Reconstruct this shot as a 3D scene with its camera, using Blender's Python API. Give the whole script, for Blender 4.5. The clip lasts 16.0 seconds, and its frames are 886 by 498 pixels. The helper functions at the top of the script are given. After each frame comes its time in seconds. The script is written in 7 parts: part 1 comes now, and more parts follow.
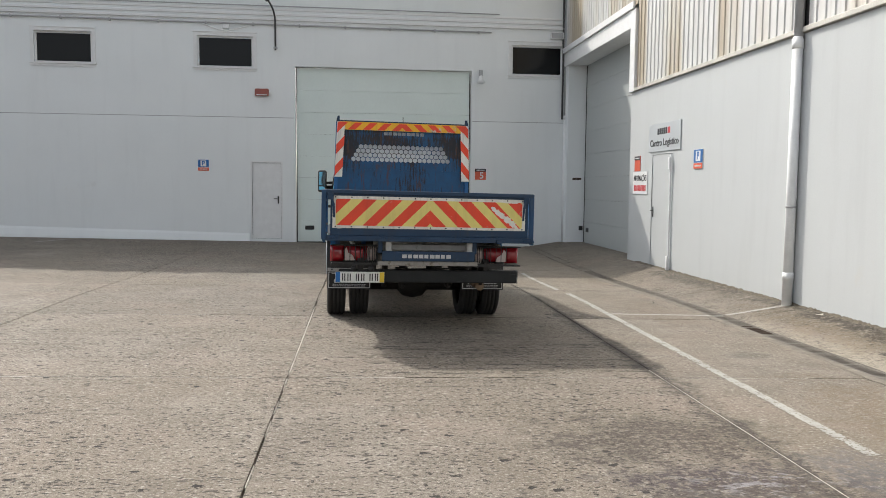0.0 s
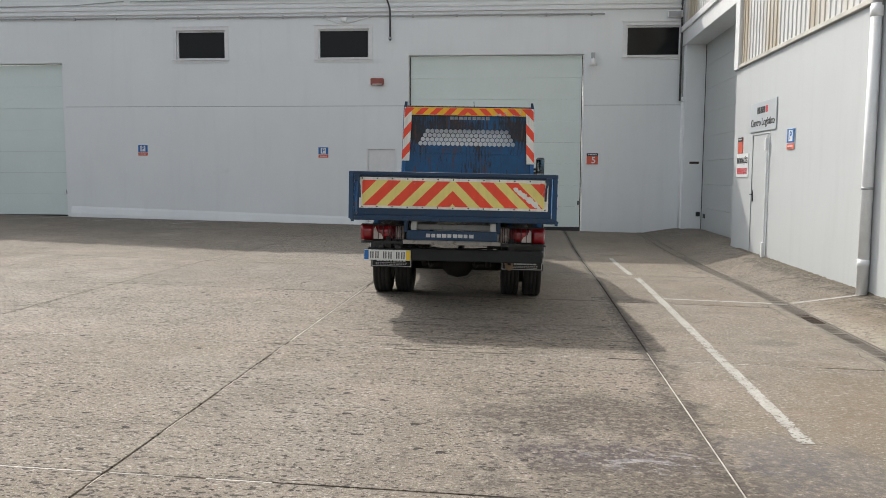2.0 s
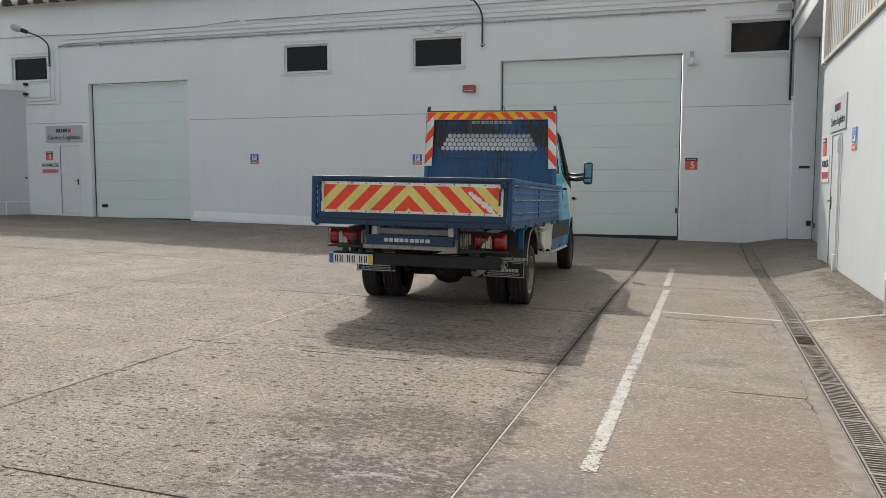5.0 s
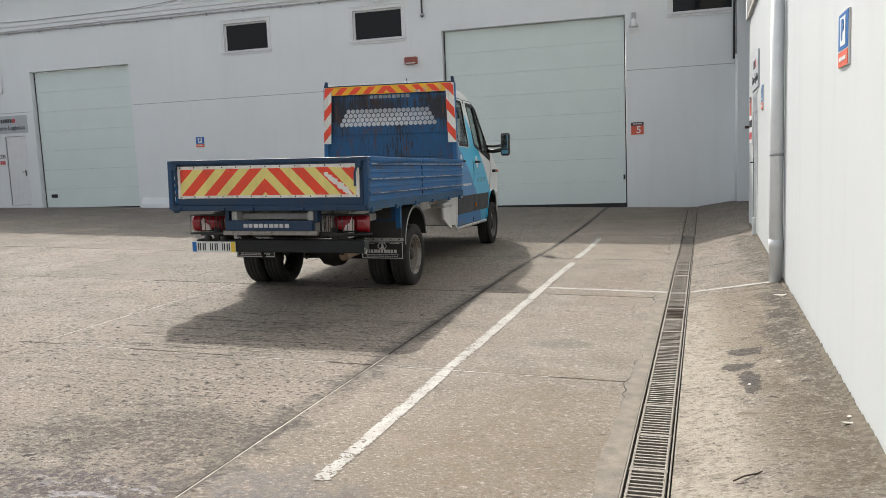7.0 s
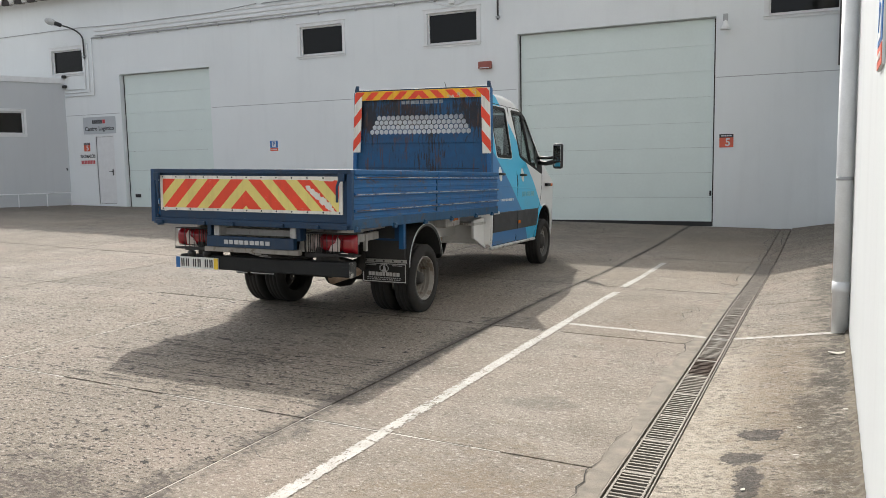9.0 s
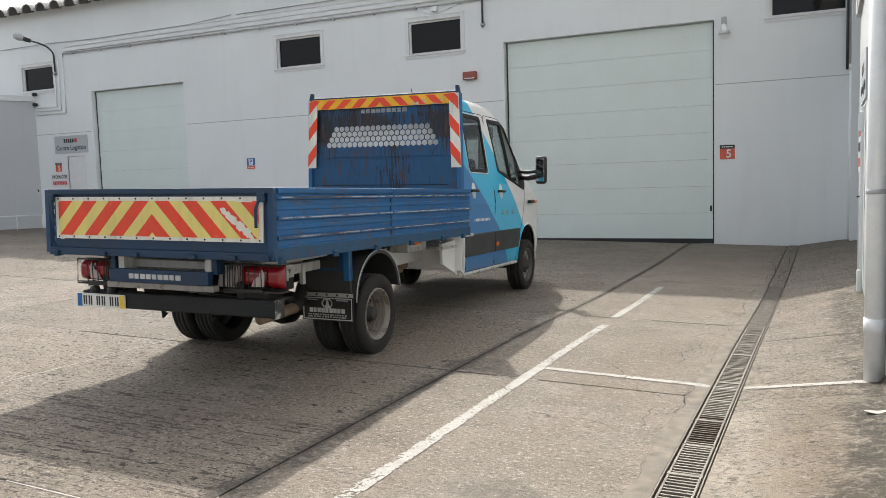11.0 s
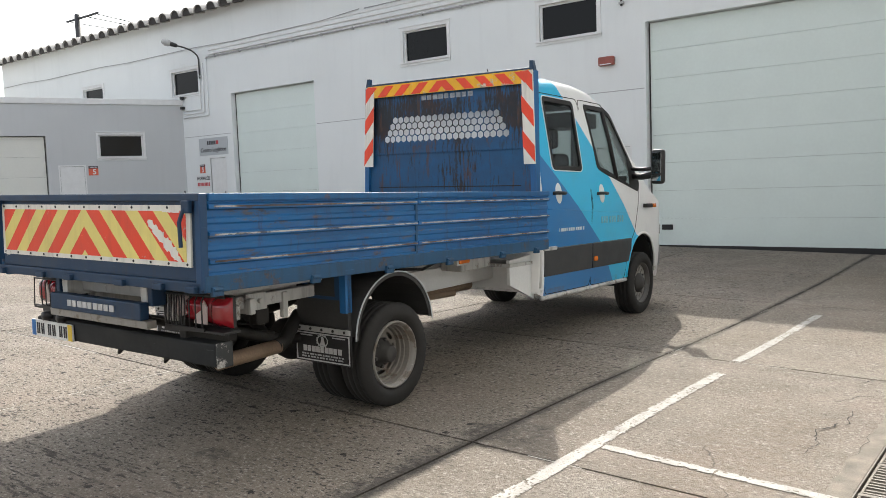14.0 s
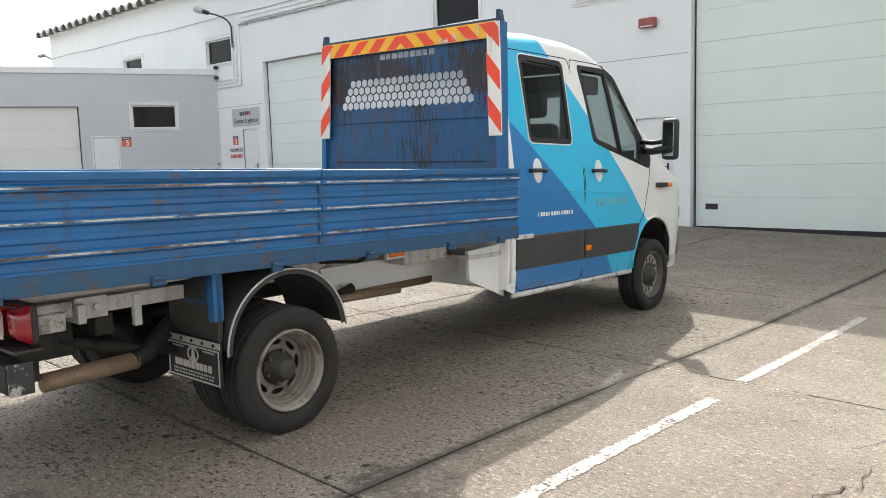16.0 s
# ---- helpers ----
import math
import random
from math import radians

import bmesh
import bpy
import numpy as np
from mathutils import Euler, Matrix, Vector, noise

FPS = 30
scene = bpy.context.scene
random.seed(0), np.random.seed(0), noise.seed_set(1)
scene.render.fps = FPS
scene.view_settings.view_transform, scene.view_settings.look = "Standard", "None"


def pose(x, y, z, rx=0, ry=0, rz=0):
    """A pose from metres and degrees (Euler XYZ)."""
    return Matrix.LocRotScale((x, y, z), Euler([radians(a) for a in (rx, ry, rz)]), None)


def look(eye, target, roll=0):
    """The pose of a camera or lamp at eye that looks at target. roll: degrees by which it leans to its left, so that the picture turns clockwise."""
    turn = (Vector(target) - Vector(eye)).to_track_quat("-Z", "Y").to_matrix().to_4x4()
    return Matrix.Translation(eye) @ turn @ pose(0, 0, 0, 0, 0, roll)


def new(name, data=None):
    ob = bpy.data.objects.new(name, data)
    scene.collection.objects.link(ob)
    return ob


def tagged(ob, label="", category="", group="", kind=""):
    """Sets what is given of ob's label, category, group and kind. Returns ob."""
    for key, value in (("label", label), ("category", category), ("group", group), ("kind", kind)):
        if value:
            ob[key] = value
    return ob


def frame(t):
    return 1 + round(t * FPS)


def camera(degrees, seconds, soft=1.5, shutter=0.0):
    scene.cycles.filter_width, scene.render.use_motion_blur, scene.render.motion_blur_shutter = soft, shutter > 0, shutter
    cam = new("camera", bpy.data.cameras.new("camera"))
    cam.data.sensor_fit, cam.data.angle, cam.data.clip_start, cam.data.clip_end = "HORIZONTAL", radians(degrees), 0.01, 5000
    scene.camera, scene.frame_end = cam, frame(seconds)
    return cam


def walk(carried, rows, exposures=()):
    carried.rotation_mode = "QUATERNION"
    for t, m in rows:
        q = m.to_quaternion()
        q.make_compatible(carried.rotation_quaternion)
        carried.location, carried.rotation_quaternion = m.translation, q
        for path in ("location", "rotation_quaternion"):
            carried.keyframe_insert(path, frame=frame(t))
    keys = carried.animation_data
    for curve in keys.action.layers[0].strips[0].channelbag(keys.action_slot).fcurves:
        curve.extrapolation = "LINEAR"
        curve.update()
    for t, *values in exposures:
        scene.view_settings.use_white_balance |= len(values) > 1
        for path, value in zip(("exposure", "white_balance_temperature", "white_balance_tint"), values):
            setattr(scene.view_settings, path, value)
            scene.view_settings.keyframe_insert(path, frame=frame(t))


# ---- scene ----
cam = camera(58.6, 16.0, soft=0.7)
PATH = [
    (0, (0.053, 0.23, 1.573), (0.3, 2.209, 1.416), 0.5),
    (0.5, (0.365, 0.149, 1.562), (0.479, 2.14, 1.41), 0.3),
    (1, (0.713, 0.064, 1.551), (0.699, 2.057, 1.391), 0.3),
    (1.5, (1.08, 0.017, 1.535), (1.004, 2.01, 1.389), 0.4),
    (2, (1.492, -0.025, 1.513), (1.329, 1.959, 1.323), 0.2),
    (2.5, (1.904, -0.02, 1.507), (1.66, 1.955, 1.313), 0.2),
    (3, (2.3, -0.007, 1.513), (1.948, 1.953, 1.324), 0.3),
    (3.2, (2.455, -0.015, 1.513), (2.058, 1.936, 1.326), 0.4),
    (5.3, (3.875, 0.579, 1.468), (3.284, 2.483, 1.296), -0.0),
    (5.5, (4.024, 0.612, 1.465), (3.44, 2.516, 1.281), -0.2),
    (6, (4.377, 0.734, 1.484), (3.77, 2.624, 1.237), -1.4),
    (6.5, (4.673, 0.99, 1.499), (4.048, 2.867, 1.204), -2.8),
    (7, (4.874, 1.261, 1.497), (4.286, 3.158, 1.258), -2.4),
    (7.5, (5.146, 1.538, 1.515), (4.508, 3.421, 1.3), -1.8),
    (8, (5.313, 1.886, 1.518), (4.621, 3.75, 1.299), -1.6),
    (8.5, (5.421, 2.182, 1.52), (4.663, 4.021, 1.312), -1.3),
    (9, (5.479, 2.541, 1.54), (4.641, 4.344, 1.324), -1.1),
    (9.5, (5.394, 2.882, 1.515), (4.567, 4.694, 1.329), -1.2),
    (9.7, (5.348, 3.009, 1.521), (4.534, 4.828, 1.348), -1.4),
    (11.8, (5.335, 4.307, 1.509), (4.424, 6.08, 1.335), -2.4),
    (12, (5.346, 4.434, 1.506), (4.404, 6.19, 1.335), -2.4),
    (12.5, (5.333, 4.763, 1.504), (4.31, 6.472, 1.327), -2.2),
    (13, (5.372, 5.106, 1.502), (4.266, 6.762, 1.316), -2.3),
    (13.5, (5.396, 5.465, 1.499), (4.233, 7.083, 1.328), -2.4),
    (14, (5.389, 5.804, 1.5), (4.179, 7.389, 1.338), -2.1),
    (14.5, (5.404, 6.163, 1.494), (4.159, 7.718, 1.319), -1.5),
    (15, (5.403, 6.49, 1.477), (4.141, 8.029, 1.287), -1.4),
    (15.5, (5.375, 6.843, 1.487), (4.103, 8.373, 1.287), -1.8),
    (16, (5.39, 7.228, 1.492), (4.056, 8.7, 1.267), -1.8),
]
EXPOSURES = [(0.0, 0.75), (0.5, 0.66), (1.0, 0.89), (1.5, 0.73), (2.0, 0.69), (2.5, 0.87), (3.0, 0.78), (5.5, 0.63), (6.0, 0.86), (6.5, 0.90), (7.0, 0.85),
             (7.5, 0.77), (8.0, 0.83), (8.5, 0.85), (9.0, 0.96), (9.5, 0.86), (12.0, 1.11), (12.5, 1.13), (13.5, 1.21), (14.5, 1.27), (15.0, 1.37), (15.5, 1.40), (16.0, 1.53)]
walk(cam, [(t, look(eye, target, roll)) for t, eye, target, roll in PATH], EXPOSURES)

# ---------------------------------------------------------------- light
TO_SUN = Vector((-0.58, 0.95, 1.0)).normalized()
ELEV = math.asin(TO_SUN.z)
world = bpy.data.worlds.new("world")
scene.world = world
world.use_nodes = True
wn = world.node_tree
wn.nodes.clear()
sky = wn.nodes.new("ShaderNodeTexSky")
sky.sky_type = "NISHITA"
sky.sun_disc = False
sky.sun_elevation = ELEV
sky.sun_rotation = math.atan2(TO_SUN.x, TO_SUN.y)
sky.air_density, sky.dust_density, sky.ozone_density = 1.0, 4.0, 1.0
bg = wn.nodes.new("ShaderNodeBackground")
bg.inputs[1].default_value = 0.15
wout = wn.nodes.new("ShaderNodeOutputWorld")
haze = wn.nodes.new("ShaderNodeHueSaturation")
haze.inputs["Saturation"].default_value = 0.28
wn.links.new(sky.outputs[0], haze.inputs["Color"])
wn.links.new(haze.outputs[0], bg.inputs[0])
wn.links.new(bg.outputs[0], wout.inputs[0])
sun = new("sun", bpy.data.lights.new("sun", "SUN"))
sun.data.energy, sun.data.angle, sun.data.color = 2.08, radians(0.6), (1.0, 0.94, 0.84)
sun.matrix_world = look(TO_SUN * 60, (0, 0, 0))

# ---------------------------------------------------------------- materials
class Nodes:
    """A small builder for node materials."""

    def __init__(self, name):
        self.m = bpy.data.materials.new(name)
        self.m.use_nodes = True
        self.t = self.m.node_tree
        self.t.nodes.clear()
        self.out = self.t.nodes.new("ShaderNodeOutputMaterial")
        self.b = self.t.nodes.new("ShaderNodeBsdfPrincipled")
        self.t.links.new(self.b.outputs[0], self.out.inputs[0])

    def add(self, kind, **inputs):
        n = self.t.nodes.new(kind)
        for k, v in inputs.items():
            self.put(n.inputs[int(k[1:]) if k[0] == "i" and k[1:].isdigit() else k.replace("_", " ")], v)
        return n

    def put(self, socket, v):
        if isinstance(v, bpy.types.NodeSocket):
            self.t.links.new(v, socket)
        elif isinstance(v, tuple) and len(v) == 3 and socket.type == "RGBA":
            socket.default_value = (*v, 1)
        else:
            socket.default_value = v

    def pos(self, scale=(1, 1, 1), obj=False):
        if obj:
            src = self.add("ShaderNodeTexCoord").outputs["Object"]
        else:
            src = self.add("ShaderNodeNewGeometry").outputs["Position"]
        return self.add("ShaderNodeMapping", Vector=src, Scale=scale).outputs[0]

    def noise(self, scale, detail=3.0, vec=None, rough=0.55):
        n = self.add("ShaderNodeTexNoise", Scale=scale, Detail=detail, Roughness=rough)
        if vec is not None:
            self.put(n.inputs["Vector"], vec)
        return n.outputs[0]

    def ramp(self, fac, stops):
        n = self.add("ShaderNodeValToRGB", i0=fac)
        e = n.color_ramp.elements
        while len(e) < len(stops):
            e.new(0.5)
        for el, (p, c) in zip(e, stops):
            el.position = p
            el.color = (*c, 1) if isinstance(c, tuple) else (c, c, c, 1)
        return n.outputs[0]

    def mix(self, fac, a, b, mode="MIX"):
        n = self.t.nodes.new("ShaderNodeMix")
        n.data_type, n.blend_type = "RGBA", mode
        for sock, v in ((n.inputs[0], fac), (n.inputs[6], a), (n.inputs[7], b)):
            self.put(sock, v)
        return n.outputs[2]

    def math(self, op, a, b=0.0, c=None):
        n = self.t.nodes.new("ShaderNodeMath")
        n.operation = op
        self.put(n.inputs[0], a)
        self.put(n.inputs[1], b)
        if c is not None:
            self.put(n.inputs[2], c)
        return n.outputs[0]

    def bump(self, height, strength=0.2, dist=0.01):
        n = self.add("ShaderNodeBump", Strength=strength, Distance=dist, Height=height)
        self.t.links.new(n.outputs[0], self.b.inputs["Normal"])

    def done(self, color, rough=0.6, metal=0.0, **more):
        self.put(self.b.inputs["Base Color"], color)
        self.put(self.b.inputs["Roughness"], rough)
        self.put(self.b.inputs["Metallic"], metal)
        for k, v in more.items():
            self.put(self.b.inputs[k.replace("_", " ")], v)
        return self.m


def simple(name, color, rough=0.5, metal=0.0, var=0.25, scale=6.0, bump=0.0, **more):
    """A plain surface with faint large and fine variation."""
    n = Nodes(name)
    v = n.pos(obj=True)
    big, fine = n.noise(scale, 4.0, v), n.noise(scale * 14, 2.0, v)
    f = n.math("ADD", n.math("MULTIPLY", big, 0.65), n.math("MULTIPLY", fine, 0.35))
    dark = tuple(c * (1 - var) for c in color)
    light = tuple(min(1, c * (1 + var * 0.6)) for c in color)
    col = n.ramp(f, [(0.3, dark), (0.7, light)])
    r = n.ramp(big, [(0.3, max(0, rough - 0.08)), (0.7, min(1, rough + 0.1))])
    if bump:
        n.bump(fine, bump, 0.004)
    return n.done(col, r, metal, **more)


def concrete_mat():
    n = Nodes("yard_concrete")
    p = n.pos()
    large = n.noise(0.35, 4.0, p)
    mid = n.noise(1.7, 5.0, p, 0.62)
    fine = n.noise(170.0, 2.0, p, 0.7)
    grit = n.noise(75.0, 3.0, p, 0.75)
    # grain and pits are set weaker in the bays between the long joint and the drain
    sep = n.add("ShaderNodeSeparateXYZ", i0=p)
    bay_grain = n.add("ShaderNodeMapRange", i0=sep.outputs[0], i1=2.68, i2=2.76, i3=1.0, i4=0.3).outputs[0]
    bay_grain = n.math("MAXIMUM", bay_grain, n.add("ShaderNodeMapRange", i0=sep.outputs[0], i1=4.75, i2=4.85, i3=0.0, i4=0.9).outputs[0])
    worn = n.math("MULTIPLY", n.ramp(n.noise(0.75, 4.0, p, 0.6), [(0.34, 0.5), (0.50, 1.0)]), bay_grain)
    col = n.ramp(mid, [(0.25, (0.158, 0.135, 0.109)), (0.5, (0.226, 0.197, 0.163)), (0.75, (0.290, 0.259, 0.220))])
    col = n.mix(n.ramp(large, [(0.35, 0.65), (0.65, 0.0)]), col, (0.196, 0.158, 0.112))
    # sand grain, stronger where the skin has worn off
    col = n.mix(n.math("MULTIPLY", n.ramp(grit, [(0.36, 0.9), (0.46, 0.0)]), n.math("MULTIPLY_ADD", worn, 0.5, 0.35)), col, (0.070, 0.059, 0.045))
    col = n.mix(n.math("MULTIPLY", n.ramp(grit, [(0.57, 0.0), (0.66, 0.8)]), n.math("MULTIPLY_ADD", worn, 0.5, 0.35)), col, (0.46, 0.425, 0.365))
    col = n.mix(n.ramp(fine, [(0.36, 0.45), (0.50, 0.0)]), col, (0.11, 0.093, 0.073))
    # faint rosy and ochre patches, and coarse sand that shows as light and dark points
    rosy = n.noise(0.55, 5.0, n.pos((1.0, 1.0, 1.0)), 0.65)
    col = n.mix(n.ramp(rosy, [(0.50, 0.0), (0.64, 0.35)]), col, (0.285, 0.222, 0.180))
    sand = n.noise(48.0, 2.0, n.pos((0.8, 1.15, 1.0)), 0.5)
    col = n.mix(n.ramp(sand, [(0.29, 0.75), (0.40, 0.0)]), col, (0.085, 0.071, 0.056))
    col = n.mix(n.ramp(sand, [(0.59, 0.0), (0.70, 0.7)]), col, (0.43, 0.395, 0.345))
    # small ragged pop-outs and pits with dark bottoms
    # tamping ridges across the slabs, along which the pits gather
    ridge = n.noise(5.0, 3.0, n.pos((0.10, 4.2, 1.0)), 0.6)
    dash = n.math("MULTIPLY_ADD", ridge, 0.14, n.noise(33.0, 3.0, n.pos((0.75, 1.3, 1.0)), 0.6))
    dashmask = n.math("MULTIPLY", n.ramp(dash, [(0.656, 0.0), (0.674, 0.95)]), worn)
    wob = n.math("MULTIPLY_ADD", n.noise(30.0, 4.0, p, 0.65), 0.50, -0.25)
    pits = n.add("ShaderNodeTexVoronoi", Vector=n.pos((4.2, 5.6, 4.0)), Scale=1.0, Randomness=1.0).outputs[0]
    pitmask = n.math("MULTIPLY", n.ramp(n.math("ADD", pits, wob), [(0.100, 1.0), (0.118, 0.0)]), n.math("MULTIPLY", n.ramp(n.noise(1.3, 2.0, p), [(0.42, 0.0), (0.48, 1.0)]), bay_grain))
    small = n.add("ShaderNodeTexVoronoi", Vector=n.pos((9.0, 12.0, 8.0)), Scale=1.0, Randomness=1.0).outputs[0]
    smallmask = n.math("MULTIPLY", n.ramp(n.math("ADD", small, wob), [(0.065, 0.85), (0.10, 0.0)]), n.math("MULTIPLY", n.ramp(n.noise(0.8, 2.0, p), [(0.42, 0.0), (0.50, 1.0)]), bay_grain))
    col = n.mix(n.math("MULTIPLY", n.ramp(ridge, [(0.5, 0.0), (0.75, 0.25)]), worn), col, (0.12, 0.10, 0.078))
    # grooves that the tamping beam left, broken along their length, their shade put into the colour
    gaps = n.ramp(n.noise(16.0, 4.0, n.pos((0.5, 1.6, 1.0)), 0.7), [(0.49, 0.0), (0.57, 1.0)])
    # painted strongest over the area where the truck's shadow falls
    far = n.add("ShaderNodeVectorMath", i0=n.add("ShaderNodeMapping", Vector=p, Location=(-0.90, -7.25, 0.0), Scale=(0.62, 1.0, 0.0)).outputs[0])
    far.operation = "LENGTH"
    truck_shadow_area = n.ramp(far.outputs["Value"], [(0.80, 0.24), (1.15, 0.0)])
    area = n.ramp(n.math("ADD", n.noise(0.45, 3.0, p, 0.5), truck_shadow_area), [(0.54, 0.0), (0.64, 1.0)])
    groove = n.math("MULTIPLY", n.math("MULTIPLY", n.ramp(n.math("MULTIPLY_ADD", truck_shadow_area, 0.35, ridge), [(0.585, 0.0), (0.63, 0.95)]), gaps), n.math("MULTIPLY", area, worn))
    col = n.mix(groove, col, (0.036, 0.030, 0.023))
    col = n.mix(n.math("MULTIPLY", dashmask, 0.95), col, (0.024, 0.020, 0.015))
    col = n.mix(pitmask, col, (0.022, 0.018, 0.014))
    col = n.mix(smallmask, col, (0.032, 0.027, 0.021))
    # dirt worked into the slab joints
    dx, dy = n.math("SUBTRACT", sep.outputs[0], 5.74), n.math("SUBTRACT", sep.outputs[1], 6.5)
    lx = n.math("SUBTRACT", n.math("MULTIPLY", dx, math.cos(radians(1.2))), n.math("MULTIPLY", dy, math.sin(radians(1.2))))
    ly = n.math("ADD", n.math("MULTIPLY", dx, math.sin(radians(1.2))), n.math("MULTIPLY", dy, math.cos(radians(1.2))))
    ragged = n.math("MULTIPLY_ADD", n.noise(14.0, 5.0, p, 0.7), 0.12, -0.06)
    patchy = n.ramp(n.noise(1.6, 3.0, p), [(0.36, 0.45), (0.55, 1.0)])
    for along, at, near, wide, amount in ((lx, -3.05, -0.6, 0.050, 0.85), (lx, -6.14, 1.5, 0.018, 0.6), (ly, 2.91, None, 0.016, 0.8), (ly, 5.78, None, 0.014, 0.6), (ly, -3.05, None, 0.012, 0.6), (ly, -0.1, None, 0.016, 0.7)):
        gap = n.math("ABSOLUTE", n.math("SUBTRACT", along, at))
        dirt = n.ramp(n.math("ADD", gap, ragged), [(wide * 0.4, amount), (wide * 1.3, 0.0)])
        if near is not None:
            dirt = n.math("MULTIPLY", dirt, n.add("ShaderNodeMapRange", i0=ly, i1=near, i2=near + 1.2, i3=0.15, i4=1.0).outputs[0])
        col = n.mix(n.math("MULTIPLY", dirt, patchy), col, (0.042, 0.036, 0.029))
    # a few wandering hair cracks
    warp = n.add("ShaderNodeVectorMath", i0=p, i1=n.add("ShaderNodeTexNoise", Vector=p, Scale=1.4, Detail=4.0).outputs[1])
    warp.operation = "ADD"
    cell = n.add("ShaderNodeTexVoronoi", Vector=warp.outputs[0], Scale=0.42)
    cell.feature = "DISTANCE_TO_EDGE"
    crack = n.math("MULTIPLY", n.ramp(cell.outputs[0], [(0.0015, 0.85), (0.0035, 0.0)]), n.ramp(n.noise(0.55, 3.0, p), [(0.54, 0.0), (0.58, 1.0)]))
    col = n.mix(crack, col, (0.045, 0.04, 0.033))
    # old oil and paint spills and broad toned patches, each at its own place
    spill_noise = n.noise(3.6, 6.0, p, 0.75)
    broken = n.ramp(n.noise(21.0, 6.0, p, 0.78), [(0.41, 0.15), (0.54, 1.0)])
    flecks = n.ramp(n.noise(8.0, 5.0, n.pos((0.7, 1.6, 1.0)), 0.7), [(0.53, 0.0), (0.57, 1.0)])
    close_noise = n.noise(13.0, 5.0, p, 0.7)
    for (sx, sy), (rx, ry), tone, amount in GROUND_PATCHES:
        d = n.add("ShaderNodeVectorMath", i0=p, i1=(sx, sy, 0.0))
        d.operation = "SUBTRACT"
        q = n.add("ShaderNodeMapping", Vector=d.outputs[0], Scale=(1 / rx, 1 / ry, 0.0))
        ln = n.add("ShaderNodeVectorMath", i0=q.outputs[0])
        ln.operation = "LENGTH"
        tight = amount > 0.92
        edge = n.math("ADD", ln.outputs["Value"], n.math("MULTIPLY_ADD", close_noise, 2.4, -1.2) if tight else n.math("MULTIPLY_ADD", spill_noise, 3.0, -1.5))
        cover = n.ramp(edge, [(0.85, amount), (1.0, 0.0)] if tight else [(0.4, amount), (1.05, 0.0)])
        col = n.mix(n.math("MULTIPLY", cover, n.math("MULTIPLY_ADD", broken, 0.4, 0.6)) if tight else n.math("MULTIPLY", cover, flecks if tone[0] > 0.4 else broken), col, tone)
    h = n.math("ADD", n.math("MULTIPLY", fine, 0.35), n.math("MULTIPLY", grit, 1.0))
    h = n.math("SUBTRACT", h, n.math("ADD", n.math("ADD", pitmask, smallmask), n.math("MULTIPLY", dashmask, 0.8)))
    n.bump(h, 0.9, 0.012)
    tint = n.add("ShaderNodeObjectInfo").outputs["Random"]
    col = n.mix(1.0, col, n.ramp(tint, [(0.0, 0.93), (1.0, 1.05)]), "MULTIPLY")
    return n.done(col, n.ramp(fine, [(0.3, 0.76), (0.7, 0.92)]))


GROUND_PATCHES = [
    ((2.05, 4.15), (0.85, 0.36), (0.048, 0.038, 0.044), 0.9),
    ((2.35, 4.10), (0.60, 0.24), (0.46, 0.45, 0.48), 0.55),
    ((2.95, 4.35), (0.5, 0.40), (0.10, 0.097, 0.105), 0.6),
    ((2.0, 4.9), (1.0, 0.6), (0.055, 0.043, 0.033), 0.85),
    ((2.5, 3.7), (1.6, 0.6), (0.070, 0.056, 0.044), 0.75),
    ((3.3, 4.0), (0.7, 0.5), (0.10, 0.095, 0.098), 0.65),
    # broad brown darkening behind the truck's tail
    ((1.5, 7.5), (1.2, 0.8), (0.085, 0.070, 0.056), 0.3),
    ((2.82, 9.75), (0.30, 0.24), (0.05, 0.043, 0.035), 0.7),
    ((1.62, 8.5), (0.12, 0.09), (0.04, 0.035, 0.03), 0.7),
    ((2.72, 7.6), (0.16, 2.6), (0.045, 0.038, 0.031), 0.8),
    ((2.62, 4.4), (0.14, 2.4), (0.055, 0.046, 0.037), 0.75),
    # pale toning along the drain
    ((4.98, 6.4), (0.40, 4.2), (0.40, 0.355, 0.285), 0.75),
    ((3.9, 7.35), (0.3, 0.2), (0.09, 0.08, 0.068), 0.6),
    ((4.05, 5.2), (0.7, 1.6), (0.16, 0.115, 0.07), 0.55),
    ((4.1, 9.9), (0.5, 1.5), (0.16, 0.12, 0.08), 0.4),
    ((5.40, 8.0), (0.42, 2.4), (0.150, 0.108, 0.060), 0.6),
    ((5.72, 6.8), (0.36, 3.4), (0.045, 0.038, 0.025), 0.85),
    ((5.50, 5.4), (0.40, 1.4), (0.105, 0.080, 0.048), 0.7),
    ((5.78, 12.0), (0.34, 3.4), (0.045, 0.039, 0.027), 0.85),
    # faint brown darkening under the truck's tail
    ((1.2, 8.2), (1.3, 0.9), (0.11, 0.092, 0.075), 0.15),
    ((5.70, 8.6), (0.22, 1.6), (0.035, 0.030, 0.020), 0.85),
    ((5.55, 7.6), (0.20, 0.30), (0.060, 0.048, 0.030), 0.8),
    ((5.28, 7.08), (0.13, 0.12), (0.036, 0.030, 0.025), 0.97),
    ((5.20, 6.70), (0.11, 0.12), (0.040, 0.034, 0.028), 0.97),
    ((5.25, 6.36), (0.065, 0.28), (0.034, 0.028, 0.023), 0.97),
]


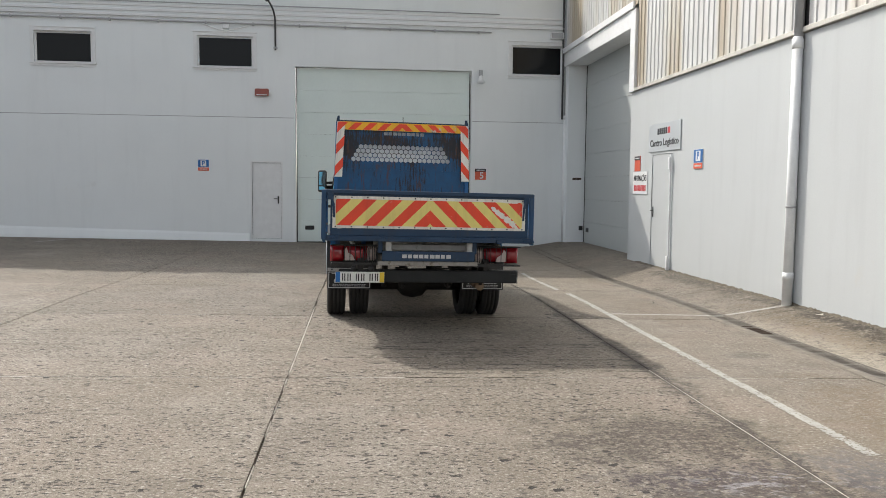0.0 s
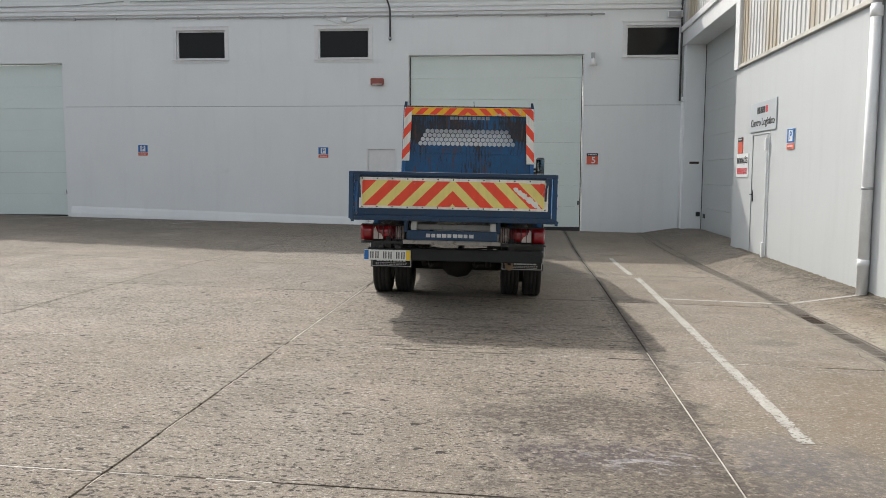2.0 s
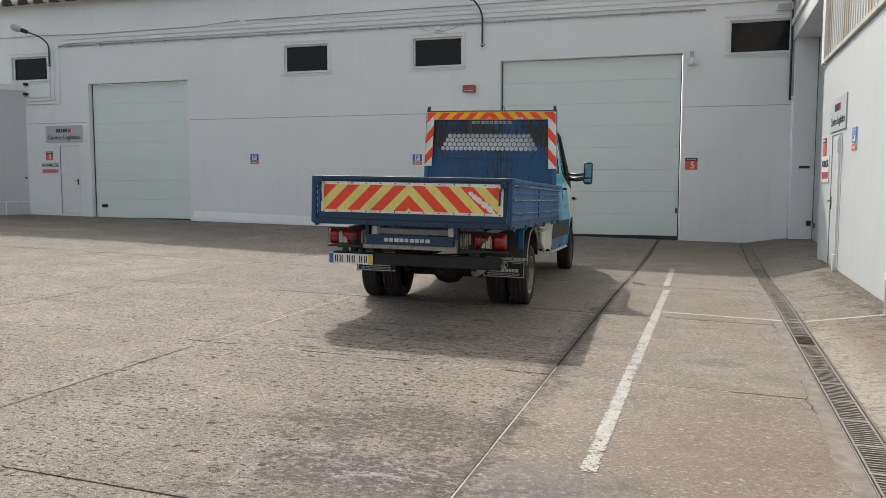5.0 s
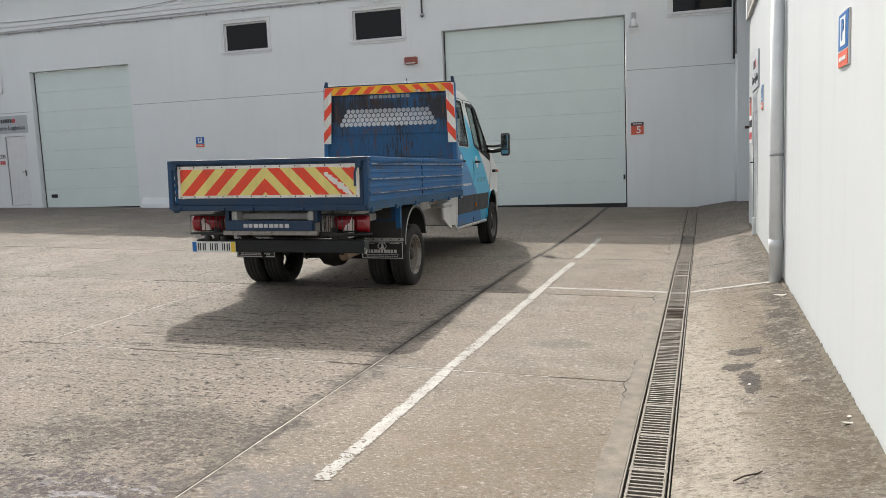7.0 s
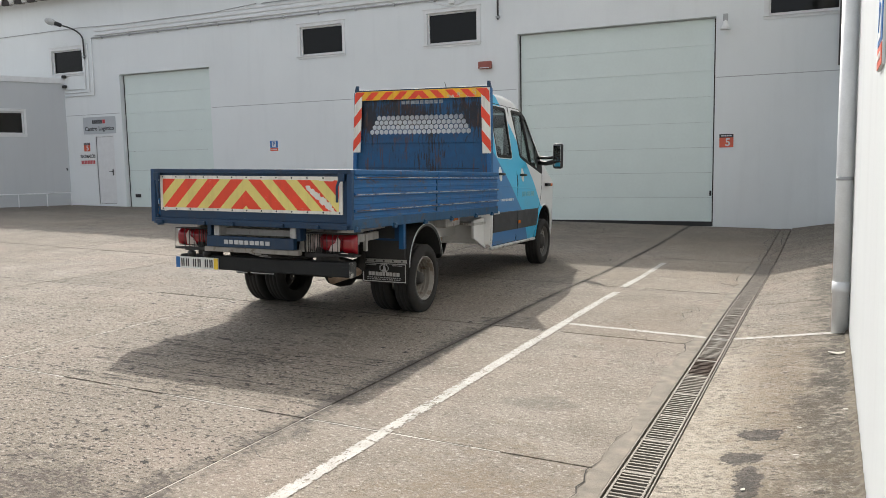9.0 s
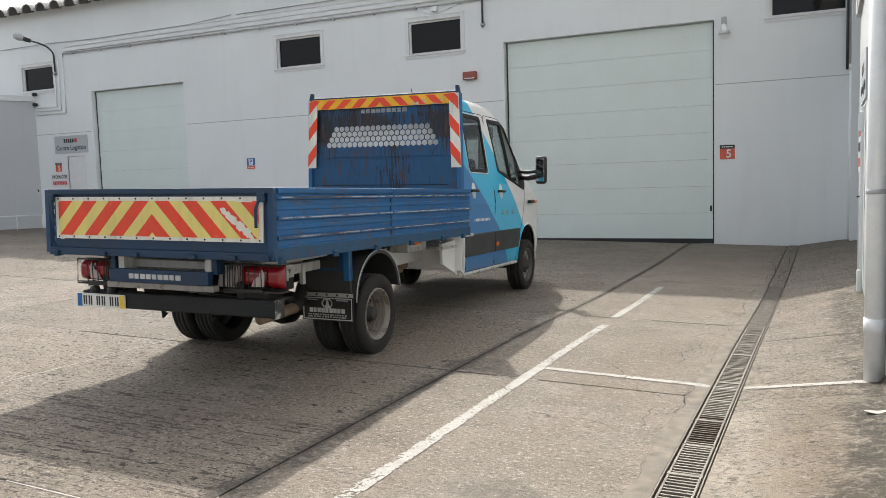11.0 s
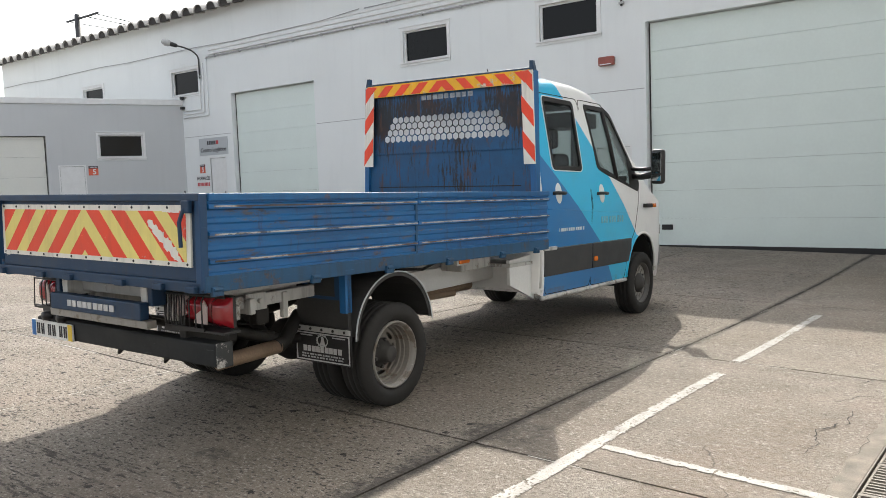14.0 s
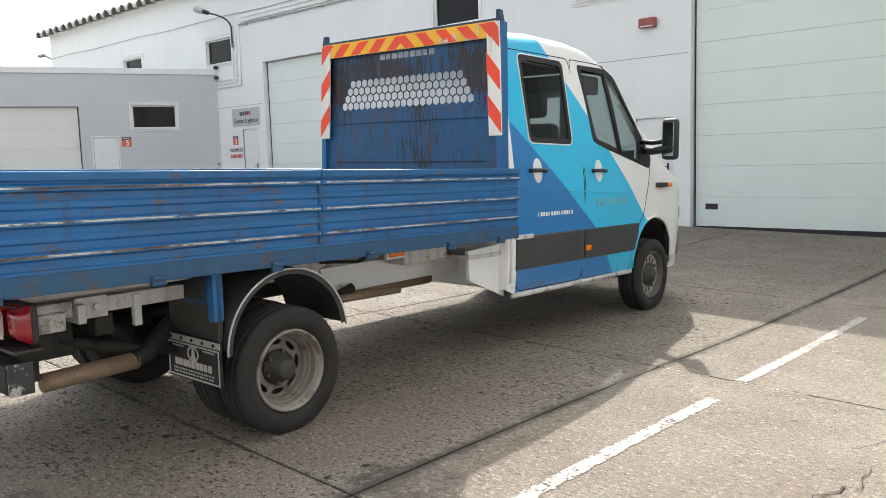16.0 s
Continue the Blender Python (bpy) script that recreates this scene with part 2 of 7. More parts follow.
def plaster_mat(name, tone=(0.80, 0.835, 0.84), streaks=0.25):
    n = Nodes(name)
    p = n.pos()
    big = n.noise(0.6, 4.0, p)
    runs = n.noise(2.4, 4.0, n.pos((1.6, 1.6, 0.16)), 0.6)
    fine = n.noise(55.0, 3.0, p)
    dark = tuple(c * 0.84 for c in tone)
    col = n.mix(n.ramp(big, [(0.3, 0.7), (0.7, 0.0)]), tone, tuple(c * 0.93 for c in tone))
    col = n.mix(n.ramp(runs, [(0.52, 0.0), (0.8, streaks)]), col, tuple(c * 0.8 for c in tone))
    col = n.mix(n.ramp(fine, [(0.25, 0.25), (0.5, 0.0)]), col, dark)
    # splashed dirt spots
    blot = n.noise(0.9, 5.0, n.pos((1.0, 1.0, 1.3)), 0.75)
    col = n.mix(n.ramp(blot, [(0.66, 0.0), (0.78, streaks)]), col, (0.5, 0.48, 0.43))
    n.bump(n.math("ADD", fine, n.math("MULTIPLY", n.noise(9.0, 3.0, p), 0.8)), 0.16, 0.006)
    return n.done(col, 0.85)


def worn_paint(name, color, rough=0.45, rust=(0.20, 0.085, 0.035), amount=0.5, grime=0.35, low=0.62):
    """Vehicle paint with scratches, streaked grime and rust in patches."""
    n = Nodes(name)
    v = n.pos(obj=True)
    big = n.noise(2.2, 5.0, v, 0.65)
    runs = n.noise(6.0, 5.0, n.pos((2.2, 2.2, 0.25), True), 0.7)
    scratch = n.noise(9.0, 4.0, n.pos((1.0, 0.25, 7.0), True), 0.75)
    fine = n.noise(70.0, 2.0, v)
    col = n.mix(n.ramp(big, [(0.3, 0.8), (0.7, 0.0)]), color, tuple(c * 0.78 for c in color))
    col = n.mix(n.ramp(runs, [(0.5, 0.0), (0.75, grime)]), col, (0.035, 0.032, 0.03))
    col = n.mix(n.ramp(scratch, [(0.64, 0.0), (0.72, 0.55)]), col, tuple(min(1, c * 1.5 + 0.06) for c in color))
    patches = n.math("MULTIPLY", n.ramp(n.noise(4.5, 6.0, v, 0.75), [(low, 0.0), (low + 0.05, 1.0)]), amount)
    col = n.mix(patches, col, n.ramp(fine, [(0.3, tuple(c * 0.4 for c in rust)), (0.7, rust)]))
    n.bump(n.math("ADD", n.math("MULTIPLY", patches, 0.6), n.math("MULTIPLY", fine, 0.3)), 0.12, 0.003)
    return n.done(col, n.ramp(big, [(0.3, rough - 0.08), (0.7, rough + 0.15)]))


def rib_mat():
    """Bed side paint whose raised ribs are rubbed down to bright and rusty metal."""
    n = Nodes("blue_bed_paint_worn")
    v = n.pos(obj=True)
    big = n.noise(1.6, 5.0, v, 0.65)
    col = n.mix(n.ramp(big, [(0.3, 0.8), (0.7, 0.0)]), (0.008, 0.135, 0.365), (0.008, 0.088, 0.245))
    smear = n.noise(5.0, 5.0, n.pos((1.0, 0.5, 3.0), True), 0.7)
    col = n.mix(n.ramp(smear, [(0.50, 0.0), (0.72, 0.38)]), col, (0.035, 0.050, 0.068))
    drip = n.noise(8.0, 4.0, n.pos((1.0, 2.2, 0.3), True), 0.7)
    col = n.mix(n.ramp(drip, [(0.56, 0.0), (0.70, 0.5)]), col, (0.045, 0.034, 0.028))
    worn = n.noise(3.0, 6.0, n.pos((1.0, 1.3, 10.0), True), 0.75)
    chips = n.math("MULTIPLY", n.ramp(n.noise(4.2, 6.0, n.pos((1, 0.8, 4.0), True), 0.8), [(0.565, 0.0), (0.63, 1.0)]), 0.8)
    col = n.mix(chips, col, n.ramp(worn, [(0.35, (0.045, 0.024, 0.016)), (0.6, (0.15, 0.12, 0.10))]))
    n.bump(worn, 0.08, 0.003)
    return n.done(col, n.ramp(big, [(0.3, 0.35), (0.7, 0.55)]))


def rub_mat(name, shift):
    """Rubbed rib: bright metal, turning brown and dark the higher the shift."""
    n = Nodes(name)
    w = n.math("ADD", n.noise(2.2, 6.0, n.pos((1.0, 1.0, 5.0), True), 0.75), shift)
    f = n.noise(14.0, 4.0, n.pos((1.0, 0.6, 2.0), True), 0.7)
    col = n.ramp(w, [(0.38, (0.010, 0.12, 0.31)), (0.43, (0.06, 0.06, 0.065)), (0.47, (0.52, 0.52, 0.50)), (0.55, (0.48, 0.45, 0.40)), (0.59, (0.22, 0.13, 0.07)), (0.68, (0.055, 0.034, 0.024))])
    col = n.mix(n.ramp(f, [(0.55, 0.0), (0.7, 0.7)]), col, (0.13, 0.075, 0.04))
    return n.done(col, 0.45, 0.2)


def livery_mat():
    """Cab paint: white, a cyan band and a blue field on a slant, a dark rubbing strip low down."""
    n = Nodes("cab_livery")
    o = n.add("ShaderNodeTexCoord").outputs["Object"]
    xyz = n.add("ShaderNodeSeparateXYZ", i0=o)
    y, z = xyz.outputs[1], xyz.outputs[2]
    # undo the small nose-down sit of the body
    zb = n.math("ADD", z, n.math("MULTIPLY", y, 0.0253))
    up = n.math("SUBTRACT", n.math("ADD", zb, n.math("MULTIPLY", y, 0.95)), 6.70)
    lo = n.math("SUBTRACT", n.math("ADD", zb, n.math("MULTIPLY", y, 0.73)), 4.65)
    lo2 = n.math("SUBTRACT", n.math("ADD", zb, n.math("MULTIPLY", y, 1.25)), 0.79 + 1.25 * 5.17)
    white = (0.80, 0.81, 0.81)
    col = n.mix(n.math("LESS_THAN", up, 0.0), white, (0.018, 0.49, 0.80))
    above = n.math("GREATER_THAN", zb, 0.88)
    blue = n.math("ADD", n.math("MULTIPLY", n.math("LESS_THAN", lo, 0.0), above), n.math("MULTIPLY", n.math("LESS_THAN", lo2, 0.0), n.math("SUBTRACT", 1.0, above)))
    col = n.mix(blue, col, (0.012, 0.180, 0.47))
    ends = n.math("ADD", n.math("LESS_THAN", y, 3.825), n.math("GREATER_THAN", y, 6.62))
    ends = n.math("ADD", ends, n.math("LESS_THAN", zb, 0.505))
    col = n.mix(n.math("MINIMUM", ends, 1.0), col, white)
    v = n.pos(obj=True)
    dirt = n.noise(3.0, 5.0, v, 0.7)
    col = n.mix(n.ramp(dirt, [(0.5, 0.0), (0.85, 0.18)]), col, (0.20, 0.18, 0.16))
    low = n.math("MULTIPLY", n.ramp(n.noise(7.0, 5.0, v, 0.75), [(0.5, 0.0), (0.66, 1.0)]), n.math("LESS_THAN", zb, 0.60))
    col = n.mix(n.math("MULTIPLY", low, 0.45), col, (0.10, 0.085, 0.07))
    return n.done(col, 0.28, 0.0, Coat_Weight=0.4, Coat_Roughness=0.12)


def clad_mat():
    n = Nodes("ribbed_cladding")
    p = n.pos()
    runs = n.noise(2.2, 4.0, n.pos((3.5, 3.5, 0.12)), 0.6)
    patch = n.noise(1.0, 2.0, n.pos((0.9, 0.9, 0.05)))
    col = n.ramp(patch, [(0.5, (0.59, 0.59, 0.575)), (0.57, (0.56, 0.54, 0.49)), (0.64, (0.42, 0.36, 0.27))])
    col = n.mix(n.ramp(runs, [(0.56, 0.0), (0.8, 0.5)]), col, (0.24, 0.20, 0.15))
    n.bump(n.noise(12.0, 3.0, p), 0.05, 0.004)
    return n.done(col, 0.5, 0.0)


M_CONCRETE = concrete_mat()
M_JOINT = simple("joint_filler", (0.035, 0.031, 0.026), 0.9, var=0.5, scale=9)
M_STRIP = simple("pale_joint_strip", (0.52, 0.49, 0.44), 0.8, var=0.4, scale=5)
M_MORTAR = simple("mortar_bedding", (0.205, 0.180, 0.147), 0.9, var=0.55, scale=9, bump=0.6)
M_SILT = simple("drain_silt", (0.075, 0.062, 0.047), 0.95, var=0.4, scale=9, bump=0.3)
M_SOIL = simple("swept_soil", (0.13, 0.11, 0.083), 0.95, var=0.6, scale=22, bump=0.5)
M_WALL = plaster_mat("white_plaster", (0.80, 0.832, 0.836))
# white plaster, its colour darkened so the sunlit east wall doesn't overexpose
M_WALL2 = plaster_mat("white_plaster_sunlit_tone", (0.50, 0.523, 0.528), 0.4)
M_WING = plaster_mat("grey_white_plaster", (0.565, 0.585, 0.595), 0.25)
M_TRIM = simple("white_trim", (0.76, 0.77, 0.77), 0.5, var=0.08)
M_SHADOWGAP = simple("dark_seal_and_gap_shade", (0.02, 0.02, 0.02), 0.6)
M_GATE = simple("gate_panel_paint", (0.70, 0.785, 0.755), 0.42, var=0.05, scale=1.2)
# grey gate paint, darkened to carry the shade inside the recess
M_GATE6 = simple("shaded_grey_gate_paint", (0.44, 0.465, 0.46), 0.45, var=0.06, scale=1.2)
M_GATE2 = simple("cream_gate_paint", (0.72, 0.73, 0.68), 0.45, var=0.05, scale=1.2)
M_PIPE = simple("painted_pipe", (0.83, 0.845, 0.845), 0.5, var=0.12)
M_GREYPIPE = simple("grey_conduit", (0.42, 0.43, 0.44), 0.5, var=0.2)
M_CABLE = simple("dark_cable", (0.07, 0.07, 0.072), 0.6)
M_CLAD = clad_mat()
M_FLASH = simple("dull_flashing", (0.55, 0.53, 0.48), 0.55, var=0.3, scale=3)
M_GLASSDARK = simple("dark_window_glass", (0.006, 0.007, 0.008), 0.06, var=0.1, Specular_IOR_Level=0.2)
M_TILE = simple("clay_tile", (0.50, 0.485, 0.46), 0.85, var=0.35, scale=4, bump=0.3)
M_TILEDARK = simple("tile_mouth_shade", (0.055, 0.051, 0.048), 0.9, var=0.4)
M_STEEL = simple("grate_steel", (0.21, 0.188, 0.160), 0.7, 0.15, var=0.5, scale=18, bump=0.2)
M_STEELEDGE = simple("worn_edge_steel", (0.20, 0.18, 0.155), 0.7, 0.2, var=0.35, scale=12)
M_RUST = simple("rusty_grate", (0.085, 0.06, 0.045), 0.8, 0.3, var=0.5, scale=15, bump=0.3)
M_BLACK = simple("black_plastic", (0.018, 0.018, 0.019), 0.5, var=0.3)
M_REDBOX = simple("faded_red_box", (0.30, 0.085, 0.065), 0.5, var=0.2)
M_SIGNGREY = simple("grey_sign_plate", (0.47, 0.50, 0.52), 0.4, var=0.06)
M_SIGNWHITE = simple("white_sign_plate", (0.74, 0.75, 0.75), 0.4, var=0.05)
M_SIGNBLUE = simple("blue_sign", (0.015, 0.14, 0.42), 0.4, var=0.08)
M_SIGNORANGE = simple("orange_sign", (0.66, 0.115, 0.06), 0.45, var=0.1)
M_INK = simple("dark_ink", (0.03, 0.03, 0.035), 0.5, var=0.1)
M_INKRED = simple("red_ink", (0.55, 0.06, 0.07), 0.5, var=0.1)
M_LAMPGLASS = simple("lamp_glass", (0.45, 0.46, 0.45), 0.15, var=0.2)


def line_mat():
    n = Nodes("worn_white_road_paint")
    p = n.pos()
    col = n.ramp(n.noise(9.0, 5.0, p, 0.7), [(0.3, (0.29, 0.275, 0.245)), (0.55, (0.385, 0.372, 0.342)), (0.7, (0.42, 0.41, 0.38))])
    col = n.mix(n.ramp(n.noise(95.0, 3.0, p, 0.7), [(0.36, 0.7), (0.46, 0.0)]), col, (0.21, 0.19, 0.16))
    n.bump(n.noise(60.0, 3.0, p), 0.4, 0.006)
    return n.done(col, 0.75)


M_LINE = line_mat()

# ---------------------------------------------------------------- mesh tools
def mesh_from(bm, name, smooth=False):
    me = bpy.data.meshes.new(name)
    bm.normal_update()
    bm.to_mesh(me)
    bm.free()
    if smooth:
        me.polygons.foreach_set("use_smooth", [True] * len(me.polygons))
    return me


def part(name, bm, material, parent=None, label="", smooth=False, m=None):
    """Links a bmesh as one mesh object, under a thing or a part if one is given."""
    me = mesh_from(bm, name, smooth)
    me.materials.append(material)
    ob = new(name, me)
    if parent is not None:
        ob.parent = parent
    if m is not None:
        ob.matrix_basis = m
    return tagged(ob, label)


def empty(name, m, label, category, group="", kind=""):
    ob = new(name)
    ob.matrix_basis = m
    ob.empty_display_size = 0.1
    return tagged(ob, label, category, group, kind)


def box(x0, x1, y0, y1, z0, z1, bevel=0.0, bm=None, m=None):
    own = bmesh.new()
    mat = Matrix.Translation(((x0 + x1) / 2, (y0 + y1) / 2, (z0 + z1) / 2)) @ Matrix.Diagonal((abs(x1 - x0), abs(y1 - y0), abs(z1 - z0), 1))
    bmesh.ops.create_cube(own, size=1, matrix=mat)
    if bevel:
        bmesh.ops.bevel(own, geom=own.edges[:], offset=bevel, segments=2, affect="EDGES", profile=0.5)
    if m is not None:
        own.transform(m)
    return merge(bm, own)


def merge(bm, own):
    if bm is None:
        return own
    me = bpy.data.meshes.new("tmp")
    own.to_mesh(me)
    own.free()
    bm.from_mesh(me)
    bpy.data.meshes.remove(me)
    return bm


def tube(points, r, seg=10, bm=None, caps=True):
    """A round tube along a list of points."""
    own = bmesh.new()
    pts = [Vector(p) for p in points]
    rings = []
    side = None
    for i, p in enumerate(pts):
        a = (pts[min(i + 1, len(pts) - 1)] - pts[max(i - 1, 0)]).normalized()
        if side is None:
            side = a.cross(Vector((0, 0, 1)))
            if side.length < 1e-3:
                side = a.cross(Vector((1, 0, 0)))
        side = (side - a * side.dot(a)).normalized()
        up = a.cross(side)
        rings.append([own.verts.new(p + (side * math.cos(k * math.tau / seg) + up * math.sin(k * math.tau / seg)) * r) for k in range(seg)])
    for ra, rb in zip(rings, rings[1:]):
        for k in range(seg):
            own.faces.new((ra[k], ra[(k + 1) % seg], rb[(k + 1) % seg], rb[k]))
    if caps:
        own.faces.new(rings[0][::-1])
        own.faces.new(rings[-1])
    bmesh.ops.recalc_face_normals(own, faces=own.faces[:])
    return merge(bm, own)


def arc_points(center, r, a0, a1, n, plane="yz", x=0.0):
    out = []
    for k in range(n + 1):
        a = radians(a0 + (a1 - a0) * k / n)
        u, v = center[0] + r * math.cos(a), center[1] + r * math.sin(a)
        out.append((x, u, v) if plane == "yz" else (u, x, v))
    return out


def prism(outline, depth0, depth1, holes=(), bm=None):
    """A plate in the x-z plane with holes, from y = depth0 to depth1."""
    from mathutils.geometry import tessellate_polygon
    own = bmesh.new()
    loops = [list(outline), *[list(h) for h in holes]]
    flat = [Vector((u, 0, v)) for lp in loops for u, v in lp]
    tris = tessellate_polygon([[Vector((u, v, 0)) for u, v in lp] for lp in loops])
    f = [own.verts.new((p.x, depth0, p.z)) for p in flat]
    b = [own.verts.new((p.x, depth1, p.z)) for p in flat]
    for t in tris:
        try:
            own.faces.new([f[i] for i in t])
            own.faces.new([b[i] for i in reversed(t)])
        except ValueError:
            pass
    k = 0
    for lp in loops:
        n = len(lp)
        for i in range(n):
            a, c = k + i, k + (i + 1) % n
            own.faces.new((f[a], f[c], b[c], b[a]))
        k += n
    bmesh.ops.recalc_face_normals(own, faces=own.faces[:])
    bmesh.ops.dissolve_limit(own, angle_limit=0.01, verts=own.verts[:], edges=own.edges[:]) if not holes else None
    return merge(bm, own)


def rect(u0, u1, z0, z1):
    return [(u0, z0), (u1, z0), (u1, z1), (u0, z1)]


def lathe(profile, seg=32, bm=None, axis="x", closed=False):
    """Turns a profile of (along, radius) about the x axis."""
    own = bmesh.new()
    rings = [[own.verts.new((a, r * math.cos(k * math.tau / seg), r * math.sin(k * math.tau / seg))) for k in range(seg)] for a, r in profile]
    pairs = list(zip(rings, rings[1:])) + ([(rings[-1], rings[0])] if closed else [])
    for ra, rb in pairs:
        for k in range(seg):
            own.faces.new((ra[k], ra[(k + 1) % seg], rb[(k + 1) % seg], rb[k]))
    bmesh.ops.recalc_face_normals(own, faces=own.faces[:])
    return merge(bm, own)


def text_mesh(body, size, width=None, heavy=0.018):
    """Letters as a mesh in the x-z plane, facing -y, centred."""
    cu = bpy.data.curves.new("letters", "FONT")
    cu.body, cu.size, cu.align_x, cu.align_y, cu.extrude = body, size, "CENTER", "CENTER", 0.002
    cu.offset = size * heavy
    ob = bpy.data.objects.new("letters", cu)
    scene.collection.objects.link(ob)
    bpy.context.view_layer.update()
    me = bpy.data.meshes.new_from_object(ob)
    bpy.data.objects.remove(ob)
    bm = bmesh.new()
    bm.from_mesh(me)
    bpy.data.meshes.remove(me)
    bm.transform(pose(0, 0, 0, 90))
    if width:
        xs = [v.co.x for v in bm.verts]
        k = width / (max(xs) - min(xs))
        bm.transform(Matrix.Diagonal((k, 1, 1, 1)))
    return bm


# ---------------------------------------------------------------- axes of the plan
# wall axes: x along the wall, y into it, z up
NORTH = pose(0, 21.65, 0)
YARD = pose(5.74, 6.5, 0, 0, 0, -1.2)            # y along the drain, x = 0 on the east wall's face
EAST = YARD @ pose(0, 0, 0, 0, 0, -90)           # u = -(distance along the wall)
WING = pose(-17.3, 21.65, 0, 0, 0, 65)           # u = 0 in the corner, negative towards the yard


def ground_z(lx, ly=0.0):
    """Height of the yard: its fall towards the drain and a shallow hollow before the far building."""
    if ly < 4.0 or ly > 14.8:
        dip = 0.0
    elif ly < 8.0:
        dip = 0.5 - 0.5 * math.cos(math.pi * (ly - 4.0) / 4.0)
    elif ly < 10.5:
        dip = 1.0
    else:
        dip = 0.5 + 0.5 * math.cos(math.pi * (ly - 10.5) / 4.3)
    dip *= 0.06 * min(1.0, max(0.0, (lx + 14.0) / 5.0)) * min(1.0, max(0.0, -lx / 0.9))
    if lx <= -1.12:
        return 0.0185 * (-3.45 - max(lx, -27.0)) - dip
    if lx <= -0.9:
        return -0.043 - dip
    return -0.043 + 0.14 * min(1.0, (lx + 0.9) / 0.9) - dip


# ---------------------------------------------------------------- ground
def build_ground():
    bm = bmesh.new()
    xs = [-2500, -60, -27, -14, -6, -1.125, -1.12, -1.115, -0.905, -0.9, -0.895, 0.0, 6, 2500]
    ys = [-2500, -60, -20, 0, 4.0, 5.0, 6.0, 7.0, 8.0, 9.1, 9.12, 10.5, 11.6, 12.7, 13.8, 14.8, 20, 60, 2500]
    grid = []
    for y in ys:
        row = []
        for x in xs:
            z = ground_z(x, y) - 0.03
            if -1.12 < x < -0.9 and y < 9.11:
                z -= 0.14
            row.append(bm.verts.new((x, y, z)))
        grid.append(row)
    for a, b in zip(grid, grid[1:]):
        for k in range(len(xs) - 1):
            bm.faces.new((a[k], a[k + 1], b[k + 1], b[k]))
    g = part("ground", bm, M_JOINT, m=YARD)
    tagged(g, "dark compacted ground under the concrete slabs", "ground", kind="structure")
    return g


build_ground()

SLAB_X = [-25.2, -21.95, -18.75, -15.55, -12.4, -9.27, -6.14, -3.05]
SLAB_Y = [-17.7, -14.8, -11.9, -8.95, -6.0, -3.05, -0.1, 2.91, 5.78, 9.15, 12.0, 14.9]


def slab(x0, x1, y0, y1, parent, name="slab"):
    bm = bmesh.new()
    x0, x1, y0, y1 = x0 + 0.008, x1 - 0.008, y0 + 0.007, y1 - 0.007
    nx, ny = 4, 6
    rows = []
    for j in range(ny + 1):
        rows.append([])
        for i in range(nx + 1):
            x, y = x0 + (x1 - x0) * i / nx, y0 + (y1 - y0) * j / ny
            dz = noise.noise(Vector((x * 0.4, y * 0.4, 3.0))) * 0.001
            rows[-1].append(bm.verts.new((x, y, ground_z(x, y) + dz)))
    for a, b in zip(rows, rows[1:]):
        for k in range(nx):
            bm.faces.new((a[k], a[k + 1], b[k + 1], b[k]))
    edge = [e for e in bm.edges if e.is_boundary]
    ext = bmesh.ops.extrude_edge_only(bm, edges=edge)
    for v in [v for v in ext["geom"] if isinstance(v, bmesh.types.BMVert)]:
        c = Vector(((x0 + x1) / 2, (y0 + y1) / 2, 0))
        v.co.z -= 0.028
        v.co.x += 0.003 * (1 if v.co.x > c.x else -1)
        v.co.y += 0.003 * (1 if v.co.y > c.y else -1)
    bmesh.ops.recalc_face_normals(bm, faces=bm.faces[:])
    return part(name, bm, M_CONCRETE, parent)


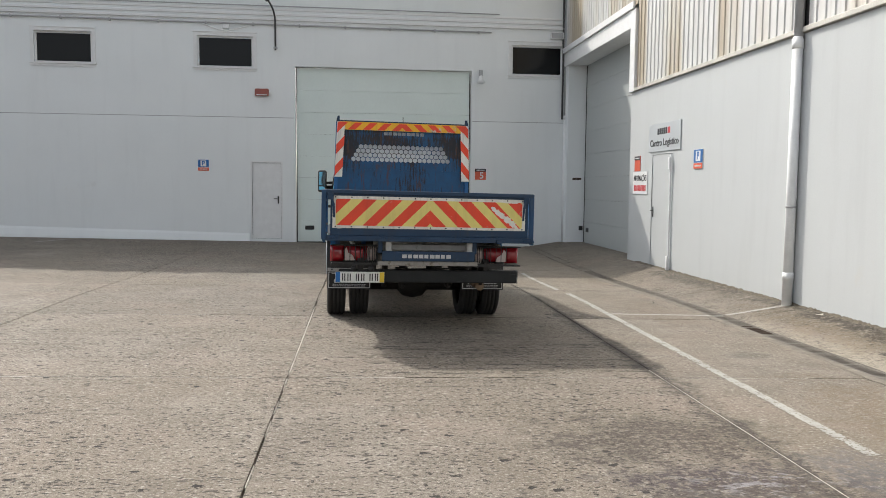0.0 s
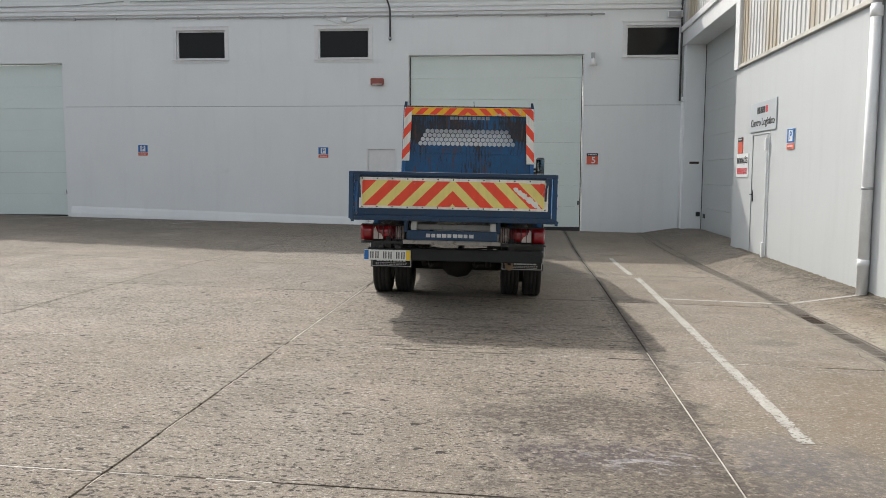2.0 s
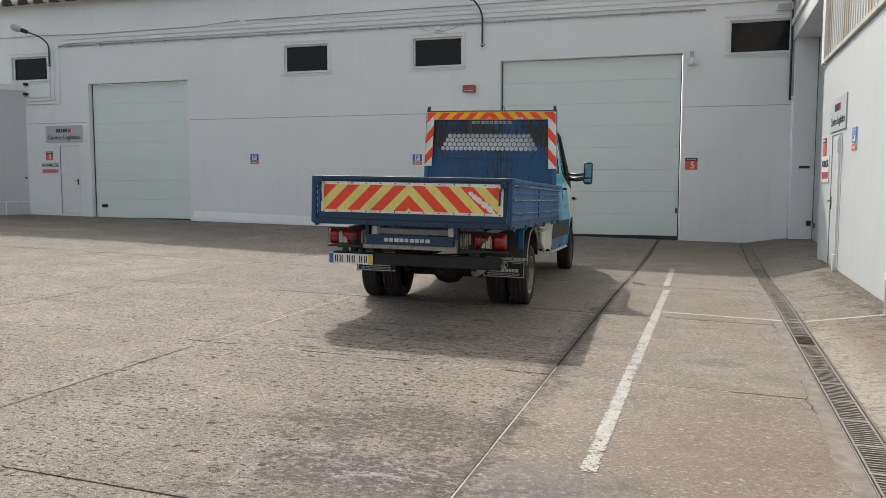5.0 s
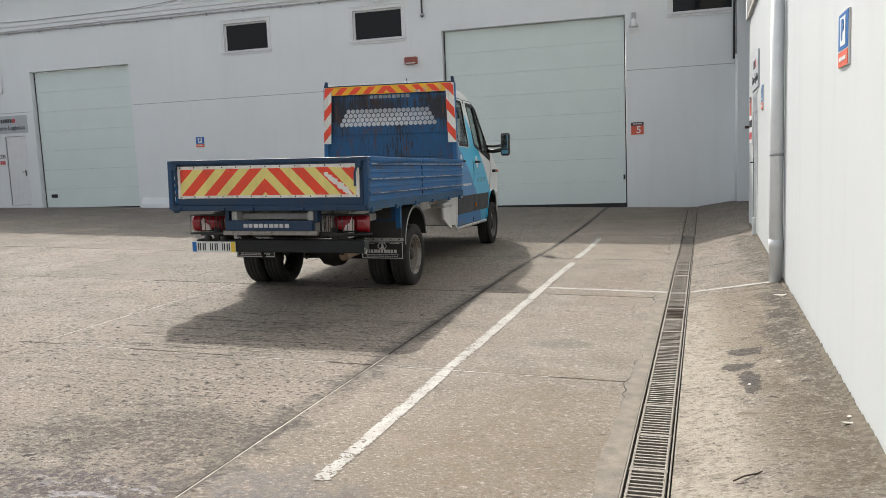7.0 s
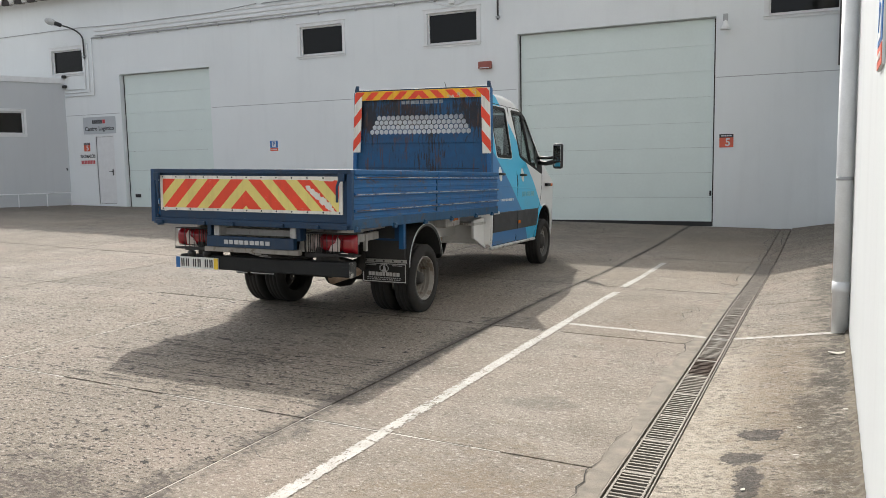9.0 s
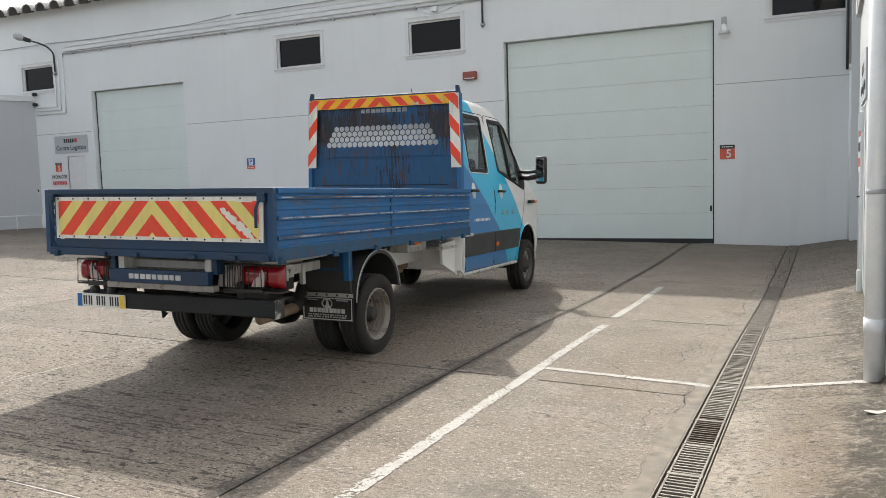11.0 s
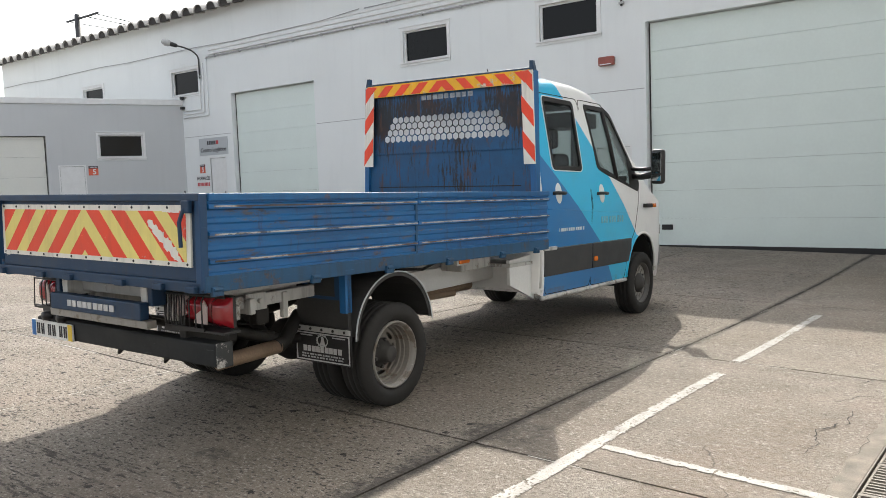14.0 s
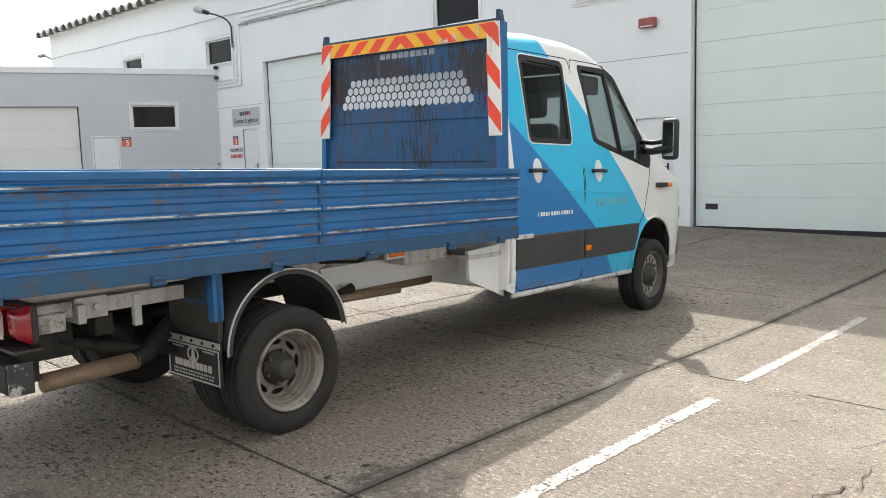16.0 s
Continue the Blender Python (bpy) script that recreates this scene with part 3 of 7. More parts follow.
def build_slabs():
    yard = empty("pavement", YARD, "weathered cast concrete yard slabs with dark open joints", "pavement", kind="structure")
    for xa, xb in zip(SLAB_X, SLAB_X[1:]):
        for ya, yb in zip(SLAB_Y, SLAB_Y[1:]):
            slab(xa, xb, ya, yb, yard)
    for ya, yb in zip(SLAB_Y, SLAB_Y[1:]):
        slab(-3.05, -1.115, ya, yb, yard)
    ys = [-17.7, -8.0, -2.3, 5.0, 9.6, 15.1]
    for ya, yb in zip(ys, ys[1:]):
        slab(-0.905, 0.0 if yb < 9.7 else 0.5, ya, yb, yard)
    slab(-1.115, -0.905, 9.12, 15.0, yard)
    # smooth mortar bedding with a ragged edge beside the channel, and two ragged cracks
    bm = bmesh.new()
    rows = []
    for k in range(200):
        y = -6.0 + k * 0.076
        w = 0.115 + 0.07 * noise.noise(Vector((0.7, y * 0.9, 1.0))) + 0.04 * noise.noise(Vector((4.7, y * 5.0, 1.0))) + 0.015 * noise.noise(Vector((2.7, y * 17.0, 1.0)))
        rows.append([bm.verts.new((x, y, ground_z(x, y) + 0.0022)) for x in (-1.119, -1.12 - w)])
    for r0, r1 in zip(rows, rows[1:]):
        bm.faces.new((r0[0], r1[0], r1[1], r0[1]))
    bmesh.ops.recalc_face_normals(bm, faces=bm.faces[:])
    part("mortar_band", bm, M_MORTAR, yard, "smooth grey mortar band beside the drain")
    for pts in ([(-1.45, 3.75), (-1.42, 4.0), (-1.5, 4.2), (-1.36, 4.5), (-1.4, 4.8)], [(-1.35, 5.55), (-1.5, 5.62), (-1.42, 5.75), (-1.3, 5.8), (-1.25, 6.1)],
                [(-2.9, 0.72), (-2.5, 0.7), (-2.1, 0.62)], [(-1.1, 9.15), (-1.2, 9.9), (-1.1, 10.8), (-1.25, 12.0), (-1.15, 13.5), (-1.2, 14.6)], [(-1.0, 9.15), (-1.02, 10.2), (-0.95, 11.6), (-1.0, 13.0), (-0.98, 14.6)]):
        bm = bmesh.new()
        fine = []
        for (x0, y0), (x1, y1) in zip(pts, pts[1:]):
            for k in range(8):
                t = k / 8
                x, y = x0 + (x1 - x0) * t, y0 + (y1 - y0) * t
                fine.append((x + 0.05 * noise.noise(Vector((x * 9, y * 9, 2.0))) + 0.03 * noise.noise(Vector((x * 31, y * 31, 2.0))), y + 0.05 * noise.noise(Vector((x * 9, y * 9, 8.0)))))
        rows = []
        for k, (x, y) in enumerate(fine):
            w = 0.0065 * (0.4 + abs(noise.noise(Vector((k * 0.7, 1.5, 3.0))))) * (1 - abs(2 * k / len(fine) - 1) ** 4)
            rows.append([bm.verts.new((x + w, y, ground_z(x, y) + 0.0065)), bm.verts.new((x - w, y + w, ground_z(x, y) + 0.0065))])
        for r0, r1 in zip(rows, rows[1:]):
            bm.faces.new((r0[0], r1[0], r1[1], r0[1]))
        part("crack", bm, M_JOINT, yard)
    # dark ragged edge of the mortar band
    bm = bmesh.new()
    last = None
    for r0 in range(200):
        y = -6.0 + r0 * 0.076
        w = 0.115 + 0.07 * noise.noise(Vector((0.7, y * 0.9, 1.0))) + 0.04 * noise.noise(Vector((4.7, y * 5.0, 1.0))) + 0.015 * noise.noise(Vector((2.7, y * 17.0, 1.0)))
        t = max(0.0, noise.noise(Vector((9.1, y * 1.6, 4.0))) + 0.05) * (0.012 + 0.03 * abs(noise.noise(Vector((3.1, y * 9.0, 4.0)))))
        x = -1.12 - w + 0.03 * noise.noise(Vector((2.0, y * 9.0, 4.0))) + 0.02 * noise.noise(Vector((2.0, y * 31.0, 4.0)))
        pair = [bm.verts.new((x, y, ground_z(x, y) + 0.0062)), bm.verts.new((x - t, y, ground_z(x, y) + 0.0062))]
        if last:
            bm.faces.new((last[0], pair[0], pair[1], last[1]))
        last = pair
    part("crack", bm, M_JOINT, yard)
    # crumbs of soil and plaster swept up against the east wall
    rnd = random.Random(12)
    bm = bmesh.new()
    last = None
    for k in range(420):
        y = -6.0 + k * 0.036
        w = 0.026 + 0.075 * max(0.0, noise.noise(Vector((y * 1.3, 2.0, 7.0)))) + rnd.uniform(0.0, 0.030)
        row = [bm.verts.new((-0.002, y, ground_z(0.0) + rnd.uniform(0.010, 0.030))), bm.verts.new((-0.5 * w, y, ground_z(-0.5 * w) + rnd.uniform(0.005, 0.014))), bm.verts.new((-w, y, ground_z(-w) - 0.004))]
        if last:
            bm.faces.new((last[0], last[1], row[1], row[0]))
            bm.faces.new((last[1], last[2], row[2], row[1]))
        last = row
    bmesh.ops.recalc_face_normals(bm, faces=bm.faces[:])
    part("swept_soil", bm, M_SOIL, yard, "dark soil crumbs against the wall")
    # pale strips in the joints, broken into pieces here and there
    def strip(line, half, low, gaps):
        bm = bmesh.new()
        for (xa, ya), (xb, yb) in zip(line, line[1:]):
            n = max(2, int(math.hypot(xb - xa, yb - ya) / 0.16))
            for k in range(n):
                x0, y0 = xa + (xb - xa) * k / n, ya + (yb - ya) * k / n
                x1, y1 = xa + (xb - xa) * (k + 1) / n, ya + (yb - ya) * (k + 1) / n
                if noise.noise(Vector((x0 * 2.3, y0 * 2.3, 1.0))) < gaps:
                    continue
                h = half * (0.75 + 0.5 * noise.noise(Vector((x0 * 3.1, y0 * 3.1, 5.0))))
                z0, z1 = ground_z(x0, y0) - low, ground_z(x1, y1) - low
                d = Vector((y0 - y1, x1 - x0, 0)).normalized() * h
                v = [bm.verts.new(p) for p in ((x0 - d.x, y0 - d.y, z0), (x1 - d.x, y1 - d.y, z1), (x1 + d.x, y1 + d.y, z1), (x0 + d.x, y0 + d.y, z0),
                                               (x0 - d.x, y0 - d.y, z0 - 0.025), (x1 - d.x, y1 - d.y, z1 - 0.025), (x1 + d.x, y1 + d.y, z1 - 0.025), (x0 + d.x, y0 + d.y, z0 - 0.025))]
                for q in ((0, 1, 2, 3), (4, 5, 1, 0), (6, 7, 3, 2)):
                    bm.faces.new([v[i] for i in q])
        bmesh.ops.recalc_face_normals(bm, faces=bm.faces[:])
        part("joint_strip", bm, M_STRIP, yard, "pale strip in the joint")
    for x, half, ya, yb, low, gaps in ((-12.4, 0.004, -17.6, 14.8, 0.005, -0.2), (-9.27, 0.004, -17.6, 14.8, 0.005, -0.2), (-6.14, 0.0027, -6.0, -0.3, 0.004, 0.0), (-6.14, 0.0055, -0.3, 3.4, 0.001, -0.45),
                                       (-6.14, 0.0035, 3.4, 8.7, 0.006, -0.1), (-3.05, 0.0040, -6.0, 0.2, 0.002, -0.45), (-3.05, 0.003, 5.0, 9.0, 0.004, 0.05)):
        strip([(x, ya), (x, yb)], half, low, gaps)
    for y, xa, xb, gaps in ((-3.05, -15.5, -6.16, -0.5), (-3.05, -6.12, -5.3, -0.1), (-0.1, -15.5, -7.0, -0.4), (-0.1, -7.0, -3.9, -0.12), (-0.1, -3.9, -3.08, -0.2), (-0.1, -3.02, -1.75, -0.3),
                            (2.91, -15.5, -7.0, -0.3), (2.91, -3.0, -2.0, -0.1), (5.78, -3.0, -1.4, -0.05)):
        strip([(xa, y), (xb, y)], 0.0055, 0.0006, gaps)
    return yard


# painted lines lie a few millimetres above the slabs
def paint_line(pts, width, label, wear=0.0):
    """A thin film of paint with ragged edges and chips missing."""
    a, b = Vector((*pts[0], 0)), Vector((*pts[1], 0))
    d = (b - a).normalized()
    s = Vector((-d.y, d.x, 0)) * width / 2
    across, n = 9, max(4, int((b - a).length / 0.013))
    verts, faces, index = [], [], {}
    def corner(i, j):
        if (i, j) not in index:
            p = a.lerp(b, i / n) + s * (2 * j / across - 1)
            wob = noise.noise(Vector((p.x * 40, p.y * 40, 0.3))), noise.noise(Vector((p.x * 40, p.y * 40, 7.3)))
            q = p + Vector((wob[0], wob[1], 0)) * 0.0045
            index[i, j] = len(verts)
            verts.append((q.x, q.y, ground_z(q.x, q.y) + 0.004))
        return index[i, j]
    for i in range(n):
        for j in range(across):
            p = a.lerp(b, (i + 0.5) / n) + s * (2 * (j + 0.5) / across - 1)
            v = 0.25 * noise.noise(Vector((p.x * 1.9, p.y * 1.9, 2.0))) + 0.35 * noise.noise(Vector((p.x * 13, p.y * 13, 4.0))) + 0.65 * noise.noise(Vector((p.x * 52, p.y * 52, 9.0)))
            edge = abs(2 * (j + 0.5) / across - 1)
            if v + wear + (0.22 if edge > 0.8 else 0.0) + (0.12 if i < 2 or i > n - 3 else 0.0) < 0.35:
                faces.append((corner(i, j), corner(i + 1, j), corner(i + 1, j + 1), corner(i, j + 1)))
    me = bpy.data.meshes.new("road_marking")
    me.from_pydata(verts, [], faces)
    me.update()
    if me.polygons[0].normal.z < 0:
        me.flip_normals()
    me.materials.append(M_LINE)
    ob = new("road_marking", me)
    ob.matrix_basis = YARD
    return tagged(ob, label, "road marking", "parking bay lines", "structure")


paint_line([(-2.49, -2.05), (-2.425, 5.32)], 0.092, "worn white painted parking line on the concrete", 0.07)
paint_line([(-2.46, 5.80), (-2.475, 8.56)], 0.088, "worn white painted parking line on the concrete", 0.12)
paint_line([(-2.39, 3.27), (-1.12, 3.22)], 0.075, "thin white painted bay line on the concrete")
paint_line([(-0.9, 3.23), (-0.02, 3.22)], 0.075, "thin white painted bay line on the concrete")
paint_line([(-15.6, 13.2), (-14.9, 15.0)], 0.09, "faded white bay line on the shaded concrete", 0.1)
paint_line([(-13.3, 13.2), (-12.7, 15.0)], 0.09, "faded white bay line on the shaded concrete", 0.1)
paint_line([(-17.8, 13.0), (-17.0, 15.0)], 0.09, "faded white bay line on the shaded concrete", 0.1)


def build_drain():
    drain = empty("drain_channel", YARD, "long steel slotted drainage channel set in the concrete", "drain", kind="structure")
    level = lambda y: ground_z(-1.0, y) + 0.002
    cuts = [-17.7, 4.0, 5.0, 6.0, 7.0, 8.0, 9.1]
    def long_bar(name, x0, x1, top, low, material, label="", start=-17.7):
        bm = bmesh.new()
        ys = [start] + [c for c in cuts if c > start]
        rings = [[bm.verts.new((x, y, level(y) + z)) for x, z in ((x0, low), (x1, low), (x1, top), (x0, top))] for y in ys]
        for a, b in zip(rings, rings[1:]):
            for k in range(4):
                bm.faces.new((a[k], a[(k + 1) % 4], b[(k + 1) % 4], b[k]))
        bm.faces.new(rings[0]), bm.faces.new(rings[-1][::-1])
        bmesh.ops.recalc_face_normals(bm, faces=bm.faces[:])
        return part(name, bm, material, drain, label)
    for x in (-1.118, -0.914):
        long_bar("frame_rail", x + 0.002, x + 0.009, 0.001, -0.14, M_STEELEDGE, "worn steel edge rail")
    slat = mesh_from(box(-1.098, -0.922, -0.0070, 0.0070, -0.024, 0.0), "slat")
    slat.materials.append(M_STEEL)
    rusty = slat.copy()
    rusty.materials.clear()
    rusty.materials.append(M_RUST)
    painted = slat.copy()
    painted.materials.clear()
    painted.materials.append(M_LINE)
    rim = mesh_from(box(-0.006, 0.006, -0.235, 0.235, -0.024, 0.0, 0.002), "grate_rim")
    rim.materials.append(M_STEEL)
    pitch = 0.0408
    y = -3.0
    k = 0
    while y < 5.6:
        z = level(y)
        if k % 12 != 0:
            ob = new("slat", rusty if 1.95 < y < 2.50 else painted if 3.17 < y < 3.27 else slat)
            ob.parent = drain
            ob.location = (0, y + 0.0012 * math.sin(k * 2.3), z - 0.003 - 0.0008 * (k % 3))
        else:
            part("cross_bar", box(-1.1, -0.92, y - 0.016, y + 0.016, z - 0.03, z - 0.001 - 0.004 * (k % 24 == 0)), M_STEEL, drain)
            for x in (-1.090, -0.930):
                ob = new("grate_rim", rim)
                ob.parent = drain
                ob.location = (x, y + 6 * pitch, level(y + 6 * pitch) - 0.0022)
        y += pitch
        k += 1
    bm = bmesh.new()
    for a, b in ((-17.6, -3.03), (5.62, 9.08)):
        y = a
        while y < b:
            z = level(y)
            box(-1.098, -0.922, y - 0.0085, y + 0.0085, z - 0.022, z - 0.002, bm=bm)
            y += pitch
    tagged(part("far_slats", bm, M_STEEL, drain), kind="stuff")
    # silt that has settled under the far grates
    long_bar("silt", -1.10, -0.92, -0.009, -0.06, M_SILT, "brown silt under the grates", 2.52)
    long_bar("centre_bar", -1.014, -1.002, -0.024, -0.042, M_RUST)
    return drain


build_drain()

# ---------------------------------------------------------------- fittings for walls
def wall(name, frame_m, u0, u1, z0, z1, thick, holes, material, label):
    ob = part(name, prism(rect(u0, u1, z0, z1), 0.0, thick, [rect(*h)[::-1] for h in holes]), material, m=frame_m)
    return tagged(ob, label, "wall", kind="structure")


def window(frame_m, u0, u1, z0, z1, label, name="window", rim=0.09):
    """A white framed dark pane set back in its opening (u0..u1, z0..z1 is the opening)."""
    w = empty(name, frame_m @ pose((u0 + u1) / 2, 0, z0), label, "window", "warehouse windows", "structure")
    a, h = (u1 - u0) / 2, z1 - z0
    part("window_surround", prism(rect(-a - rim, a + rim, -0.09, h + rim), -0.022, 0.0, [rect(-a, a, 0, h)[::-1]]), M_TRIM, w)
    part("window_frame", prism(rect(-a, a, 0, h), 0.05, 0.11, [rect(-a + 0.045, a - 0.045, 0.045, h - 0.045)[::-1]]), M_TRIM, w)
    part("window_sill", box(-a - rim - 0.02, a + rim + 0.02, -0.05, 0.10, -0.03, 0.0, 0.004), M_TRIM, w)
    part("window_head", box(-a - rim - 0.02, a + rim + 0.02, -0.04, 0.0, h + rim, h + rim + 0.02, 0.004), M_TRIM, w)
    part("pane", box(-a + 0.045, a - 0.045, 0.085, 0.092, 0.045, h - 0.045), M_GLASSDARK, w, "dark reflecting glass pane")
    part("window_back", box(-a, a, 0.24, 0.25, 0, h), M_BLACK, w)
    return w


def sectional_gate(frame_m, u0, u1, z0, z1, count, depth, material, label, name, lock_side=1, seal_left=True):
    g = empty(name, frame_m @ pose(u0, depth, z0), label, "gate", "sectional gates", "structure")
    w, h = u1 - u0, z1 - z0
    hp = h / count
    for k in range(count):
        part("panel", box(0.02, w - 0.02, 0.0, 0.04, k * hp + 0.0015, (k + 1) * hp - 0.0015, 0.004), material, g)
    part("seal", box(0.0, 0.022, -0.012, 0.04, 0, h), M_SHADOWGAP, g, "black rubber edge seal")
    part("seal", box(w - 0.022, w, -0.012, 0.04, 0, h), M_SHADOWGAP, g, "black rubber edge seal")
    part("bottom_seal", box(0.0, w, -0.008, 0.04, -0.14, 0.02), M_SHADOWGAP, g)
    # near-black sheet that paints the panel gaps as shaded
    part("backing", box(0, w, 0.05, 0.07, -0.14, h), M_SHADOWGAP, g)
    hole = part("peephole", box(0.22, 0.46, -0.012, 0.0, 0.34, 0.45, 0.01), M_BLACK, g, "black grip recess")
    lu = w - 0.06 if lock_side > 0 else 0.06
    part("lock", box(lu - 0.02, lu + 0.02, -0.03, 0, 0.62, 0.74, 0.005), M_BLACK, g)
    return g


def leaf_door(frame_m, u0, u1, z0, z1, label, name, handle_right=True, inset=0.022, paint=None):
    d = empty(name, frame_m @ pose(u0, 0, z0), label, "door", "side doors", "structure")
    w, h = u1 - u0, z1 - z0
    part("door_frame", prism([(-0.04, 0), (0, 0), (0, h), (w, h), (w, 0), (w + 0.04, 0), (w + 0.04, h + 0.04), (-0.04, h + 0.04)], -0.004, 0.02), paint or M_TRIM, d)
    g = 0.007 if inset > 0.01 else 0.003
    part("door_leaf", box(g, w - g, inset, 0.06, 0.01, h - g, 0.003), paint or M_TRIM, d)
    # near-black sheet: the shade in the gap round the leaf, as colour
    part("door_gap", box(0, w, 0.062, 0.07, 0, h), M_SHADOWGAP, d)
    hx = w - 0.08 if handle_right else 0.08
    s = -1 if handle_right else 1
    handle = box(hx - 0.018, hx + 0.018, -0.004, 0.008, 0.93, 1.13, 0.003)
    tube([(hx, 0.006, 1.06), (hx, -0.05, 1.06), (hx + s * 0.11, -0.05, 1.06)], 0.009, 8, handle)
    part("door_handle", handle, M_BLACK, d)
    return d


def plate_sign(frame_m, u0, u1, z0, z1, material, label, name="sign", thick=0.012):
    s = empty(name, frame_m @ pose((u0 + u1) / 2, 0, (z0 + z1) / 2), label, "sign", "wall signs")
    part("plate", box(-(u1 - u0) / 2, (u1 - u0) / 2, -thick, 0.0, -(z1 - z0) / 2, (z1 - z0) / 2, 0.002), material, s)
    return s


def lettering(parent, body, size, u, z, material, width=None, thick=0.012):
    return part("lettering", text_mesh(body, size, width), material, parent, m=pose(u, -thick - 0.001, z))


def bars(parent, u0, u1, z0, z1, count, material, thick=0.012, name="bar"):
    """A row of plain bars."""
    step = (u1 - u0) / count
    for k in range(count):
        a = u0 + k * step
        part(name, box(a + step * 0.12, a + step * 0.88, -thick - 0.003, -thick + 0.001, z0, z1, 0.001), material, parent)


def company_sign(frame_m, u0, u1, z0, z1):
    s = plate_sign(frame_m, u0, u1, z0, z1, M_SIGNGREY, "grey company sign plate with dark words on the white wall", "company_sign", 0.02)
    h, w = z1 - z0, u1 - u0
    bars(s, -w * 0.22, w * 0.10, h * 0.10, h * 0.32, 5, M_INK, 0.02)
    bars(s, w * 0.10, w * 0.20, h * 0.10, h * 0.32, 1, M_INKRED, 0.02)
    lettering(s, "Centro Logístico", h * 0.34, 0, -h * 0.2, M_INK, w * 0.9, 0.02)
    return s


def parking_sign(frame_m, u0, u1, z0, z1):
    s = plate_sign(frame_m, u0, u1, z0, z1, M_SIGNWHITE, "small blue and orange parking sign fixed to the white wall", "parking_sign")
    h, w = z1 - z0, u1 - u0
    part("blue_field", box(-w * 0.49, w * 0.49, -0.015, -0.011, -h * 0.18, h * 0.49), M_SIGNBLUE, s)
    part("white_field", box(-w * 0.26, w * 0.26, -0.017, -0.014, -h * 0.11, h * 0.42), M_SIGNWHITE, s)
    lettering(s, "P", h * 0.55, 0, h * 0.155, M_SIGNBLUE, None, 0.017)
    part("orange_field", box(-w * 0.49, w * 0.49, -0.015, -0.011, -h * 0.49, -h * 0.21), M_SIGNORANGE, s)
    bars(s, -w * 0.36, w * 0.36, -h * 0.39, -h * 0.31, 5, M_SIGNWHITE, 0.015)
    return s


def dock_sign(frame_m, u0, u1, z0, z1, digit, white=False):
    s = plate_sign(frame_m, u0, u1, z0, z1, M_SIGNWHITE if white else M_SIGNORANGE, "orange dock number sign with a black top band", "dock_sign")
    h, w = z1 - z0, u1 - u0
    part("top_band", box(-w * 0.5, w * 0.5, -0.015, -0.011, h * 0.24, h * 0.5), M_INK, s)
    bars(s, -w * 0.38, w * 0.38, h * 0.33, h * 0.41, 6, M_SIGNWHITE, 0.015)
    if digit:
        lettering(s, digit, h * 0.8, w * 0.1 if len(digit) == 1 else 0, -h * 0.14, M_SIGNORANGE if white else M_SIGNWHITE, None, 0.012)
    return s


def info_sign(frame_m, u0, u1, z0, z1):
    s = plate_sign(frame_m, u0, u1, z0, z1, M_SIGNWHITE, "white information sign with dark word and red number bars", "information_sign")
    h, w = z1 - z0, u1 - u0
    lettering(s, "INFORMAÇÕES", h * 0.34, 0, h * 0.2, M_INK, w * 0.88)
    bars(s, -w * 0.42, w * 0.42, -h * 0.36, -h * 0.1, 9, M_INKRED)
    return s


def wall_lamp(frame_m, u, z, rise, neck, tip, label):
    """A street lamp head on a bent tube fixed to the wall."""
    l = empty("wall_lamp", frame_m @ pose(u, 0, z), label, "wall lamp", "wall lamps")
    a, m, c, tip = Vector((0, -0.05, rise)), Vector((0, -0.10, rise + 0.30)), Vector(neck), Vector(tip)
    pts = [(0, -0.05, 0)] + [tuple(a * (1 - t) ** 2 + m * 2 * t * (1 - t) + c * t * t) for t in [k / 10 for k in range(11)]]
    part("arm", tube(pts, 0.024, 10), M_CABLE, l, "dark bent steel arm", True)
    for zz in (0.06,):
        part("bracket", box(-0.05, 0.05, -0.08, 0.0, zz - 0.025, zz + 0.025, 0.004), M_GREYPIPE, l)
    turn = (tip - c).to_track_quat("X", "Z").to_matrix().to_4x4()
    head = lathe([(-0.02, 0.028), (0.0, 0.06), (0.17, 0.07), (0.20, 0.06), (0.21, 0.0)], 16)
    part("lamp_housing", head, M_BLACK, l, "black lamp housing", True, Matrix.Translation(c) @ turn)
    bowl = lathe([(0.19, 0.065), (0.27, 0.10), (0.38, 0.105), (0.48, 0.07), (0.52, 0.0)], 16)
    part("lamp_bowl", bowl, M_LAMPGLASS, l, "cloudy glass lamp bowl", True, Matrix.Translation(c) @ turn)
    return l


def pipe_run(frame_m, pts, r, material, label, name="pipe", clips=0):
    p = part(name, tube(pts, r, 10), material, None, "", True, frame_m)
    tagged(p, label, name.replace("_", " "))
    return p


# ---------------------------------------------------------------- north building
NORTH_OPEN = dict(gate5=(-1.245, 3.475, 0.0, 4.705), gate4=(-14.77, -11.08, 0.22, 4.57))
WINS = [(-7.74, -6.34, 4.64, 5.43), (-3.74, -2.32, 4.63, 5.43), (4.56, 5.99, 4.625, 5.43), (-17.78, -16.35, 4.75, 5.52), (-23.4, -22.05, 4.75, 5.52), (-28.2, -26.9, 4.75, 5.52)]


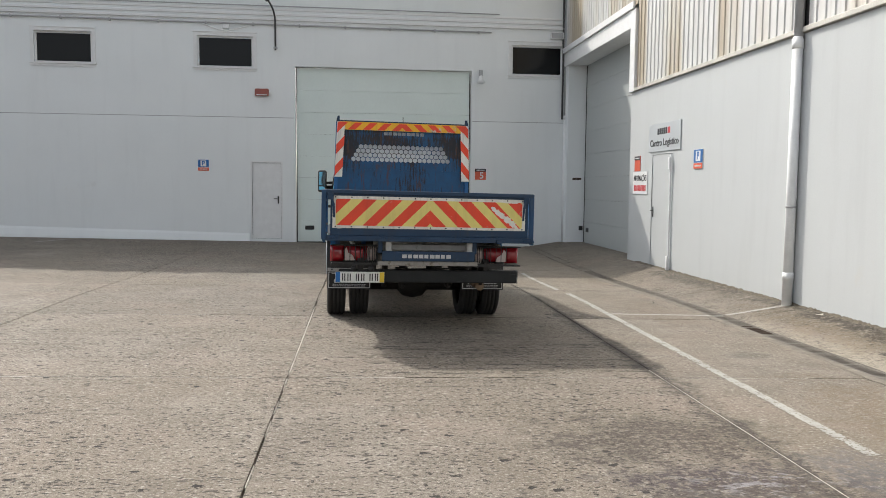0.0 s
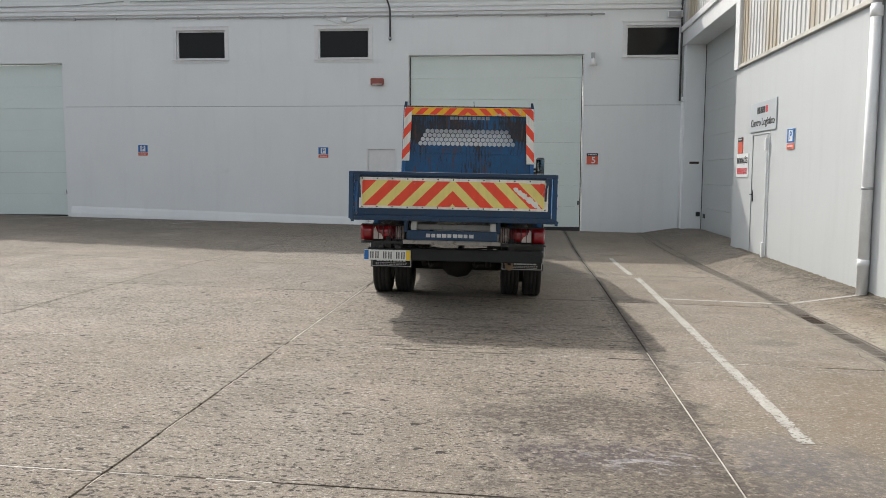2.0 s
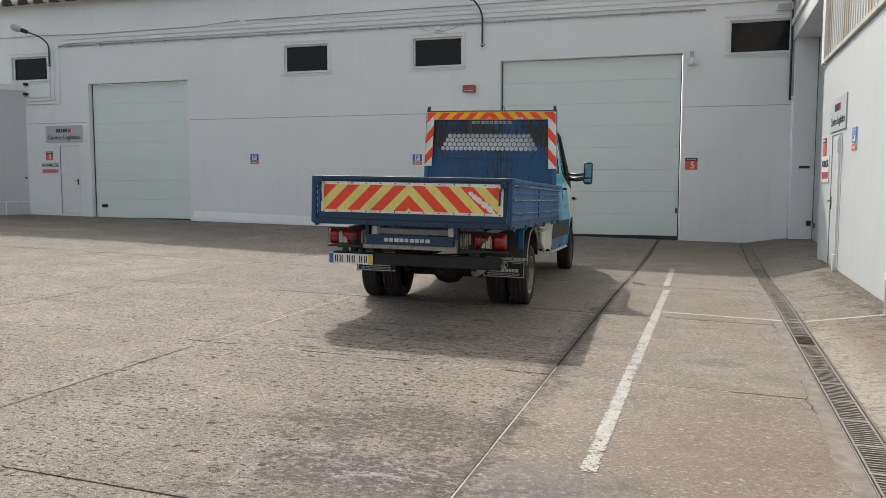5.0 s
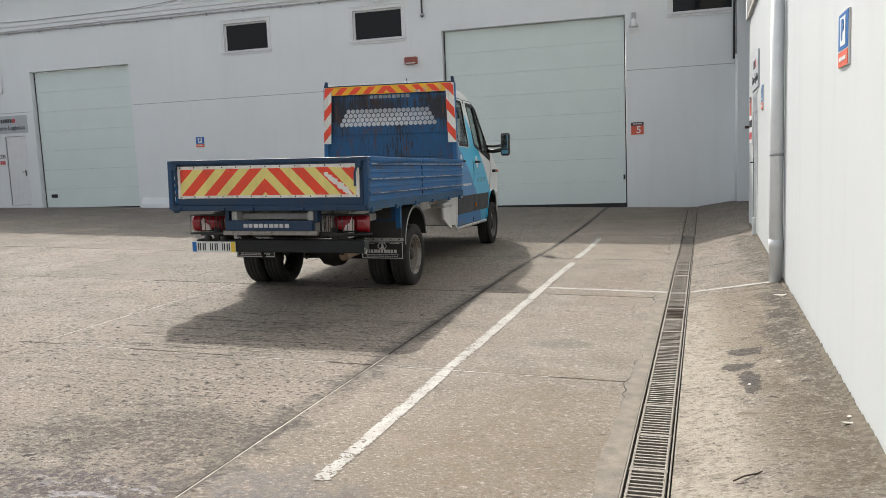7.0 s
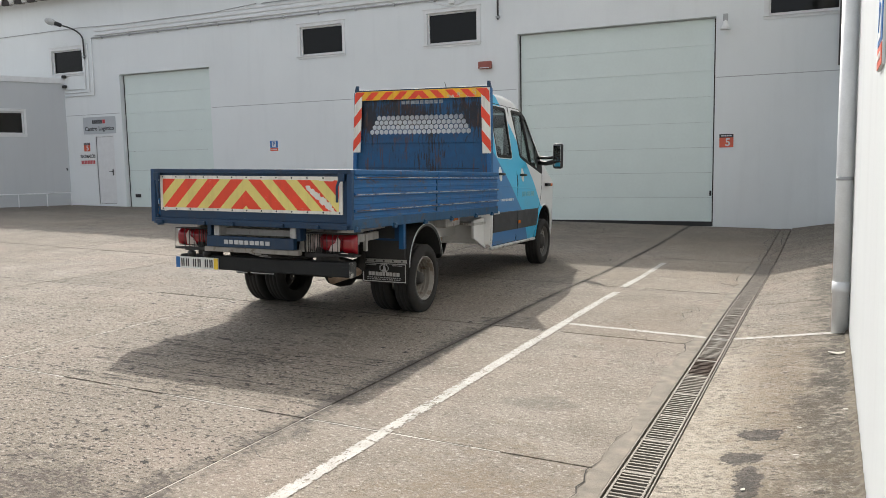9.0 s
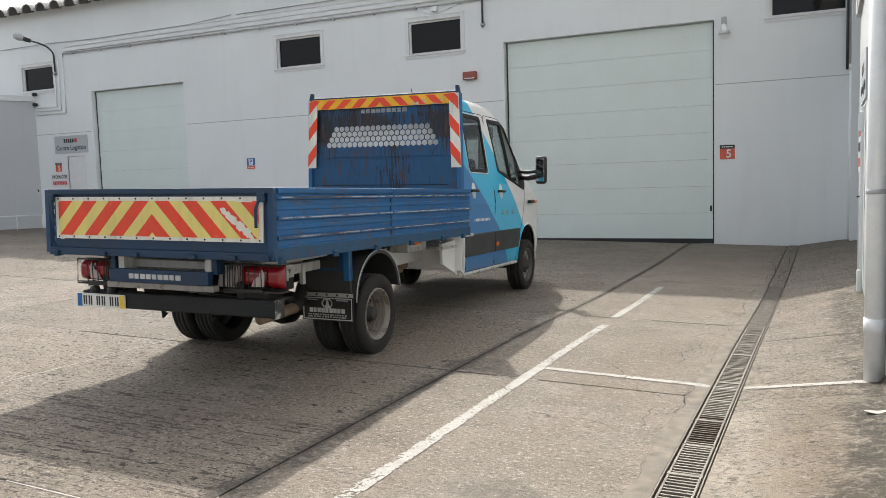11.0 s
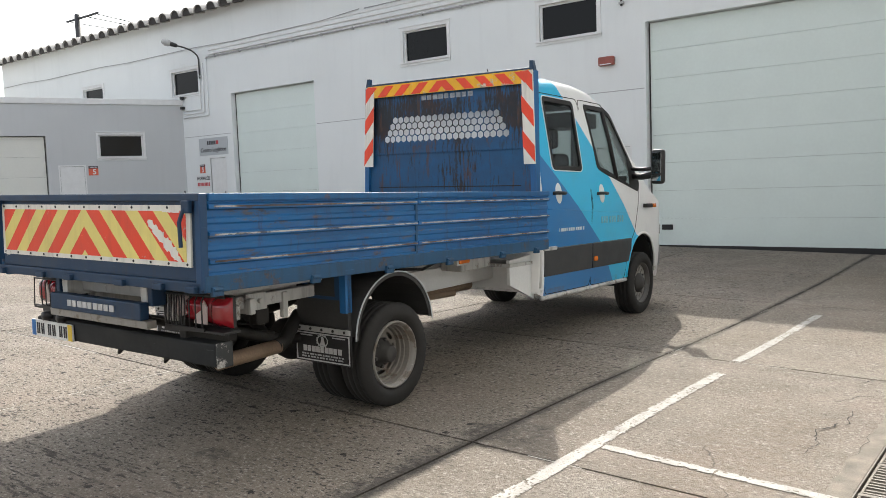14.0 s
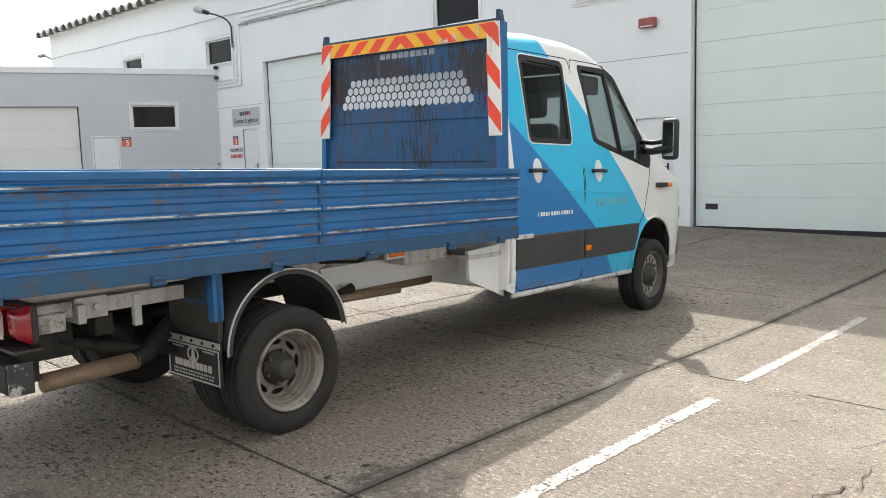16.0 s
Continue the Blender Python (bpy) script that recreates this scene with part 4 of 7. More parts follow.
def build_north():
    holes = [tuple(NORTH_OPEN["gate5"]), NORTH_OPEN["gate4"], *WINS, (-2.38, -1.62, 0.16, 2.17), (-15.98, -15.22, 0.42, 2.62)]
    holes[0] = (-1.245, 3.475, -0.04, 4.705)
    wall("wall_north", NORTH, -29.8, 6.9, -0.3, 7.32, 0.3, holes, M_WALL, "white plastered warehouse wall with a fine joint line")
    for k, w in enumerate(WINS):
        window(NORTH, *w, "dark warehouse window in a white frame high on the wall", f"window_{k + 1}")
    sectional_gate(NORTH, -1.225, 3.455, 0.05, 4.685, 8, 0.16, M_GATE, "pale grey green sectional warehouse gate, closed", "gate_5")
    sectional_gate(NORTH, -14.75, -11.10, 0.28, 4.55, 7, 0.16, M_GATE, "pale grey green sectional warehouse gate, closed", "gate_4")
    leaf_door(NORTH, -2.38, -1.62, 0.16, 2.17, "plain white metal side door, closed", "door_1")
    leaf_door(NORTH, -15.98, -15.22, 0.42, 2.62, "plain white metal side door, closed", "door_2")
    # plinth that swells out at the foot of the wall, left of the door
    bm = bmesh.new()
    prof = [(0.0, 0.56), (-0.03, 0.50), (-0.075, 0.36), (-0.09, 0.0), (-0.09, -0.2), (0.0, -0.2)]
    ends = []
    for u, drop in ((-10.95, 0.0), (-2.45, -0.26)):
        ends.append([bm.verts.new((u, d, z + drop if z > 0 else z)) for d, z in prof])
    for i in range(len(prof) - 1):
        bm.faces.new((ends[0][i], ends[0][i + 1], ends[1][i + 1], ends[1][i]))
    bm.faces.new(ends[0]), bm.faces.new(ends[1][::-1])
    bmesh.ops.recalc_face_normals(bm, faces=bm.faces[:])
    tagged(part("plinth", bm, M_WALL, m=NORTH), "white rendered plinth along the wall foot", "plinth", kind="structure")
    # fine horizontal joint and the stepped mouldings below the eave
    for a, b in ((-17.28, -14.86), (-11.02, -1.28), (3.5, 6.05)):
        tagged(part("joint_line", box(a, b, -0.004, 0.0, 3.345, 3.362), M_GREYPIPE, m=NORTH), "fine grey joint line across the plaster", "trim", kind="structure")
    for z0, z1, d in ((6.12, 6.17, 0.03), (5.99, 6.05, 0.045), (5.86, 5.92, 0.06)):
        tagged(part("moulding", box(-15.75, 6.3, -d, 0.0, z0, z1, 0.006), M_TRIM, m=NORTH), "white stepped moulding along the wall top", "trim", kind="structure")
    # conduit with clips under the mouldings
    run = empty("conduit", NORTH, "grey conduit clipped along the wall under the moulding", "conduit")
    part("tube", tube([(-15.85, -0.04, 5.80), (3.99, -0.04, 5.735)], 0.022, 8), M_GREYPIPE, run, "", True)
    for k in range(17):
        u = -15.4 + k * 1.19
        part("clip", box(u - 0.02, u + 0.02, -0.075, 0.0, 5.80 - 0.0033 * (u + 15.85) - 0.045, 5.80 - 0.0033 * (u + 15.85) + 0.03, 0.003), M_GREYPIPE, run)
    for k, (u, v, x) in enumerate(((-15.88, 5.80, -16.02), (-16.08, 5.66, -16.2), (-16.26, 5.5, -16.36))):
        zb = 3.99 + k * 0.11
        pipe_run(NORTH, [(u, -0.03, v), (u, -0.03, zb), (-17.2, -0.03, zb)], 0.02, M_PIPE, "white painted conduit bent round the corner", "conduit")
    pts = [(-29.7, -0.03, 6.24)] + [(-29.7 + k * 1.9, -0.03, 6.24 - 0.012 * k + 0.025 * math.sin(k * 2.1)) for k in range(1, 11)] + [(-9.2, -0.03, 6.24)]
    pipe_run(NORTH, pts, 0.012, M_GREYPIPE, "sagging grey cable along the wall", "cable")
    pipe_run(NORTH, [(-9.0, -0.05, 6.22), (-4, -0.05, 6.23), (0, -0.05, 6.23), (4.2, -0.05, 6.22)], 0.014, M_GREYPIPE, "grey cable along the wall moulding", "cable")
    # looping cable at the ventilation cap over window two
    cap = empty("cable_outlet", NORTH @ pose(-3.0, 0, 5.66), "small white cable cap with a drooping lead", "cable outlet")
    part("cap", box(-0.08, 0.08, -0.09, 0, -0.05, 0.07, 0.02), M_PIPE, cap)
    part("lead", tube([(-0.75, -0.03, 0.11), (-0.45, -0.03, 0.02), (-0.2, -0.03, -0.07), (0.05, -0.03, -0.09), (0.3, -0.03, -0.03), (0.6, -0.03, 0.06)], 0.014, 8), M_PIPE, cap, "", True)
    # red alarm box, horn, junction box
    al = empty("alarm_box", NORTH @ pose(-2.1, 0, 3.995), "faded red alarm box on the white wall", "alarm box")
    part("housing", box(-0.18, 0.18, -0.11, 0, -0.09, 0.1, 0.03), M_REDBOX, al)
    part("label_strip", box(-0.13, 0.13, -0.116, -0.1, -0.075, -0.055), M_SIGNWHITE, al)
    horn = empty("wall_siren", NORTH @ pose(3.69, 0, 4.45), "small grey siren on a wall bracket", "siren")
    part("bracket", box(-0.02, 0.02, -0.14, 0, -0.03, 0.03, 0.004), M_GREYPIPE, horn)
    part("cone", lathe([(-0.13, 0.045), (0.02, 0.06), (0.13, 0.12), (0.135, 0.0)], 14), M_PIPE, horn, "", True, pose(0, -0.17, 0.05, 0, 90, 0))
    part("driver", box(-0.05, 0.05, -0.22, -0.12, 0.10, 0.26, 0.015), M_GREYPIPE, horn)
    jb = empty("junction_box", NORTH @ pose(5.8, 0, 5.7), "white junction box below the moulding", "junction box")
    part("housing", box(-0.19, 0.19, -0.1, 0, -0.09, 0.09, 0.01), M_PIPE, jb)
    part("cover", box(-0.16, 0.16, -0.11, -0.1, -0.07, 0.07, 0.004), M_GREYPIPE, jb)
    parking_sign(NORTH, -3.76, -3.48, 1.94, 2.23)
    parking_sign(NORTH, -8.93, -8.65, 1.99, 2.29)
    dock_sign(NORTH, 3.59, 3.89, 1.775, 2.075, "5")
    dock_sign(NORTH, -16.54, -16.27, 2.16, 2.44, "5")
    company_sign(NORTH, -16.5, -15.05, 2.72, 3.27)
    info_sign(NORTH, -16.77, -16.0, 1.68, 2.12)
    wall_lamp(NORTH, -1.74, 5.1, 0.72, (-0.14, -0.60, 1.16), (-0.40, -0.92, 1.36), "dark street lamp on a bent arm over the wall")
    wall_lamp(NORTH, -16.22, 5.18, 0.60, (-0.19, -0.70, 0.98), (-0.62, -0.97, 1.16), "dark street lamp on a bent arm over the wall")
    # roof behind the wall and its tiled eave
    roof = part("roof", prism([(-30.3, 0), (7.2, 0), (7.2, 0.06), (-30.3, 0.06)], -0.35, 9.0), M_TILE, m=NORTH @ pose(0, 0, 7.24, 14))
    tagged(roof, "low tiled warehouse roof behind the eave", "roof", kind="structure")
    eave = empty("eave", NORTH @ pose(0, 0, 7.10), "row of old round clay tiles along the eave", "eave", kind="structure")
    arch = [(0.235 * math.cos(radians(q)), 0.235 * math.sin(radians(q))) for q in range(0, 181, 12)]
    inner = [(0.212 * math.cos(radians(q)), 0.212 * math.sin(radians(q))) for q in range(180, -1, -12)]
    cover = prism(arch + inner, 0.0, 0.8)
    prism([(0.22, 0.01), (0.40, 0.01), (0.40, 0.055), (0.22, 0.055)], 0.02, 0.8, bm=cover)
    me = mesh_from(cover, "tile")
    me.materials.append(M_TILE)
    me.transform(pose(0, 0, 0, 10))
    # near-black plugs, no mortar: shade of the open tile mouths put into colour
    core = mesh_from(prism([(0.211 * math.cos(radians(q)), 0.211 * math.sin(radians(q))) for q in range(0, 181, 15)], 0.02, 0.10), "mortar")
    core.materials.append(M_TILEDARK)
    for k in range(38):
        u = -29.85 + k * 0.62
        t = new("tile", me)
        t.parent, t.location, t.rotation_euler = eave, (u, -0.42 + 0.015 * math.sin(k * 3.7), 0.02 + 0.012 * math.sin(k * 1.3)), (0, radians(1.2 * math.sin(k * 2.7)), radians(1.5 * math.sin(k * 5.1)))
        c = new("mortar", core)
        c.parent, c.location = eave, (u, -0.42, 0.02)
    return roof


build_north()

# ---------------------------------------------------------------- east building
def corrugated(u0, u1, z0, z1, pitch=0.195, d=0.0):
    bm = bmesh.new()
    u = u0
    line = []
    while u < u1:
        line += [(u, d), (u + pitch * 0.70, d), (u + pitch * 0.76, d - 0.015), (u + pitch * 0.90, d - 0.015), (u + pitch * 0.96, d)]
        u += pitch
    line = [(a, b) for a, b in line if a <= u1] + [(u1, d)]
    lo = [bm.verts.new((a, b, z0)) for a, b in line]
    hi = [bm.verts.new((a, b, z1)) for a, b in line]
    for k in range(len(line) - 1):
        bm.faces.new((lo[k], lo[k + 1], hi[k + 1], hi[k]))
    bmesh.ops.recalc_face_normals(bm, faces=bm.faces[:])
    return bm


def build_east():
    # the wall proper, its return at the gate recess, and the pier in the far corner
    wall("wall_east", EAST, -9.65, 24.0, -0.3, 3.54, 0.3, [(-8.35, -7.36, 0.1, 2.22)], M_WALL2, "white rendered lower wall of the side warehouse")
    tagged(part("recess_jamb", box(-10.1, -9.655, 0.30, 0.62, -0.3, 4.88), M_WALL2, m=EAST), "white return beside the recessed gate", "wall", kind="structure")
    tagged(part("corner_pier", box(-15.3, -14.72, 0.0, 0.6, -0.3, 4.86, 0.004), M_WALL, m=EAST), "white pier between the two buildings", "pier", kind="structure")
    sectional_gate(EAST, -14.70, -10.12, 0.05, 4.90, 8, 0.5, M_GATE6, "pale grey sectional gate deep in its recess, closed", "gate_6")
    tagged(part("lintel_beam", box(-15.3, -9.62, -0.04, 0.64, 4.86, 5.32, 0.01), M_TRIM, m=EAST), "white steel lintel beam over the gate", "beam", kind="structure")
    tagged(part("lintel_lip", box(-15.3, -9.45, -0.09, -0.04, 5.22, 5.36, 0.005), M_TRIM, m=EAST), "white lip of the lintel beam", "trim", kind="structure")
    clad = empty("cladding", EAST, "weathered ribbed metal cladding with rusty streaks", "cladding", kind="structure")
    part("sheet", corrugated(-9.35, -3.34, 3.6, 5.3), M_CLAD, clad)
    part("sheet", corrugated(-3.14, 24.0, 3.6, 8.4), M_CLAD, clad)
    part("sheet", corrugated(-15.6, -3.34, 5.3, 8.4), M_CLAD, clad)
    part("flashing", box(-9.62, 24.0, -0.05, 0.03, 3.55, 3.615, 0.006), M_FLASH, clad, "dull drip flashing")
    part("corner_post", box(-9.66, -9.36, -0.06, 0.3, 3.54, 5.2, 0.01), M_TRIM, clad, "white corner flashing")
    part("gap_post", box(-3.34, -3.14, 0.0, 0.08, 3.6, 8.4), M_BLACK, clad, "dark recessed upright")
    tagged(part("upper_wall", prism([(-15.3, 5.33), (-9.64, 5.33), (-9.64, 3.56), (24.0, 3.56), (24.0, 8.4), (-15.3, 8.4)], 0.09, 0.28), M_WALL, m=EAST), "plain upper wall behind the cladding", "wall", kind="structure")
    # downpipe on the wall
    dp = empty("downpipe", EAST @ pose(-3.25, 0, 0.05), "thick white plastic downpipe on the side wall", "downpipe")
    part("pipe", tube([(0, -0.07, 0.0), (0, -0.07, 3.45)], 0.063, 18), M_PIPE, dp, "", True)
    part("collar", tube([(0, -0.07, 3.30), (0, -0.07, 3.42)], 0.072, 18), M_PIPE, dp, "", True)
    part("collar", tube([(0, -0.07, 0.36), (0, -0.07, 0.46)], 0.069, 18), M_PIPE, dp, "", True)
    part("clamp", tube([(0, -0.07, 1.29), (0, -0.07, 1.32)], 0.067, 18), M_GREYPIPE, dp, "", True)
    part("upper_pipe", tube([(0, -0.06, 3.42), (0, -0.06, 8.2)], 0.06, 12), M_GREYPIPE, dp, "grey upper pipe", True)
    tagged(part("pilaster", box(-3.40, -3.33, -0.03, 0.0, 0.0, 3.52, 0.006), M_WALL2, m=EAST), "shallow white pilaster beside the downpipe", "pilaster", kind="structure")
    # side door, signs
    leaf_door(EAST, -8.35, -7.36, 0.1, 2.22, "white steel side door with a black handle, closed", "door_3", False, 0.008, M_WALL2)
    tagged(part("door_closer", box(-7.405, -7.345, -0.07, -0.015, 1.92, 2.14, 0.008), M_PIPE, m=EAST), "grey door closer box on the wall edge", "door closer")
    tagged(part("door_stop", box(-7.405, -7.345, -0.07, -0.015, 0.1, 0.36, 0.01), M_PIPE, m=EAST), "painted guard block at the door foot", "guard block")
    tagged(part("door_edge", box(-7.385, -7.36, -0.045, -0.013, 0.1, 2.2, 0.004), M_PIPE, m=EAST), "projecting pale door edge profile", "door trim")
    company_sign(EAST, -8.52, -7.0, 2.27, 2.79)
    parking_sign(EAST, -6.43, -6.08, 1.91, 2.23)
    parking_sign(EAST, 0.09, 0.41, 1.89, 2.19)
    dock_sign(EAST, -9.32, -9.0, 1.92, 2.22, "")
    info_sign(EAST, -9.39, -8.58, 1.46, 1.91)
    # corner downpipes where the buildings meet
    c = empty("corner_downpipe", NORTH @ pose(6.08, -0.09, 0.03), "white downpipe in the building corner", "downpipe")
    part("pipe", tube([(0, 0, 0), (0, 0, 3.5)], 0.062, 14), M_PIPE, c, "", True)
    part("collar", tube([(0, 0, 3.4), (0, 0, 3.52)], 0.07, 14), M_PIPE, c, "", True)
    part("upper_pipe", tube([(0, 0, 3.5), (0, 0, 7.2)], 0.055, 12), M_GREYPIPE, c, "grey upper pipe", True)
    c2 = empty("thin_downpipe", NORTH @ pose(5.985, -0.07, 3.45), "thin dark pipe beside the corner downpipe", "downpipe")
    part("pipe", tube([(0, 0, 0), (0, 0, 1.95), (0, 0.03, 2.1), (0, 0.03, 3.6)], 0.026, 10), M_CABLE, c2, "", True)
    # plate and socket on the pier
    tagged(part("wall_plate", box(0.16, 0.40, -0.012, 0.0, 1.79, 1.85), M_RUST, m=YARD @ pose(0, 14.72, 0)), "small dark rusty plate on the white pier", "plate")
    tagged(part("socket_box", box(0.36, 0.46, -0.05, 0.0, 0.42, 0.54, 0.008), M_BLACK, m=YARD @ pose(0, 14.72, 0)), "black socket box on the white pier", "socket")
    # roof edge that closes the building
    tagged(part("east_roof", box(-15.6, 24.0, -0.25, 9.0, 8.4, 8.55), M_FLASH, m=EAST), "flat grey roof of the side warehouse", "roof", kind="structure")


build_east()

# ---------------------------------------------------------------- west wing
def build_wing():
    holes = [(-2.62, -1.30, 2.75, 3.47), (-8.6, -4.12, 0.3, 3.44), (-3.78, -3.08, 0.34, 2.49)]
    wall("wall_west", WING, -14.0, 0.2, -0.2, 4.42, 0.3, holes, M_WING, "grey white plastered wall of the low wing")
    tagged(part("coping", box(-14.0, 0.2, -0.04, 0.34, 4.42, 4.60, 0.01), M_TRIM, m=WING), "pale coping on the low wing", "coping", kind="structure")
    window(WING, -2.62, -1.30, 2.75, 3.47, "dark window in a broad white frame on the wing", "window_7", 0.07)
    sectional_gate(WING, -8.58, -4.14, 0.32, 3.42, 5, 0.14, M_GATE2, "cream sectional gate of the low wing, closed", "gate_7")
    leaf_door(WING, -3.78, -3.08, 0.34, 2.49, "plain white side door on the wing, closed", "door_4")
    dock_sign(WING, -2.97, -2.69, 2.20, 2.49, "5")
    # low rail along the foot
    rail = empty("low_rail", WING @ pose(0, -0.35, 0.30), "thin white tube rail along the wing", "rail")
    part("top_tube", tube([(-2.6, 0, 0.5), (-0.1, 0, 0.5)], 0.02, 8), M_PIPE, rail, "", True)
    for u in (-2.6, -1.7, -0.85, -0.1):
        part("post", tube([(u, 0, 0), (u, 0, 0.5)], 0.018, 8), M_PIPE, rail, "", True)
    # flood lights on the corner
    for z in (4.64, 4.32):
        f = empty("flood_light", WING @ pose(-0.02, -0.1, z), "small black flood light on the wing corner", "flood light")
        part("housing", box(-0.065, 0.065, -0.08, 0.05, -0.04, 0.045, 0.012), M_BLACK, f)
        part("arm", box(-0.02, 0.02, 0.02, 0.12, -0.07, -0.03), M_GREYPIPE, f)
    tap = empty("tap", WING @ pose(-0.1, 0, 1.6), "small dark wall tap", "tap")
    part("spout", tube([(0, 0, 0), (0, -0.08, 0), (0, -0.1, -0.06)], 0.018, 8), M_BLACK, tap, "", True)
    tagged(part("wing_roof", box(-14.0, 0.0, 0.3, 12.0, 4.2, 4.38), M_FLASH, m=WING), "flat roof of the low wing", "roof", kind="structure")


build_wing()


def utility_pole():
    p = empty("utility_pole", pose(-86.4, 56.2, 0), "dark concrete utility pole with wires far behind the roof", "utility pole")
    part("pole", lathe([(0.0, 0.45), (23.2, 0.32), (23.2, 0.0)], 10), M_CABLE, p, "", True, pose(0, 0, 0, 0, -90, 0))
    part("crossarm", box(-2.4, 4.6, -0.1, 0.1, 22.6, 22.8), M_CABLE, p)
    for k, dx in enumerate((-1.8, 2.2, 4.3)):
        part("wire", tube([(dx, 0, 22.6), (dx + 6, 10, 21.0 - 0.4 * k), (dx + 14, 24, 20.4)], 0.05, 6), M_CABLE, p)


utility_pole()


def far_lamp():
    p = empty("street_lamp", pose(-89.7, 47.0, -4.0), "thin grey street lamp far beyond the low wing", "street lamp")
    part("pole", tube([(0, 0, 0), (0, 0, 17.6)], 0.16, 8), M_GREYPIPE, p, "", True)
    part("arm", tube([(0, 0, 17.5), (-0.4, -0.2, 18.2), (-1.6, -0.8, 18.9)], 0.12, 8), M_GREYPIPE, p, "", True)
    part("lamp_housing", box(-2.9, -1.5, -1.2, -0.7, 18.8, 19.1, 0.08), M_GREYPIPE, p)


far_lamp()

# ---------------------------------------------------------------- truck
TRUCK = pose(0.905, 8.19, 0.025, 0, 1.0, 1.45)
SIT = pose(0, 0, 0, -1.45)                       # the body sits a little nose-down on its springs

M_BLUE = worn_paint("blue_truck_paint", (0.008, 0.115, 0.31), 0.45, amount=0.6, grime=0.5, low=0.61)
# dark blues of the rear end, the shade on rear faces mixed into them
M_BLUEDARK = worn_paint("dark_blue_shaded_paint", (0.006, 0.036, 0.088), 0.5, amount=0.3, grime=0.5, low=0.66)
M_BLUEMID = worn_paint("navy_shaded_paint", (0.007, 0.052, 0.135), 0.45, amount=0.5, grime=0.45, low=0.64)
M_RAIL = worn_paint("grimy_blue_rail_paint", (0.016, 0.085, 0.185), 0.55, rust=(0.13, 0.08, 0.05), amount=0.7, grime=0.6, low=0.57)
M_RIB = rib_mat()
M_RUB = rub_mat("bright_rubbed_rib", 0.0)
M_RUBDARK = rub_mat("rusty_rubbed_rib", 0.075)
M_LIVERY = livery_mat()
M_CABWHITE = simple("cab_white_paint", (0.78, 0.79, 0.79), 0.35, var=0.08, scale=3)
M_CHASSIS = worn_paint("white_chassis_paint", (0.60, 0.60, 0.58), 0.55, rust=(0.17, 0.10, 0.06), amount=0.6, grime=0.6, low=0.58)
M_CHASSISDARK = simple("dirty_black_steel", (0.025, 0.023, 0.021), 0.7, 0.2, var=0.5, scale=9, bump=0.2)
M_BUMPER = worn_paint("black_underrun_paint", (0.009, 0.011, 0.012), 0.68, rust=(0.26, 0.25, 0.23), amount=0.5, grime=0.2, low=0.66)
M_CHIPPED = worn_paint("chipped_bar_end", (0.03, 0.034, 0.036), 0.5, rust=(0.55, 0.53, 0.50), amount=0.95, grime=0.2, low=0.55)
M_TYRE = simple("tyre_rubber", (0.022, 0.021, 0.020), 0.85, var=0.35, scale=10, bump=0.15)
M_RIMLIP = worn_paint("bare_silver_rim_lip", (0.30, 0.285, 0.26), 0.4, rust=(0.16, 0.11, 0.07), amount=0.7, grime=0.4, low=0.55)
M_RIM = worn_paint("weathered_silver_rim", (0.23, 0.21, 0.185), 0.5, rust=(0.14, 0.08, 0.045), amount=0.7, grime=0.45, low=0.58)
M_RIMDARK = simple("dark_steel_rim", (0.10, 0.097, 0.095), 0.5, 0.4, var=0.35, scale=9)
M_FRONTDISC = simple("brushed_silver_disc", (0.40, 0.39, 0.37), 0.45, 0.3, var=0.35, scale=14)
M_HUB = simple("dirty_hub", (0.06, 0.058, 0.056), 0.65, 0.3, var=0.4, scale=12)
M_EXHAUST = simple("heat_tanned_exhaust", (0.30, 0.215, 0.15), 0.6, 0.3, var=0.35, scale=6)
M_REDRETRO = worn_paint("retroreflective_red", (0.84, 0.070, 0.026), 0.5, rust=(0.74, 0.68, 0.58), amount=0.9, grime=0.16, low=0.62)
M_YELRETRO = worn_paint("retroreflective_yellow", (0.82, 0.70, 0.22), 0.5, rust=(0.70, 0.68, 0.58), amount=0.5, grime=0.16, low=0.68)
M_ORARETRO = worn_paint("retroreflective_amber", (0.90, 0.47, 0.02), 0.5, rust=(0.66, 0.63, 0.52), amount=0.95, grime=0.25, low=0.555)
M_WHITERETRO = worn_paint("white_board_paint", (0.80, 0.785, 0.72), 0.5, rust=(0.22, 0.15, 0.09), amount=0.7, grime=0.35, low=0.66)
M_BOARDMETAL = worn_paint("scuffed_alloy", (0.42, 0.42, 0.41), 0.4, rust=(0.2, 0.17, 0.14), amount=0.5, grime=0.4, low=0.62)
M_SILVERLETTER = simple("silver_lettering", (0.55, 0.56, 0.57), 0.4, 0.3, var=0.2)
M_WORNLETTER = simple("worn_silver_lettering", (0.30, 0.33, 0.36), 0.5, 0.2, var=0.6, scale=30)
M_REDLENS = simple("red_lamp_lens", (0.27, 0.008, 0.016), 0.12, var=0.2, Coat_Weight=0.5)
M_CLEARLENS = simple("pale_lamp_lens", (0.56, 0.47, 0.45), 0.15, var=0.2)
M_AMBER = simple("amber_lens", (0.80, 0.20, 0.02), 0.25, var=0.15)
M_PLATEWHITE = simple("number_plate_white", (0.74, 0.75, 0.73), 0.4, var=0.1)
M_PLATEYELLOW = simple("number_plate_yellow", (0.78, 0.55, 0.05), 0.4, var=0.1)
M_LINING = simple("dark_cab_lining", (0.035, 0.036, 0.038), 0.85, var=0.2, scale=6)
